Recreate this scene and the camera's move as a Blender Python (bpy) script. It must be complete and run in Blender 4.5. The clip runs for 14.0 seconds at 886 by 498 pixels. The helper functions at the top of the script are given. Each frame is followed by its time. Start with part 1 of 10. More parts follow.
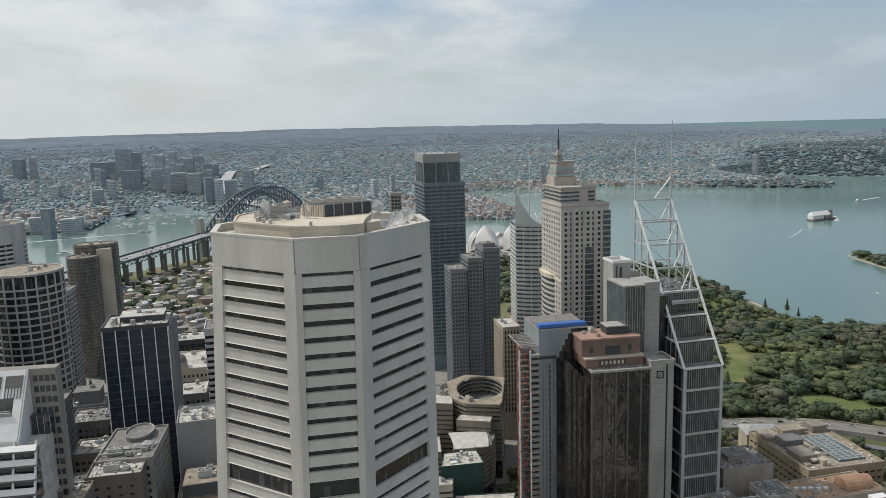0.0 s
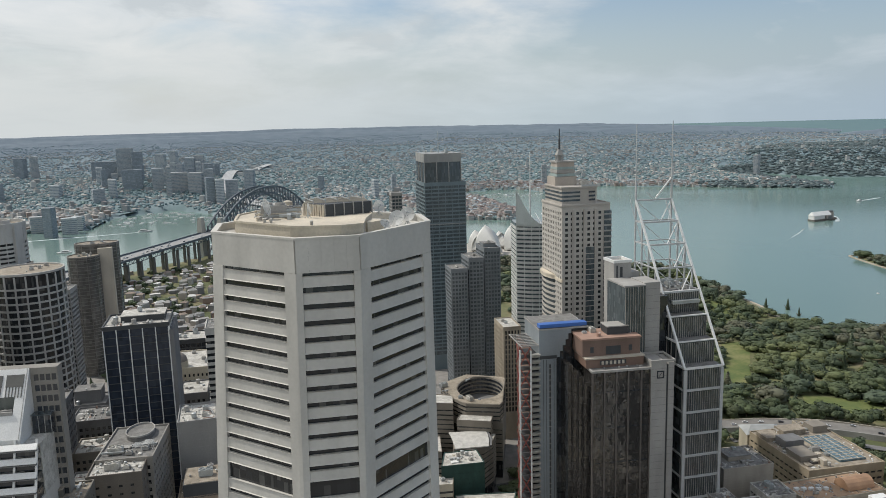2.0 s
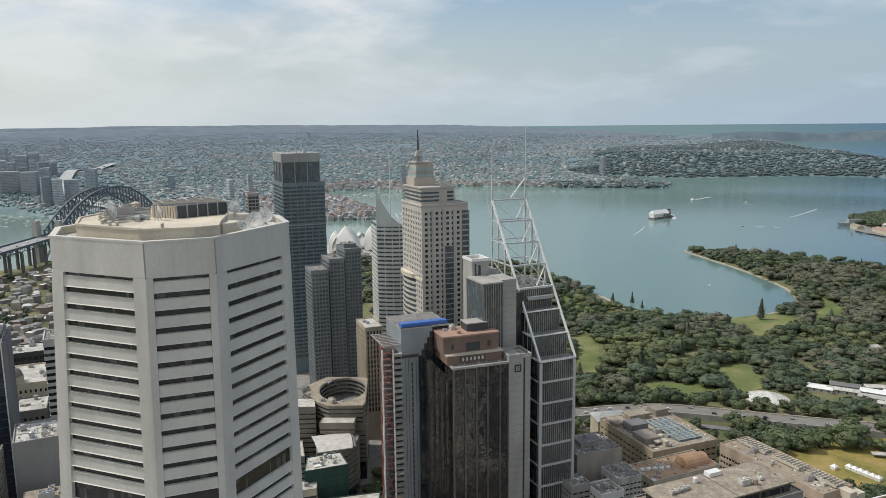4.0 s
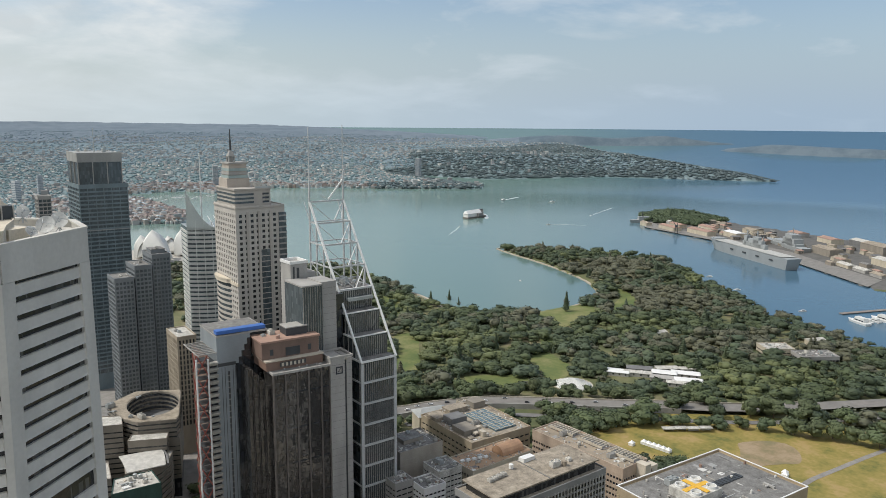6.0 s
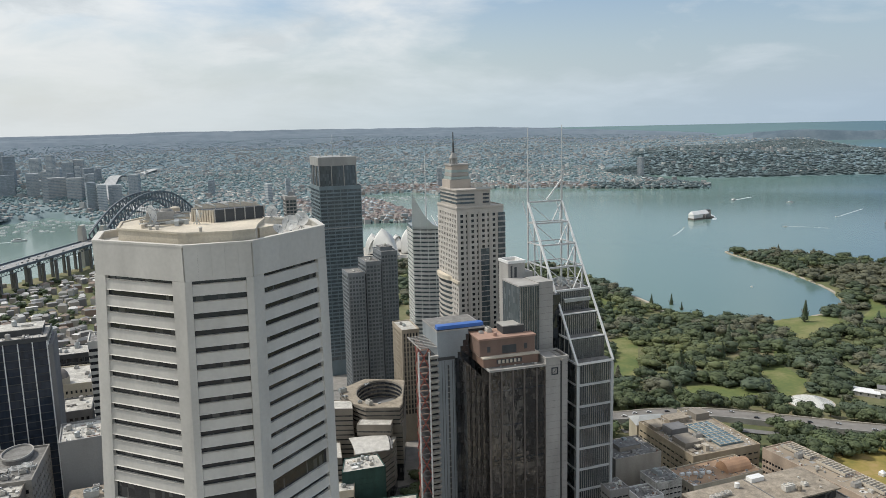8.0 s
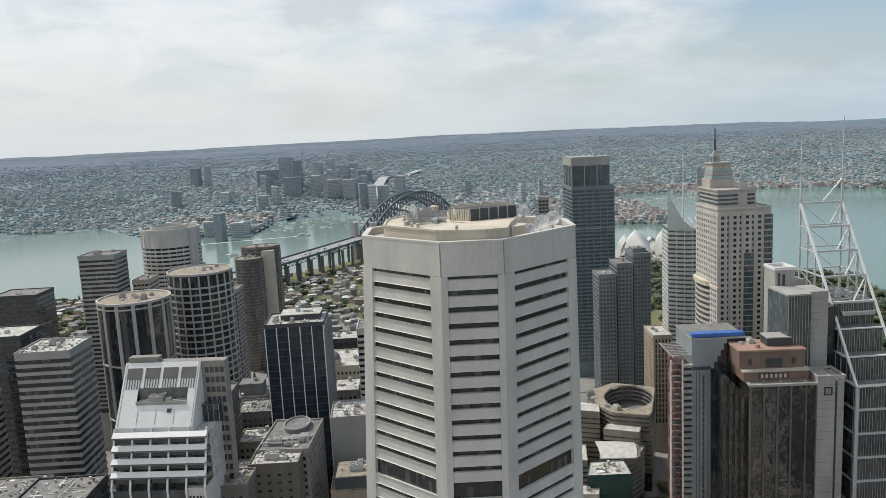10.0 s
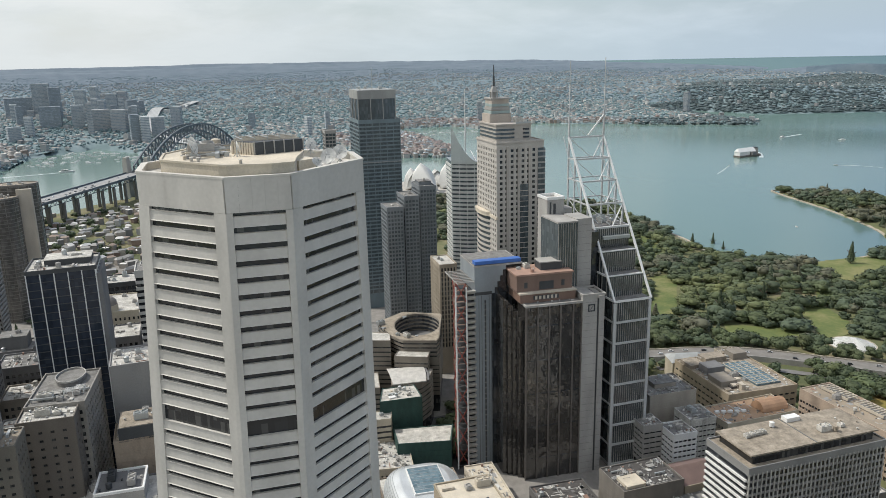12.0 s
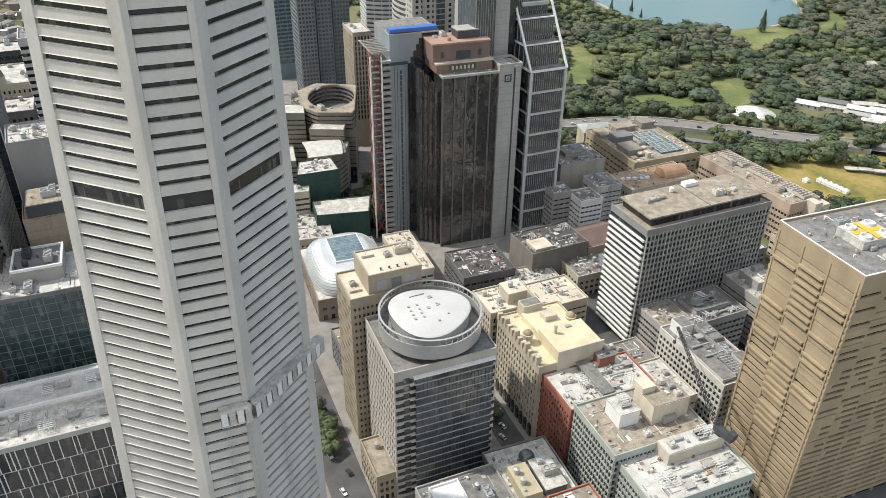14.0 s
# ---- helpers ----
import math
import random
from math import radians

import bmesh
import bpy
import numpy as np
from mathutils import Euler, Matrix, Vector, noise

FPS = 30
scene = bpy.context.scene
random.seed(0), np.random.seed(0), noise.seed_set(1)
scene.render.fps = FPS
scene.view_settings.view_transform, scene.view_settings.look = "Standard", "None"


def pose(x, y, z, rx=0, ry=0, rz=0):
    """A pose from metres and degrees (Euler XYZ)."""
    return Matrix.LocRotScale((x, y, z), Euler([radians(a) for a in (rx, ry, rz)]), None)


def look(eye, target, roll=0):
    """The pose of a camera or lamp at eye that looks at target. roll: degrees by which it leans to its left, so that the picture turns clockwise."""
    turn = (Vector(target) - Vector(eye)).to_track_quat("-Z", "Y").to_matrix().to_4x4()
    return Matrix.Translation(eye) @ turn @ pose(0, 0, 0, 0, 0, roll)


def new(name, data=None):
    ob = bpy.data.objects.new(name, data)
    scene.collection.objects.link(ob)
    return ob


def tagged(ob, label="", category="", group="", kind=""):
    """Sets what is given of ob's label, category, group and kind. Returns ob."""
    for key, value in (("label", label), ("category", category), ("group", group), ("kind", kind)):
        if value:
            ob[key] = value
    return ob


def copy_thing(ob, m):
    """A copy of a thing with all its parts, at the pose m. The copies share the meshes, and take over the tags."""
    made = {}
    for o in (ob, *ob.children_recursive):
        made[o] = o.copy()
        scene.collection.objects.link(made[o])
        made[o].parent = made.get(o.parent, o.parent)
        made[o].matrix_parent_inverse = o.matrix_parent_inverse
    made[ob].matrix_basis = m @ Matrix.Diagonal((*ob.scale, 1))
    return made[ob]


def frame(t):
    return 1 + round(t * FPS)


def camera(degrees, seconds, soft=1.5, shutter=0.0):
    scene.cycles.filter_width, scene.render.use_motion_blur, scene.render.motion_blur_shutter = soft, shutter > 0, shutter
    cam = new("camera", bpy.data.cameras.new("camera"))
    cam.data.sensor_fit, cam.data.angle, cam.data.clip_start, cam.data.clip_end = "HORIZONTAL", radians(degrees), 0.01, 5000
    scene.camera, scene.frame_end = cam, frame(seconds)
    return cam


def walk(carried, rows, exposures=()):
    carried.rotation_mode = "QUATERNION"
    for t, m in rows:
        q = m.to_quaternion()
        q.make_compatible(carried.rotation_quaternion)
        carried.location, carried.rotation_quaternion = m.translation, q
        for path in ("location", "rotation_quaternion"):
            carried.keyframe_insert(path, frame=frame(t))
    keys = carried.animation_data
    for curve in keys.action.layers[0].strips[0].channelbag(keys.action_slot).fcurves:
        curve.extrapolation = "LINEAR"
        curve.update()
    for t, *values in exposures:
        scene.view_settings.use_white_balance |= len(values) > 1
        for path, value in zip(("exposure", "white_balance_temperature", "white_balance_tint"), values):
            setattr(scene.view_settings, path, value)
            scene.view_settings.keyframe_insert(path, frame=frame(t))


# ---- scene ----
cam = camera(60.5, 14.0, 0.6)
PATH = [(0, -0.17, 0.53, 284.95, -18.11, -9.44, 1.57), (0.5, -0.17, 0.51, 284.97, -17.83, -9.43, 1.61), (1, -0.14, 0.46, 284.98, -17.74, -9.42, 1.59),
        (1.5, -0.16, 0.41, 284.97, -17.76, -9.32, 1.54), (2, -0.17, 0.33, 284.99, -18.04, -9.46, 1.50), (2.5, -0.17, 0.23, 285.01, -18.72, -9.64, 1.39),
        (3, -0.19, 0.10, 285.03, -20.36, -9.49, 1.28), (3.5, -0.25, -0.03, 285.06, -23.79, -9.26, 0.81), (4, -0.35, -0.11, 285.08, -28.52, -9.63, 0.63),
        (4.2, -0.36, -0.11, 285.08, -30.37, -9.66, 0.60), (4.5, -0.38, -0.14, 285.08, -33.20, -9.65, 0.41), (4.8, -0.40, -0.18, 285.09, -35.89, -9.63, 0.16),
        (5.1, -0.41, -0.24, 285.10, -38.27, -9.58, -0.09), (5.4, -0.42, -0.30, 285.10, -40.22, -9.55, -0.31), (5.7, -0.43, -0.36, 285.11, -41.56, -9.54, -0.42),
        (6, -0.42, -0.40, 285.11, -42.13, -9.57, -0.39), (6.3, -0.40, -0.42, 285.11, -41.79, -9.67, -0.16), (6.5, -0.39, -0.43, 285.10, -41.17, -9.74, -0.10),
        (7, -0.26, -0.38, 285.12, -37.76, -9.73, 0.11), (7.5, -0.06, -0.34, 285.14, -32.01, -9.72, 0.57), (8, 0.11, -0.27, 285.07, -25.85, -9.41, 1.35),
        (8.5, 0.17, -0.16, 285.03, -19.94, -9.43, 2.04), (9, 0.22, -0.06, 284.99, -14.31, -9.62, 2.29), (9.2, 0.23, -0.06, 284.99, -12.31, -9.52, 2.35),
        (9.5, 0.26, -0.05, 284.98, -9.73, -9.23, 2.83), (9.8, 0.30, -0.05, 284.97, -7.88, -8.90, 2.94), (10.1, 0.36, -0.05, 284.96, -6.86, -8.62, 2.78),
        (10.4, 0.41, -0.04, 284.94, -6.77, -8.50, 2.44), (10.7, 0.46, -0.04, 284.93, -7.71, -8.67, 2.04), (11, 0.49, -0.04, 284.92, -9.78, -9.20, 1.67),
        (11.3, 0.48, -0.04, 284.91, -13.08, -10.23, 1.47), (11.5, 0.47, -0.04, 284.91, -15.70, -11.12, 1.37), (12, 0.33, -0.07, 284.93, -22.86, -14.22, 1.18),
        (12.5, 0.25, -0.09, 284.90, -26.59, -18.13, 1.20), (13, 0.28, -0.03, 284.90, -27.42, -21.42, 0.96), (13.5, 0.34, 0.04, 284.89, -28.06, -26.51, 0.32),
        (14, 0.37, 0.09, 284.88, -28.86, -31.32, -0.64)]
walk(cam, [(t, pose(x, y, z, 90 + pitch, roll, yaw)) for t, x, y, z, yaw, pitch, roll in PATH],
     [(0, -0.31, 6420, 10), (4.2, -0.2, 6420, 10), (6.3, -0.15, 6400, 10), (11.3, -0.10, 6400, 10), (12.5, 0.08, 6400, 10), (13.2, 0.34, 6400, 10), (14, 0.38, 6420, 10)])

# ---- sky and sun ----
SUN_AZ, SUN_EL = -52.0, 52.0
world = bpy.data.worlds.new("world")
scene.world = world
world.use_nodes = True
wn, wl = world.node_tree.nodes, world.node_tree.links
sky = wn.new("ShaderNodeTexSky")
sky.sky_type, sky.sun_disc = "NISHITA", False
sky.sun_elevation, sky.sun_rotation = radians(SUN_EL), radians(SUN_AZ)
sky.air_density, sky.dust_density, sky.ozone_density = 1.0, 2.0, 1.5
coord = wn.new("ShaderNodeTexCoord")
sep = wn.new("ShaderNodeSeparateXYZ")
wl.new(coord.outputs["Generated"], sep.inputs[0])


def wmath(op, a, b, clamp=False):
    n = wn.new("ShaderNodeMath")
    n.operation, n.use_clamp = op, clamp
    for k, v in enumerate((a, b)):
        if isinstance(v, (int, float)):
            n.inputs[k].default_value = v
        else:
            wl.new(v, n.inputs[k])
    return n.outputs[0]


lift = wmath("ADD", wmath("MAXIMUM", sep.outputs[2], 0.0), 0.24)
plane = wn.new("ShaderNodeCombineXYZ")
wl.new(wmath("DIVIDE", sep.outputs[0], lift), plane.inputs[0])
wl.new(wmath("DIVIDE", sep.outputs[1], lift), plane.inputs[1])
cloud = wn.new("ShaderNodeTexNoise")
cloud.inputs["Scale"].default_value, cloud.inputs["Detail"].default_value, cloud.inputs["Roughness"].default_value = 1.5, 8, 0.56
cloud.inputs["Distortion"].default_value = 0.25
wl.new(plane.outputs[0], cloud.inputs["Vector"])
# the cloud sheet is thicker towards the west, thin in the east
west = wmath("MULTIPLY", sep.outputs[0], -0.30)
cover = wn.new("ShaderNodeValToRGB")
cover.color_ramp.elements[0].position, cover.color_ramp.elements[1].position = 0.28, 0.50
wl.new(wmath("ADD", cloud.outputs["Fac"], west), cover.inputs[0])
# bright billows and grey undersides
tone = wn.new("ShaderNodeTexNoise")
tone.inputs["Scale"].default_value, tone.inputs["Detail"].default_value, tone.inputs["Roughness"].default_value = 2.3, 8, 0.6
tone.inputs["Distortion"].default_value = 0.5
wl.new(plane.outputs[0], tone.inputs["Vector"])
tones = wn.new("ShaderNodeValToRGB")
tones.color_ramp.elements[0].position, tones.color_ramp.elements[0].color = 0.36, (5.0, 5.22, 5.25, 1)
tones.color_ramp.elements[1].position, tones.color_ramp.elements[1].color = 0.66, (7.0, 6.95, 6.75, 1)
mid = tones.color_ramp.elements.new(0.48)
mid.color = (6.1, 6.25, 6.2, 1)
wl.new(tone.outputs["Fac"], tones.inputs[0])
full = wn.new("ShaderNodeMix")
full.data_type = "RGBA"
wl.new(wmath("MULTIPLY", cover.outputs[0], 0.82), full.inputs[0])
wl.new(sky.outputs[0], full.inputs[6])
wl.new(tones.outputs[0], full.inputs[7])
# haze low over the horizon: grey to the west, blue over the sea
low = wn.new("ShaderNodeValToRGB")
low.color_ramp.elements[0].position, low.color_ramp.elements[0].color = 0.0, (1, 1, 1, 1)
low.color_ramp.elements[1].position, low.color_ramp.elements[1].color = 0.17, (0, 0, 0, 1)
low.color_ramp.interpolation = "EASE"
wl.new(sep.outputs[2], low.inputs[0])
veil = wn.new("ShaderNodeValToRGB")
veil.color_ramp.elements[0].position, veil.color_ramp.elements[0].color = 0.0, (5.3, 5.6, 5.6, 1)
veil.color_ramp.elements[1].position, veil.color_ramp.elements[1].color = 0.92, (3.15, 4.05, 5.0, 1)
mid = veil.color_ramp.elements.new(0.45)
mid.color = (4.3, 5.0, 5.35, 1)
wl.new(sep.outputs[0], veil.inputs[0])
hazy = wn.new("ShaderNodeMix")
hazy.data_type = "RGBA"
wl.new(wmath("MULTIPLY", low.outputs[0], 0.9), hazy.inputs[0])
wl.new(full.outputs[2], hazy.inputs[6])
wl.new(veil.outputs[0], hazy.inputs[7])
back = wn["Background"]
wl.new(hazy.outputs[2], back.inputs[0])
back.inputs[1].default_value = 0.146

lamp = bpy.data.lights.new("sun", "SUN")
lamp.energy, lamp.angle, lamp.color = 3.4, radians(1.5), (1.0, 0.95, 0.86)
sun = new("sun", lamp)
az, el = radians(SUN_AZ), radians(SUN_EL)
sun.matrix_world = look((1000 * math.sin(az) * math.cos(el), 1000 * math.cos(az) * math.cos(el), 1000 * math.sin(el)), (0, 0, 0))


# ---- materials ----
def mat(name):
    m = bpy.data.materials.new(name)
    m.use_nodes = True
    return m, m.node_tree.nodes, m.node_tree.links, m.node_tree.nodes["Principled BSDF"]


def ramp(n, stops):
    r = n.new("ShaderNodeValToRGB")
    el = r.color_ramp.elements
    while len(el) < len(stops):
        el.new(0.5)
    for e, (p, c) in zip(el, stops):
        e.position, e.color = p, (*c, 1)
    return r


def shade(c, k):
    return tuple(min(1.0, v * k) for v in c)


def surf(name, c, rough=0.8, metal=0.0, var=0.16, size=9.0, grain=0.5, bump=0.12, each=0.0, speck=0.07):
    """Weathered paint, stone, concrete or metal: broad stains, fine grain, a little relief; each: how much pieces differ."""
    m, n, l, p = mat(name)
    geo = n.new("ShaderNodeNewGeometry")
    a, b = n.new("ShaderNodeTexNoise"), n.new("ShaderNodeTexNoise")
    stretch = n.new("ShaderNodeMapping")
    stretch.inputs["Scale"].default_value = (1, 1, 0.35)
    l.new(geo.outputs["Position"], stretch.inputs[0])
    for k, s, d in ((a, 1 / size, 5), (b, 1 / grain, 3)):
        k.inputs["Scale"].default_value, k.inputs["Detail"].default_value = s, d
        l.new(stretch.outputs[0] if k is a else geo.outputs["Position"], k.inputs["Vector"])
    r = ramp(n, [(0.3, shade(c, 1 - var)), (0.7, shade(c, 1 + var))])
    l.new(a.outputs["Fac"], r.inputs[0])
    g = ramp(n, [(0.3, (1 - speck * 1.4,) * 3), (0.7, (1 + speck,) * 3)])
    l.new(b.outputs["Fac"], g.inputs[0])
    mix = n.new("ShaderNodeMix")
    mix.data_type, mix.blend_type = "RGBA", "MULTIPLY"
    mix.inputs[0].default_value = 1
    l.new(r.outputs[0], mix.inputs[6])
    l.new(g.outputs[0], mix.inputs[7])
    out = mix.outputs[2]
    if each:
        info = n.new("ShaderNodeObjectInfo")
        hsv = n.new("ShaderNodeHueSaturation")
        mr = n.new("ShaderNodeMapRange")
        mr.inputs["To Min"].default_value, mr.inputs["To Max"].default_value = 1 - each, 1 + each
        l.new(info.outputs["Random"], mr.inputs[0])
        l.new(mr.outputs[0], hsv.inputs["Value"])
        l.new(out, hsv.inputs["Color"])
        out = hsv.outputs[0]
    l.new(out, p.inputs["Base Color"])
    p.inputs["Roughness"].default_value, p.inputs["Metallic"].default_value = rough, metal
    if bump:
        bp = n.new("ShaderNodeBump")
        bp.inputs["Strength"].default_value, bp.inputs["Distance"].default_value = bump, 0.05
        l.new(b.outputs["Fac"], bp.inputs["Height"])
        l.new(bp.outputs[0], p.inputs["Normal"])
    return m


def glazing(name, dark, light, cell=(1.5, 1.5, 3.6), share=0.3, rough=0.12, wavy=0.05, metal=0.0, ior=1.5):
    """Window glass seen from outside: dark rooms, here and there a lowered blind, panes that are not quite flat."""
    m, n, l, p = mat(name)
    tc = n.new("ShaderNodeTexCoord")
    div = n.new("ShaderNodeVectorMath")
    div.operation = "DIVIDE"
    div.inputs[1].default_value = cell
    add = n.new("ShaderNodeVectorMath")
    add.inputs[1].default_value = (0.37, 0.37, 0.11)
    fl = n.new("ShaderNodeVectorMath")
    fl.operation = "FLOOR"
    l.new(tc.outputs["Object"], div.inputs[0])
    l.new(div.outputs[0], add.inputs[0])
    l.new(add.outputs[0], fl.inputs[0])
    wh = n.new("ShaderNodeTexWhiteNoise")
    l.new(fl.outputs[0], wh.inputs["Vector"])
    r = ramp(n, [(0.0, dark), (1 - share, shade(dark, 1.5)), (1.0, light)])
    l.new(wh.outputs["Value"], r.inputs[0])
    l.new(r.outputs[0], p.inputs["Base Color"])
    wob = n.new("ShaderNodeTexNoise")
    wob.inputs["Scale"].default_value, wob.inputs["Detail"].default_value = 0.22, 2
    l.new(tc.outputs["Object"], wob.inputs["Vector"])
    bp = n.new("ShaderNodeBump")
    bp.inputs["Strength"].default_value, bp.inputs["Distance"].default_value = wavy * 4, 0.4
    l.new(wob.outputs["Fac"], bp.inputs["Height"])
    l.new(bp.outputs[0], p.inputs["Normal"])
    p.inputs["Roughness"].default_value, p.inputs["Metallic"].default_value = rough, metal
    p.inputs["IOR"].default_value = ior
    return m


def leaves(name, c, spread=0.45):
    m, n, l, p = mat(name)
    geo, info = n.new("ShaderNodeNewGeometry"), n.new("ShaderNodeObjectInfo")
    r = ramp(n, [(0, shade(c, 1 - spread)), (0.5, c), (1, (c[0] * (1.25 + spread), c[1] * (1.1 + spread), c[2] * 1.05))])
    big = n.new("ShaderNodeTexNoise")
    big.inputs["Scale"].default_value = 0.045
    l.new(geo.outputs["Position"], big.inputs["Vector"])
    mixf = n.new("ShaderNodeMath")
    mixf.operation = "MULTIPLY_ADD"
    mixf.inputs[1].default_value = 0.3
    l.new(geo.outputs["Random Per Island"], mixf.inputs[0])
    sub = n.new("ShaderNodeMath")
    sub.operation = "MULTIPLY_ADD"
    sub.inputs[1].default_value, sub.inputs[2].default_value = 1.7, -0.62
    l.new(big.outputs["Fac"], sub.inputs[0])
    l.new(sub.outputs[0], mixf.inputs[2])
    l.new(mixf.outputs[0], r.inputs[0])
    hsv = n.new("ShaderNodeHueSaturation")
    mr = n.new("ShaderNodeMapRange")
    mr.inputs["To Min"].default_value, mr.inputs["To Max"].default_value = 0.75, 1.25
    l.new(info.outputs["Random"], mr.inputs[0])
    l.new(mr.outputs[0], hsv.inputs["Value"])
    l.new(r.outputs[0], hsv.inputs["Color"])
    l.new(hsv.outputs[0], p.inputs["Base Color"])
    p.inputs["Roughness"].default_value = 0.75
    return m


def many(name, stops, rough=0.85):
    """One colour for each loose piece of a joined mesh."""
    m, n, l, p = mat(name)
    geo = n.new("ShaderNodeNewGeometry")
    r = ramp(n, stops)
    r.color_ramp.interpolation = "CONSTANT"
    l.new(geo.outputs["Random Per Island"], r.inputs[0])
    l.new(r.outputs[0], p.inputs["Base Color"])
    p.inputs["Roughness"].default_value = rough
    return m


def patches(name, stops, size=40.0, fine=4.0, rough=0.95):
    """Grass and soil in patches of two sizes."""
    m, n, l, p = mat(name)
    geo = n.new("ShaderNodeNewGeometry")
    a, b = n.new("ShaderNodeTexNoise"), n.new("ShaderNodeTexNoise")
    for k, s in ((a, 1 / size), (b, 1 / fine)):
        k.inputs["Scale"].default_value, k.inputs["Detail"].default_value = s, 6
        l.new(geo.outputs["Position"], k.inputs["Vector"])
    add = n.new("ShaderNodeMath")
    add.operation = "MULTIPLY_ADD"
    add.inputs[1].default_value = 0.35
    l.new(b.outputs["Fac"], add.inputs[0])
    l.new(a.outputs["Fac"], add.inputs[2])
    off = n.new("ShaderNodeMath")
    off.operation = "SUBTRACT"
    off.inputs[1].default_value = 0.175
    l.new(add.outputs[0], off.inputs[0])
    r = ramp(n, stops)
    l.new(off.outputs[0], r.inputs[0])
    l.new(r.outputs[0], p.inputs["Base Color"])
    p.inputs["Roughness"].default_value = rough
    return m




def roofing(name, c):
    """Flat roof sheeting: lapped strips, ponding stains and grit."""
    m = surf(name, c, 0.85, speck=0.15, var=0.22, size=6, grain=0.8)
    n, l = m.node_tree.nodes, m.node_tree.links
    p = n["Principled BSDF"]
    tc = n.new("ShaderNodeTexCoord")
    seam = n.new("ShaderNodeTexBrick")
    seam.inputs["Scale"].default_value, seam.inputs["Mortar Size"].default_value, seam.inputs["Mortar Smooth"].default_value = 0.11, 0.012, 0.8
    seam.inputs["Color1"].default_value, seam.inputs["Color2"].default_value, seam.inputs["Mortar"].default_value = (1, 1, 1, 1), (0.95, 0.95, 0.95, 1), (0.84, 0.84, 0.84, 1)
    l.new(tc.outputs["Object"], seam.inputs["Vector"])
    blot = n.new("ShaderNodeTexNoise")
    blot.inputs["Scale"].default_value, blot.inputs["Detail"].default_value = 0.35, 5
    l.new(tc.outputs["Object"], blot.inputs["Vector"])
    dark = ramp(n, [(0.42, (1, 1, 1)), (0.70, (0.68, 0.67, 0.65))])
    l.new(blot.outputs["Fac"], dark.inputs[0])
    out = p.inputs["Base Color"].links[0].from_socket
    for tint in (seam.outputs["Color"], dark.outputs[0]):
        mix = n.new("ShaderNodeMix")
        mix.data_type, mix.blend_type = "RGBA", "MULTIPLY"
        mix.inputs[0].default_value = 1
        l.new(out, mix.inputs[6])
        l.new(tint, mix.inputs[7])
        out = mix.outputs[2]
    l.new(out, p.inputs["Base Color"])
    return m


CONC = surf("white_concrete", (0.525, 0.507, 0.465), 0.75, var=0.11, size=7, grain=0.9, each=0.035, speck=0.035, bump=0.04)
CREAM = surf("cream_membrane", (0.56, 0.50, 0.40), 0.7, var=0.18)
GREYC = surf("grey_concrete", (0.34, 0.33, 0.31), var=0.14, each=0.04)
DARKC = surf("dark_concrete", (0.16, 0.16, 0.16), var=0.18)
TANW = surf("tan_stone", (0.34, 0.29, 0.215), var=0.1, each=0.04)
SAND = surf("sandstone", (0.46, 0.41, 0.32), var=0.14, each=0.05)
BEIGE = surf("beige_render", (0.50, 0.45, 0.37), var=0.12, each=0.04)
PINK = surf("pink_stone", (0.42, 0.39, 0.35), var=0.08, each=0.03)
YELLOW = surf("yellow_membrane", (0.60, 0.53, 0.36), 0.8, var=0.16)
BRICK = surf("red_brick", (0.33, 0.13, 0.09), var=0.14, each=0.05)
BROWN = surf("brown_stone", (0.20, 0.13, 0.10), 0.5, var=0.12)
TERRA = surf("terracotta_roof", (0.33, 0.215, 0.17), var=0.2, size=5)
STEEL = surf("grey_steel", (0.42, 0.44, 0.44), 0.45, 0.4, var=0.08, bump=0)
WHITEP = surf("white_paint", (0.725, 0.725, 0.707), 0.5, var=0.05, bump=0.05)
ROOFG = roofing("grey_roof", (0.215, 0.21, 0.20))
ROOFL = roofing("light_roof", (0.52, 0.505, 0.465))
TARR = surf("tar_roof", (0.075, 0.07, 0.066), 0.9, var=0.25, size=3, speck=0.06)
ROOFW = surf("white_membrane", (0.493, 0.479, 0.446), 0.7, var=0.2, size=4, grain=0.6, speck=0.1)
ROOFB = roofing("brown_roof", (0.33, 0.285, 0.225))
DARKM = surf("dark_metal", (0.06, 0.065, 0.07), 0.5, 0.2, var=0.15, bump=0)
REDST = surf("red_steel", (0.26, 0.06, 0.045), 0.5, var=0.1, bump=0)
BLUEP = surf("blue_paint", (0.05, 0.14, 0.42), 0.6, var=0.1)
ORANGE = surf("orange_paint", (0.72, 0.42, 0.05), 0.6, var=0.1)
BRIDGE = surf("bridge_steel", (0.12, 0.14, 0.16), 0.7, var=0.08, bump=0)
GRANITE = surf("pale_granite", (0.42, 0.40, 0.36), var=0.12)
SHIPG = surf("ship_grey", (0.31, 0.33, 0.335), 0.6, var=0.06, size=20)
TILE = surf("white_shell_tile", (0.622, 0.613, 0.580), 0.4, var=0.04, size=6)
ASPH = surf("asphalt", (0.085, 0.085, 0.085), 0.9, var=0.25, size=8)
PAVE = surf("paving", (0.24, 0.225, 0.205), 0.9, var=0.18, size=6)
BARK = surf("bark", (0.14, 0.10, 0.07), 0.95, var=0.2, size=1)
GREENP = surf("green_netting", (0.025, 0.065, 0.055), 0.8, var=0.2, size=3)
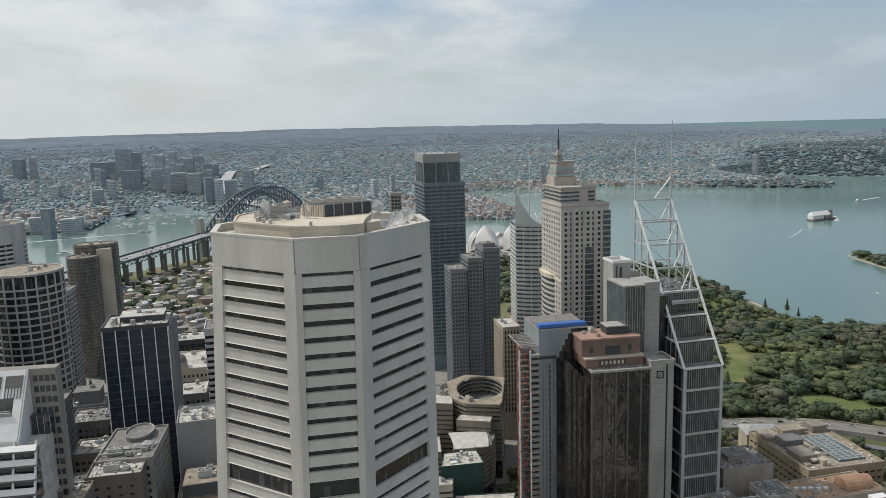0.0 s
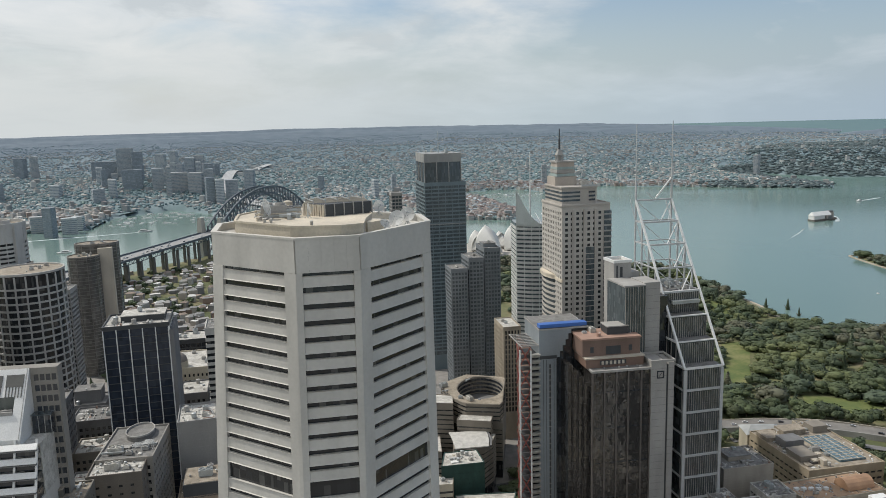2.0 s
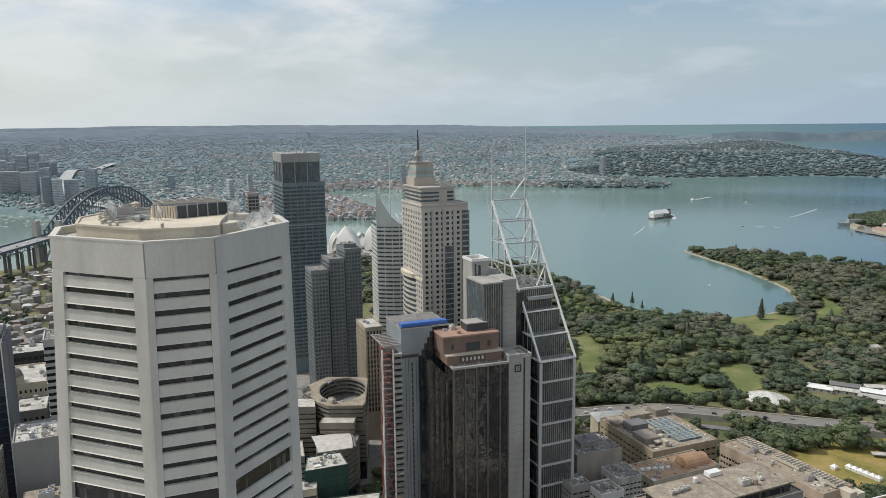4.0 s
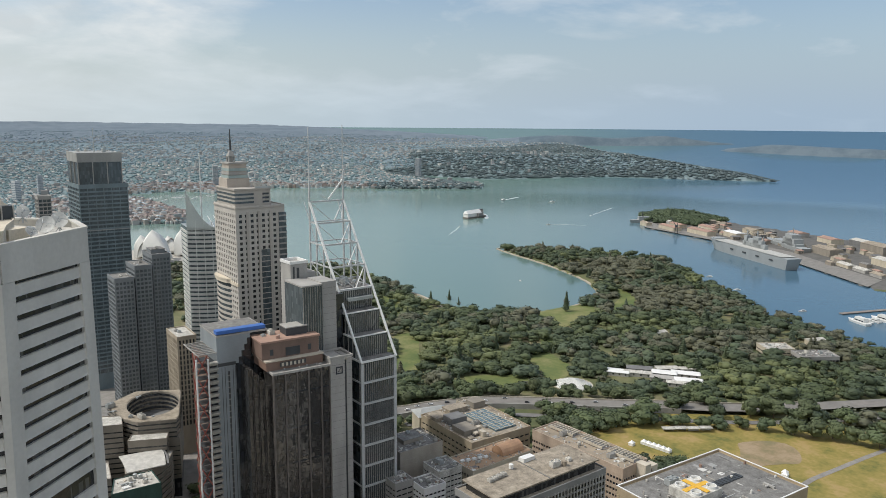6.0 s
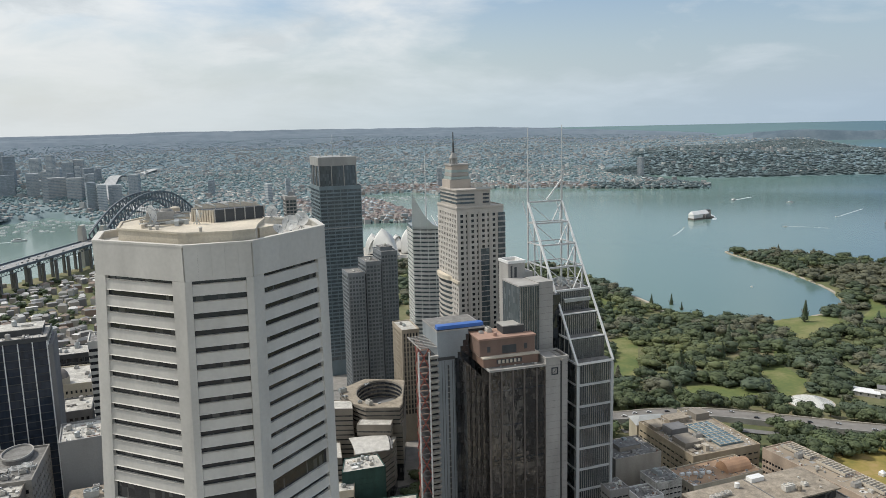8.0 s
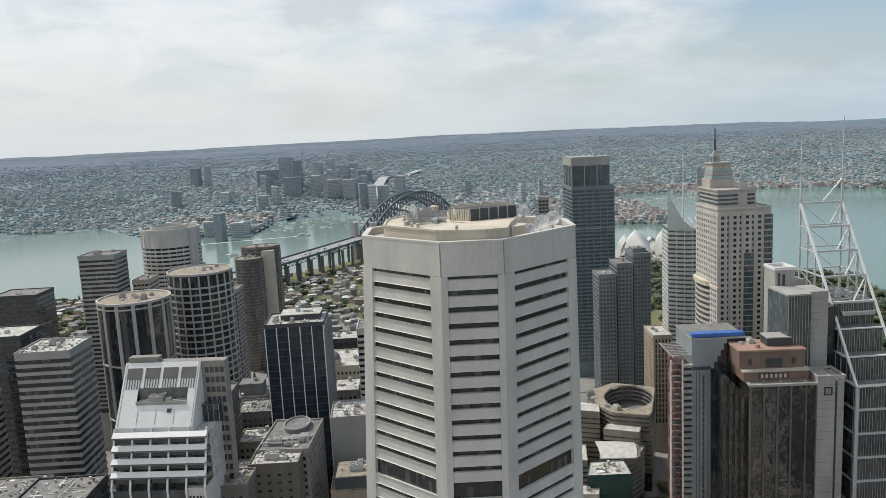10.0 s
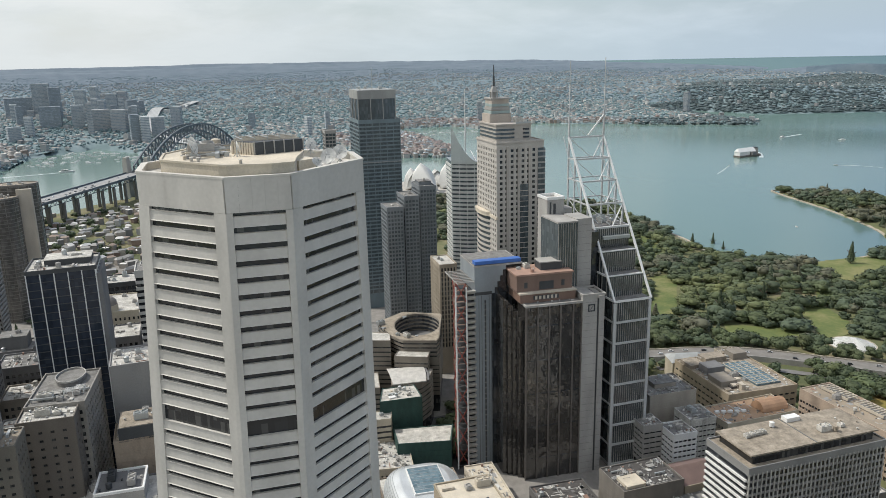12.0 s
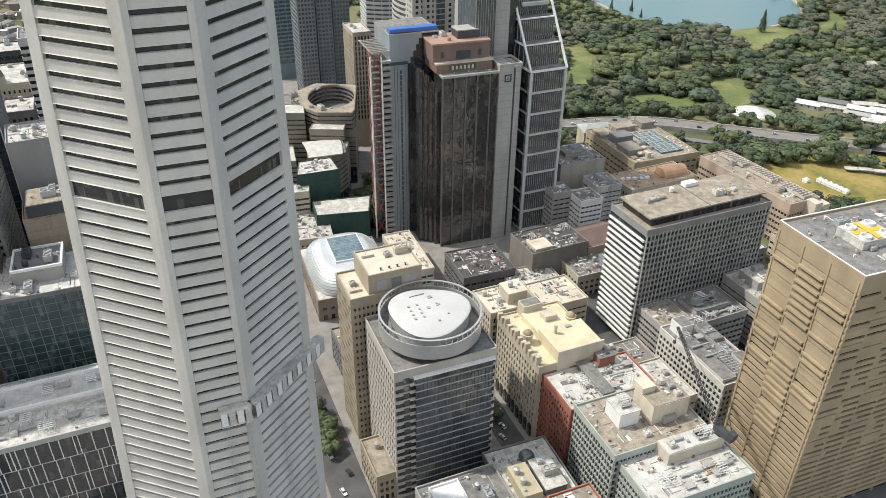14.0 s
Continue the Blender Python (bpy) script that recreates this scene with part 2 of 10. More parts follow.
TEALP = surf("pale_green_tile", (0.37, 0.40, 0.36), 0.5, var=0.1, each=0.04)
WOODP = surf("timber_deck", (0.34, 0.25, 0.16), 0.8, var=0.2, size=2)
FOAM = surf("foam", (0.50, 0.56, 0.57), 0.6, var=0.15, size=12)
GLASS = glazing("window_glass", (0.016, 0.018, 0.020), (0.10, 0.10, 0.095), share=0.2, ior=1.58)
GLASSD = glazing("black_glass", (0.020, 0.024, 0.029), (0.07, 0.075, 0.08), share=0.2, rough=0.06, ior=1.8)
GLASSB = glazing("bronze_glass", (0.027, 0.026, 0.025), (0.08, 0.075, 0.068), share=0.14, rough=0.05, wavy=0.28, ior=1.9)
GLASSR = glazing("blue_grey_glass", (0.042, 0.050, 0.054), (0.10, 0.112, 0.118), cell=(2.0, 2.0, 3.9), share=0.2, rough=0.07, wavy=0.1, ior=1.8)
FRAME = surf("pale_grey_frame", (0.50, 0.51, 0.51), 0.5, 0.1, var=0.06, bump=0)
GLASSG = glazing("grey_glass", (0.052, 0.066, 0.072), (0.12, 0.14, 0.148), share=0.2, rough=0.1, ior=1.7)
GLASST = glazing("teal_glass", (0.030, 0.048, 0.052), (0.11, 0.14, 0.14), cell=(1.4, 1.4, 3.8), rough=0.08, wavy=0.16, ior=1.75)
SKYL = glazing("blue_skylight", (0.085, 0.13, 0.15), (0.17, 0.22, 0.24), cell=(2.0, 3.0, 50), share=0.6, rough=0.15)
SILVER = surf("silver_roof", (0.66, 0.68, 0.68), 0.35, 0.5, var=0.08, bump=0)
LEAF = leaves("foliage", (0.079, 0.105, 0.046), 0.2)
LEAFD = leaves("dark_foliage", (0.059, 0.083, 0.042), 0.2)
LEAFL = leaves("light_foliage", (0.083, 0.105, 0.048), 0.2)
# far crowns: haze laid into the leaf colour as a blue-grey tint
LEAFF = leaves("hazed_distant_foliage", (0.151, 0.220, 0.236), 0.2)
LEAFH = leaves("hazed_outer_foliage", (0.182, 0.250, 0.282), 0.15)
BARE_SOIL = patches("bare_soil", [(0.35, (0.20, 0.17, 0.09)), (0.5, (0.27, 0.205, 0.12)), (0.65, (0.33, 0.25, 0.16))], 18, 3)
GRASS = patches("green_grass", [(0.35, (0.085, 0.12, 0.036)), (0.5, (0.125, 0.15, 0.045)), (0.65, (0.20, 0.195, 0.08))])
DRY = patches("dry_grass", [(0.34, (0.127, 0.130, 0.032)), (0.45, (0.215, 0.182, 0.045)), (0.55, (0.270, 0.212, 0.059)), (0.66, (0.341, 0.245, 0.099))], 30, 4)
QUAY = surf("quay_ground", (0.115, 0.112, 0.105), 0.9, var=0.2, size=14)
SOIL = patches("wooded_ground", [(0.35, (0.085, 0.10, 0.042)), (0.5, (0.13, 0.135, 0.06)), (0.66, (0.20, 0.175, 0.10))], 60, 7)
# haze is mixed into these four land colours, bluer and flatter farther off
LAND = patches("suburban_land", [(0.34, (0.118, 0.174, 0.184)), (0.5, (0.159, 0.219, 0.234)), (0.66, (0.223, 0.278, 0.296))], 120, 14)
LANDM = patches("hazed_outer_land", [(0.34, (0.123, 0.178, 0.207)), (0.5, (0.148, 0.204, 0.234)), (0.66, (0.188, 0.240, 0.271))], 220, 30)
RANGE = patches("hazed_far_forest", [(0.40, (0.125, 0.165, 0.205)), (0.5, (0.138, 0.178, 0.218)), (0.60, (0.150, 0.190, 0.228))], 60, 9)
HEADM = patches("hazed_headland_scrub", [(0.36, (0.080, 0.118, 0.150)), (0.5, (0.098, 0.138, 0.172)), (0.64, (0.125, 0.165, 0.198))], 90, 12)
# walls and roofs across the harbour, contrast cut and blued to carry haze
FARW = many("hazed_far_walls", [(0, (0.376, 0.390, 0.389)), (0.3, (0.287, 0.303, 0.306)), (0.5, (0.464, 0.476, 0.466)), (0.68, (0.276, 0.276, 0.274)), (0.9, (0.641, 0.648, 0.621))])
FARR = many("hazed_far_roofs", [(0, (0.320, 0.298, 0.280)), (0.28, (0.253, 0.270, 0.280)), (0.5, (0.376, 0.342, 0.312)), (0.66, (0.464, 0.476, 0.466)), (0.76, (0.287, 0.276, 0.263)), (0.92, (0.621, 0.614, 0.567))])
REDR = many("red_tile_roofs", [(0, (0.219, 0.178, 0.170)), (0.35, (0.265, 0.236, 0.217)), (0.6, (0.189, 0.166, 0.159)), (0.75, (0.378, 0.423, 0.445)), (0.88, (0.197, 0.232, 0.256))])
WALLS = many("house_walls", [(0, (0.44, 0.43, 0.41)), (0.3, (0.31, 0.29, 0.27)), (0.5, (0.54, 0.53, 0.51)), (0.72, (0.27, 0.22, 0.19)), (0.86, (0.38, 0.37, 0.36))])
FLATS = many("city_walls", [(0, (0.30, 0.27, 0.24)), (0.25, (0.19, 0.185, 0.18)), (0.45, (0.36, 0.33, 0.29)), (0.65, (0.23, 0.17, 0.14)), (0.82, (0.42, 0.41, 0.39))])
TOPS = many("city_roofs", [(0, (0.36, 0.35, 0.33)), (0.25, (0.22, 0.22, 0.215)), (0.5, (0.66, 0.65, 0.62)), (0.68, (0.29, 0.23, 0.19)), (0.84, (0.30, 0.30, 0.30))])


def sea():
    m, n, l, p = mat("harbour_water")
    geo = n.new("ShaderNodeNewGeometry")
    a, b, c = (n.new("ShaderNodeTexNoise") for _ in range(3))
    for k, s in ((a, 1 / 420), (b, 1 / 16), (c, 1 / 3.2)):
        k.inputs["Scale"].default_value, k.inputs["Detail"].default_value = s, 5
        l.new(geo.outputs["Position"], k.inputs["Vector"])
    sx = n.new("ShaderNodeSeparateXYZ")
    l.new(geo.outputs["Position"], sx.inputs[0])
    east = n.new("ShaderNodeMapRange")
    east.inputs["From Min"].default_value, east.inputs["From Max"].default_value = 0.8, 2.3
    lean = n.new("ShaderNodeMath")
    lean.operation = "DIVIDE"
    north = n.new("ShaderNodeMath")
    north.operation = "MAXIMUM"
    north.inputs[1].default_value = 80
    l.new(sx.outputs[1], north.inputs[0])
    l.new(sx.outputs[0], lean.inputs[0])
    l.new(north.outputs[0], lean.inputs[1])
    l.new(lean.outputs[0], east.inputs[0])
    add = n.new("ShaderNodeMath")
    add.operation = "MULTIPLY_ADD"
    add.inputs[1].default_value = 0.12
    l.new(a.outputs["Fac"], add.inputs[0])
    l.new(east.outputs[0], add.inputs[2])
    # green shallow harbour, bluer towards the heads
    r = ramp(n, [(0.1, (0.150, 0.226, 0.200)), (0.36, (0.120, 0.194, 0.188)), (0.62, (0.078, 0.146, 0.190)), (1.0, (0.062, 0.130, 0.190))])
    l.new(add.outputs[0], r.inputs[0])
    l.new(r.outputs[0], p.inputs["Base Color"])
    p.inputs["Roughness"].default_value, p.inputs["IOR"].default_value = 0.15, 1.33
    bp, bq = n.new("ShaderNodeBump"), n.new("ShaderNodeBump")
    bp.inputs["Strength"].default_value, bp.inputs["Distance"].default_value = 0.09, 1.2
    bq.inputs["Strength"].default_value, bq.inputs["Distance"].default_value = 0.11, 0.4
    l.new(b.outputs["Fac"], bp.inputs["Height"])
    l.new(c.outputs["Fac"], bq.inputs["Height"])
    l.new(bp.outputs[0], bq.inputs["Normal"])
    l.new(bq.outputs[0], p.inputs["Normal"])
    return m


WATER = sea()

# ---- building helpers ----
def mesh_of(name, bm, *mats):
    me = bpy.data.meshes.new(name)
    bm.to_mesh(me)
    bm.free()
    for m in mats:
        me.materials.append(m)
    return me


def part(name, data, parent, at=(0, 0, 0), rot=0.0, label="", turn=None):
    ob = new(name, data)
    ob.parent = parent
    ob.matrix_basis = turn if turn is not None else pose(*at, 0, 0, rot)
    if label:
        tagged(ob, label)
    return ob


def thing(name, label, category, x, y, z, rot=0.0, group=""):
    ob = new(name)
    ob.matrix_basis = pose(x, y, z, 0, 0, rot)
    return tagged(ob, label, category, group, "thing")


def nest(top, host, *names):
    """Moves pieces of a thing under the part that carries them."""
    kids = list(top.children)
    base = next(c for c in kids if c.name.split(".")[0] == host)
    for c in kids:
        if c.name.split(".")[0] in names:
            c.parent = base


def add_box(bm, x0, x1, y0, y1, z0, z1, mi=0):
    v = [bm.verts.new(p) for p in ((x0, y0, z0), (x1, y0, z0), (x1, y1, z0), (x0, y1, z0), (x0, y0, z1), (x1, y0, z1), (x1, y1, z1), (x0, y1, z1))]
    for f in ((3, 2, 1, 0), (4, 5, 6, 7), (0, 1, 5, 4), (1, 2, 6, 5), (2, 3, 7, 6), (3, 0, 4, 7)):
        bm.faces.new([v[k] for k in f]).material_index = mi


def add_beam(bm, a, b, w, h=None):
    """A square bar from a to b."""
    a, b = Vector(a), Vector(b)
    h = h or w
    d = (b - a).normalized()
    s = d.cross((0, 0, 1))
    s = s.normalized() if s.length > 1e-4 else Vector((1, 0, 0))
    u = s.cross(d)
    v = [bm.verts.new(p + s * (i * w / 2) + u * (j * h / 2)) for p in (a, b) for i, j in ((-1, -1), (1, -1), (1, 1), (-1, 1))]
    for f in ((0, 1, 2, 3), (7, 6, 5, 4), (0, 4, 5, 1), (1, 5, 6, 2), (2, 6, 7, 3), (3, 7, 4, 0)):
        bm.faces.new([v[k] for k in f])


def add_prism(bm, ring, z0, z1, ring1=None, mi=0):
    """An upright prism over a counter-clockwise outline; ring1: another outline at the top."""
    lo = [bm.verts.new((*p, z0)) for p in ring]
    hi = [bm.verts.new((*p, z1)) for p in (ring1 or ring)]
    n = len(ring)
    for k in range(n):
        bm.faces.new((lo[k], lo[(k + 1) % n], hi[(k + 1) % n], hi[k])).material_index = mi
    bm.faces.new(hi).material_index = mi
    bm.faces.new(lo[::-1]).material_index = mi


def add_wall(bm, outer, inner, z0, z1):
    """A closed wall between two outlines with the same number of corners."""
    n = len(outer)
    q = [[bm.verts.new((*p, z)) for p in r] for r in (outer, inner) for z in (z0, z1)]
    for k in range(n):
        j = (k + 1) % n
        bm.faces.new((q[0][k], q[0][j], q[1][j], q[1][k]))
        bm.faces.new((q[2][j], q[2][k], q[3][k], q[3][j]))
        bm.faces.new((q[1][k], q[1][j], q[3][j], q[3][k]))
        bm.faces.new((q[0][j], q[0][k], q[2][k], q[2][j]))


def circle(r, n, cx=0.0, cy=0.0, ry=None, a0=0.0):
    return [(cx + r * math.cos(a0 + 2 * math.pi * k / n), cy + (ry or r) * math.sin(a0 + 2 * math.pi * k / n)) for k in range(n)]


CACHE = {}


def box_mesh(w, d, h, m, name="block"):
    """A box that stands on its origin, shared by all pieces of its size and material."""
    key = (round(w, 2), round(d, 2), round(h, 2), m.name)
    if key not in CACHE:
        bm = bmesh.new()
        add_box(bm, -w / 2, w / 2, -d / 2, d / 2, 0, h)
        CACHE[key] = mesh_of(name, bm, m)
    return CACHE[key]


def unit_mesh(kind, m):
    key = (kind, m.name)
    if key in CACHE:
        return CACHE[key]
    bm = bmesh.new()
    if kind == "fan":
        add_box(bm, -1.3, 1.3, -1.3, 1.3, 0.25, 1.7)
        for x in (-1.1, 1.1):
            for y in (-1.1, 1.1):
                add_box(bm, x - 0.12, x + 0.12, y - 0.12, y + 0.12, 0, 0.25)
        add_wall(bm, circle(1.05, 14), circle(0.9, 14), 1.7, 2.05)
    elif kind == "duct":
        add_box(bm, -2.6, 2.6, -0.5, 0.5, 0.3, 1.1)
        add_box(bm, 2.0, 2.6, -0.5, 0.5, 0, 0.3)
        add_box(bm, -2.6, -2.0, -0.5, 0.5, 0, 0.3)
        add_box(bm, -0.4, 0.4, 0.5, 2.4, 0.4, 1.0)
    elif kind == "tank":
        add_prism(bm, circle(1.2, 16), 0.4, 2.6)
        add_prism(bm, circle(1.2, 16), 2.6, 3.0, circle(0.3, 16))
        for a in range(4):
            x, y = math.cos(a * 1.57) * 0.9, math.sin(a * 1.57) * 0.9
            add_box(bm, x - 0.1, x + 0.1, y - 0.1, y + 0.1, 0, 0.4)
    elif kind == "hatch":
        add_box(bm, -0.9, 0.9, -0.7, 0.7, 0, 0.5)
        add_prism(bm, [(-1, -0.8), (1, -0.8), (1, 0.8), (-1, 0.8)], 0.5, 0.75, [(-0.7, -0.1), (0.7, -0.1), (0.7, 0.1), (-0.7, 0.1)])
    elif kind == "vent":
        add_prism(bm, circle(0.35, 10), 0, 0.9)
        add_prism(bm, circle(0.6, 10), 0.9, 1.05, circle(0.25, 10))
    elif kind == "cooler":
        add_box(bm, -3.0, 3.0, -1.6, 1.6, 0.4, 3.0)
        add_box(bm, -2.6, 2.6, -1.4, 1.4, 0, 0.4)
        for x in (-1.5, 1.5):
            add_wall(bm, circle(1.25, 14, x), circle(1.1, 14, x), 3.0, 3.5)
    CACHE[key] = mesh_of(kind, bm, m)
    return CACHE[key]


UNIT_NAMES = {"fan": "condenser", "duct": "duct", "tank": "water_tank", "hatch": "roof_hatch", "vent": "roof_vent", "cooler": "cooling_tower"}


def roof_units(parent, x0, x1, y0, y1, z, count, seed, mats=(STEEL, ROOFL, GREYC)):
    """Air conditioning, ducts, hatches and vents spread over a roof, none on another."""
    rnd = random.Random(seed)
    put = []
    tries = 0
    while len(put) < count and tries < count * 12:
        tries += 1
        kind = rnd.choice(("fan", "fan", "duct", "hatch", "vent", "vent", "tank", "cooler"))
        r = {"fan": 1.9, "duct": 2.9, "tank": 1.5, "hatch": 1.3, "vent": 0.7, "cooler": 3.6}[kind]
        if x1 - x0 < 2 * r + 0.5 or y1 - y0 < 2 * r + 0.5:
            continue
        x, y = rnd.uniform(x0 + r, x1 - r), rnd.uniform(y0 + r, y1 - r)
        if any((x - a) ** 2 + (y - b) ** 2 < (r + c) ** 2 for a, b, c in put):
            continue
        put.append((x, y, r))
        part(UNIT_NAMES[kind], unit_mesh(kind, rnd.choice(mats)), parent, (x, y, z), rnd.choice((0, 90, 180, 270)))


def roof_mess(parent, x0, x1, y0, y1, z, seed, n=9):
    """Larger rooftop works: long ducts on legs, grated platforms, open frames and low kerbs."""
    rnd = random.Random(seed)
    for k in range(n):
        kind = ("long_duct", "platform", "open_frame", "kerb")[k % 4]
        x, y = rnd.uniform(x0 + 2.5, x1 - 2.5), rnd.uniform(y0 + 2.5, y1 - 2.5)
        bm = bmesh.new()
        if kind == "long_duct":
            L = rnd.uniform(5, min(11, (x1 - x0) * 0.6))
            h = 0.5 + 0.25 * (k % 3)
            x = min(max(x, x0 + L / 2), x1 - L / 2)
            add_box(bm, x - L / 2, x + L / 2, y - 0.4, y + 0.4, z + h, z + h + 0.7)
            for q in (-0.45, 0, 0.45):
                add_box(bm, x + L * q - 0.1, x + L * q + 0.1, y - 0.35, y + 0.35, z, z + h)
            m = (STEEL, ROOFL)[k % 2]
        elif kind == "platform":
            add_box(bm, x - 2.2, x + 2.2, y - 1.6, y + 1.6, z + 0.9, z + 1.05)
            for a in (-2, 2):
                for b in (-1.4, 1.4):
                    add_box(bm, x + a - 0.08, x + a + 0.08, y + b - 0.08, y + b + 0.08, z, z + 1.9)
            add_box(bm, x - 2.05, x + 2.05, y - 1.45, y - 1.38, z + 1.8, z + 1.9)
            m = GREYC
        elif kind == "open_frame":
            for a in (-1.8, 1.8):
                for b in (-2.2, 0, 2.2):
                    add_box(bm, x + a - 0.1, x + a + 0.1, y + b - 0.1, y + b + 0.1, z, z + 2.6)
            for b in (-2.2, -1.1, 0, 1.1, 2.2):
                add_box(bm, x - 1.9, x + 1.9, y + b - 0.1, y + b + 0.1, z + 2.6, z + 2.8)
            m = (WHITEP, STEEL)[k % 2]
        else:
            add_box(bm, x - 2.4, x + 2.4, y - 0.2, y + 0.2, z, z + 0.8)
            add_box(bm, x + 2.0, x + 2.4, y + 0.2, y + 2.2, z, z + 0.8)
            m = CONC
        part(kind, mesh_of(kind, bm, m), parent)


def local(x, y, w, d, rot):
    """The middle of a plan of w by d whose south-west corner stands at x, y."""
    a = radians(rot)
    return x + math.cos(a) * w / 2 - math.sin(a) * d / 2, y + math.sin(a) * w / 2 + math.cos(a) * d / 2


SEED = [0]


CLUTTER = many("roof_clutter_metal", [(0, (0.30, 0.30, 0.29)), (0.22, (0.55, 0.54, 0.51)), (0.45, (0.16, 0.155, 0.15)), (0.62, (0.40, 0.38, 0.34)), (0.8, (0.66, 0.65, 0.62)), (0.93, (0.25, 0.16, 0.12))], 0.7)


def roof_clutter(parent, w, d, z, seed, pent=None):
    """Pipe runs, vents, cable trays, upstands and patches too small to tell apart, joined into one part."""
    rnd = random.Random(seed)
    bm = bmesh.new()
    for k in range(int(min(90, 14 + w * d / 14))):
        x, y = rnd.uniform(-w / 2 + 1.2, w / 2 - 1.2), rnd.uniform(-d / 2 + 1.2, d / 2 - 1.2)
        if rnd.random() < 0.4:
            L, t, h = rnd.uniform(1.5, min(9, w / 3, d / 3)), rnd.uniform(0.08, 0.22), rnd.uniform(0.1, 0.4)
            a, b = (L / 2, t) if rnd.random() < 0.5 else (t, L / 2)
        elif rnd.random() < 0.3:
            a, b, h = rnd.uniform(0.5, 1.8), rnd.uniform(0.5, 1.8), 0.07
        else:
            a, b, h = rnd.uniform(0.15, 0.6), rnd.uniform(0.15, 0.6), rnd.uniform(0.25, 1.5)
        x, y = max(-w / 2 + a + 0.8, min(w / 2 - a - 0.8, x)), max(-d / 2 + b + 0.8, min(d / 2 - b - 0.8, y))
        if pent and pent[0] - a - 0.4 < x < pent[1] + a + 0.4 and pent[2] - b - 0.4 < y < pent[3] + b + 0.4:
            continue
        add_box(bm, x - a, x + a, y - b, y + b, z - 0.02, z + h)
    tagged(part("roof_clutter", mesh_of("roof_clutter", bm, CLUTTER), parent), kind="stuff")


def office(name, label, x, y, w, d, z1, rot=-6.0, z0=28.0, fl=3.6, band=1.5, sp=0.0, cw=0.5, pr=0.3, wall=None, glass=None, cols=None,
           solid=2.0, roof=None, units=5, pent=None, group="", spd=None, sides=None, cpr=None):
    """A building over a rectangle: a glazed body, a band round it at each floor, columns, roof, parapet and roof plant.
    x, y: its south-west corner. pent: (x0, x1, y0, y1, height) of a plant room in its own plan."""
    wall, glass, roof = wall or GREYC, glass or GLASS, roof or ROOFG
    sides = sides or ("SW" if x > 10 else "SE")
    cx, cy = local(x, y, w, d, rot)
    top = thing(name, label, "building", cx, cy, z0, rot, group)
    h = z1 - z0
    part("glazed_body", box_mesh(w, d, h - 0.6, glass), top)
    if band:
        z = h - solid - fl + (fl - band)
        ring = box_mesh(w + 2 * pr, d + 2 * pr, band, wall, "floor_band")
        base = 46.0 if x < 10 and y > 300 else 30.0 if y > 330 and h > 60 else 0.0
        while z > base:
            part("floor_band", ring, top, (0, 0, z))
            z -= fl
        if base and z > 0:
            part("plinth", box_mesh(w + 2 * pr, d + 2 * pr, z, wall), top)
    part("cornice", box_mesh(w + 2 * pr + 0.1, d + 2 * pr + 0.1, solid - 0.5, wall), top, (0, 0, h - solid))
    part("roof", box_mesh(w - 0.6, d - 0.6, 0.3, roof), top, (0, 0, h - 0.6))
    bm = bmesh.new()
    a, b = w / 2 + pr + 0.1, d / 2 + pr + 0.1
    add_wall(bm, [(-a, -b), (a, -b), (a, b), (-a, b)], [(-a + 0.5, -b + 0.5), (a - 0.5, -b + 0.5), (a - 0.5, b - 0.5), (-a + 0.5, b - 0.5)], h - 0.55, h + 0.5)
    part("parapet", mesh_of("parapet", bm, wall), top)
    if sp:
        cpr = pr + 0.06 if cpr is None else cpr
        hc = h - solid
        m = cols or wall
        ms = box_mesh(cw, cpr + 0.2, hc, m, "column")
        md = box_mesh(cpr + 0.2, cw, hc, m, "column")
        n = max(1, round(w / sp))
        for k in range(n + 1):
            u = -w / 2 + cw / 2 + (w - cw) * k / n
            if "S" in sides:
                part("column", ms, top, (u, -d / 2 - cpr / 2 + 0.1, 0))
            if "N" in sides:
                part("column", ms, top, (u, d / 2 + cpr / 2 - 0.1, 0))
        n = max(1, round(d / (spd or sp)))
        for k in range(n + 1):
            u = -d / 2 + cw / 2 + (d - cw) * k / n
            if "W" in sides:
                part("column", md, top, (-w / 2 - cpr / 2 + 0.1, u, 0))
            if "E" in sides:
                part("column", md, top, (w / 2 + cpr / 2 - 0.1, u, 0))
    SEED[0] += 1
    if pent:
        p0, p1, q0, q1, ph = pent
        part("plant_room", box_mesh(p1 - p0, q1 - q0, ph, wall), top, ((p0 + p1) / 2, (q0 + q1) / 2, h - 0.3))
        part("plant_room_roof", box_mesh(p1 - p0 + 0.5, q1 - q0 + 0.5, 0.3, roof), top, ((p0 + p1) / 2, (q0 + q1) / 2, h - 0.3 + ph))
        roof_units(top, p0 + 0.3, p1 - 0.3, q0 + 0.3, q1 - 0.3, h + ph, max(2, units // 2), SEED[0] * 7 + 1)
        if p0 + w / 2 > 4:
            roof_units(top, -w / 2 + 1, p0 - 0.3, -d / 2 + 1, d / 2 - 1, h - 0.3, units // 2, SEED[0] * 7 + 2)
        if w / 2 - p1 > 4:
            roof_units(top, p1 + 0.3, w / 2 - 1, -d / 2 + 1, d / 2 - 1, h - 0.3, units // 2, SEED[0] * 7 + 3)
        if q0 + d / 2 > 4:
            roof_units(top, p0, p1, -d / 2 + 1, q0 - 0.3, h - 0.3, units // 2, SEED[0] * 7 + 4)
    else:
        roof_units(top, -w / 2 + 1, w / 2 - 1, -d / 2 + 1, d / 2 - 1, h - 0.3, units, SEED[0] * 7)
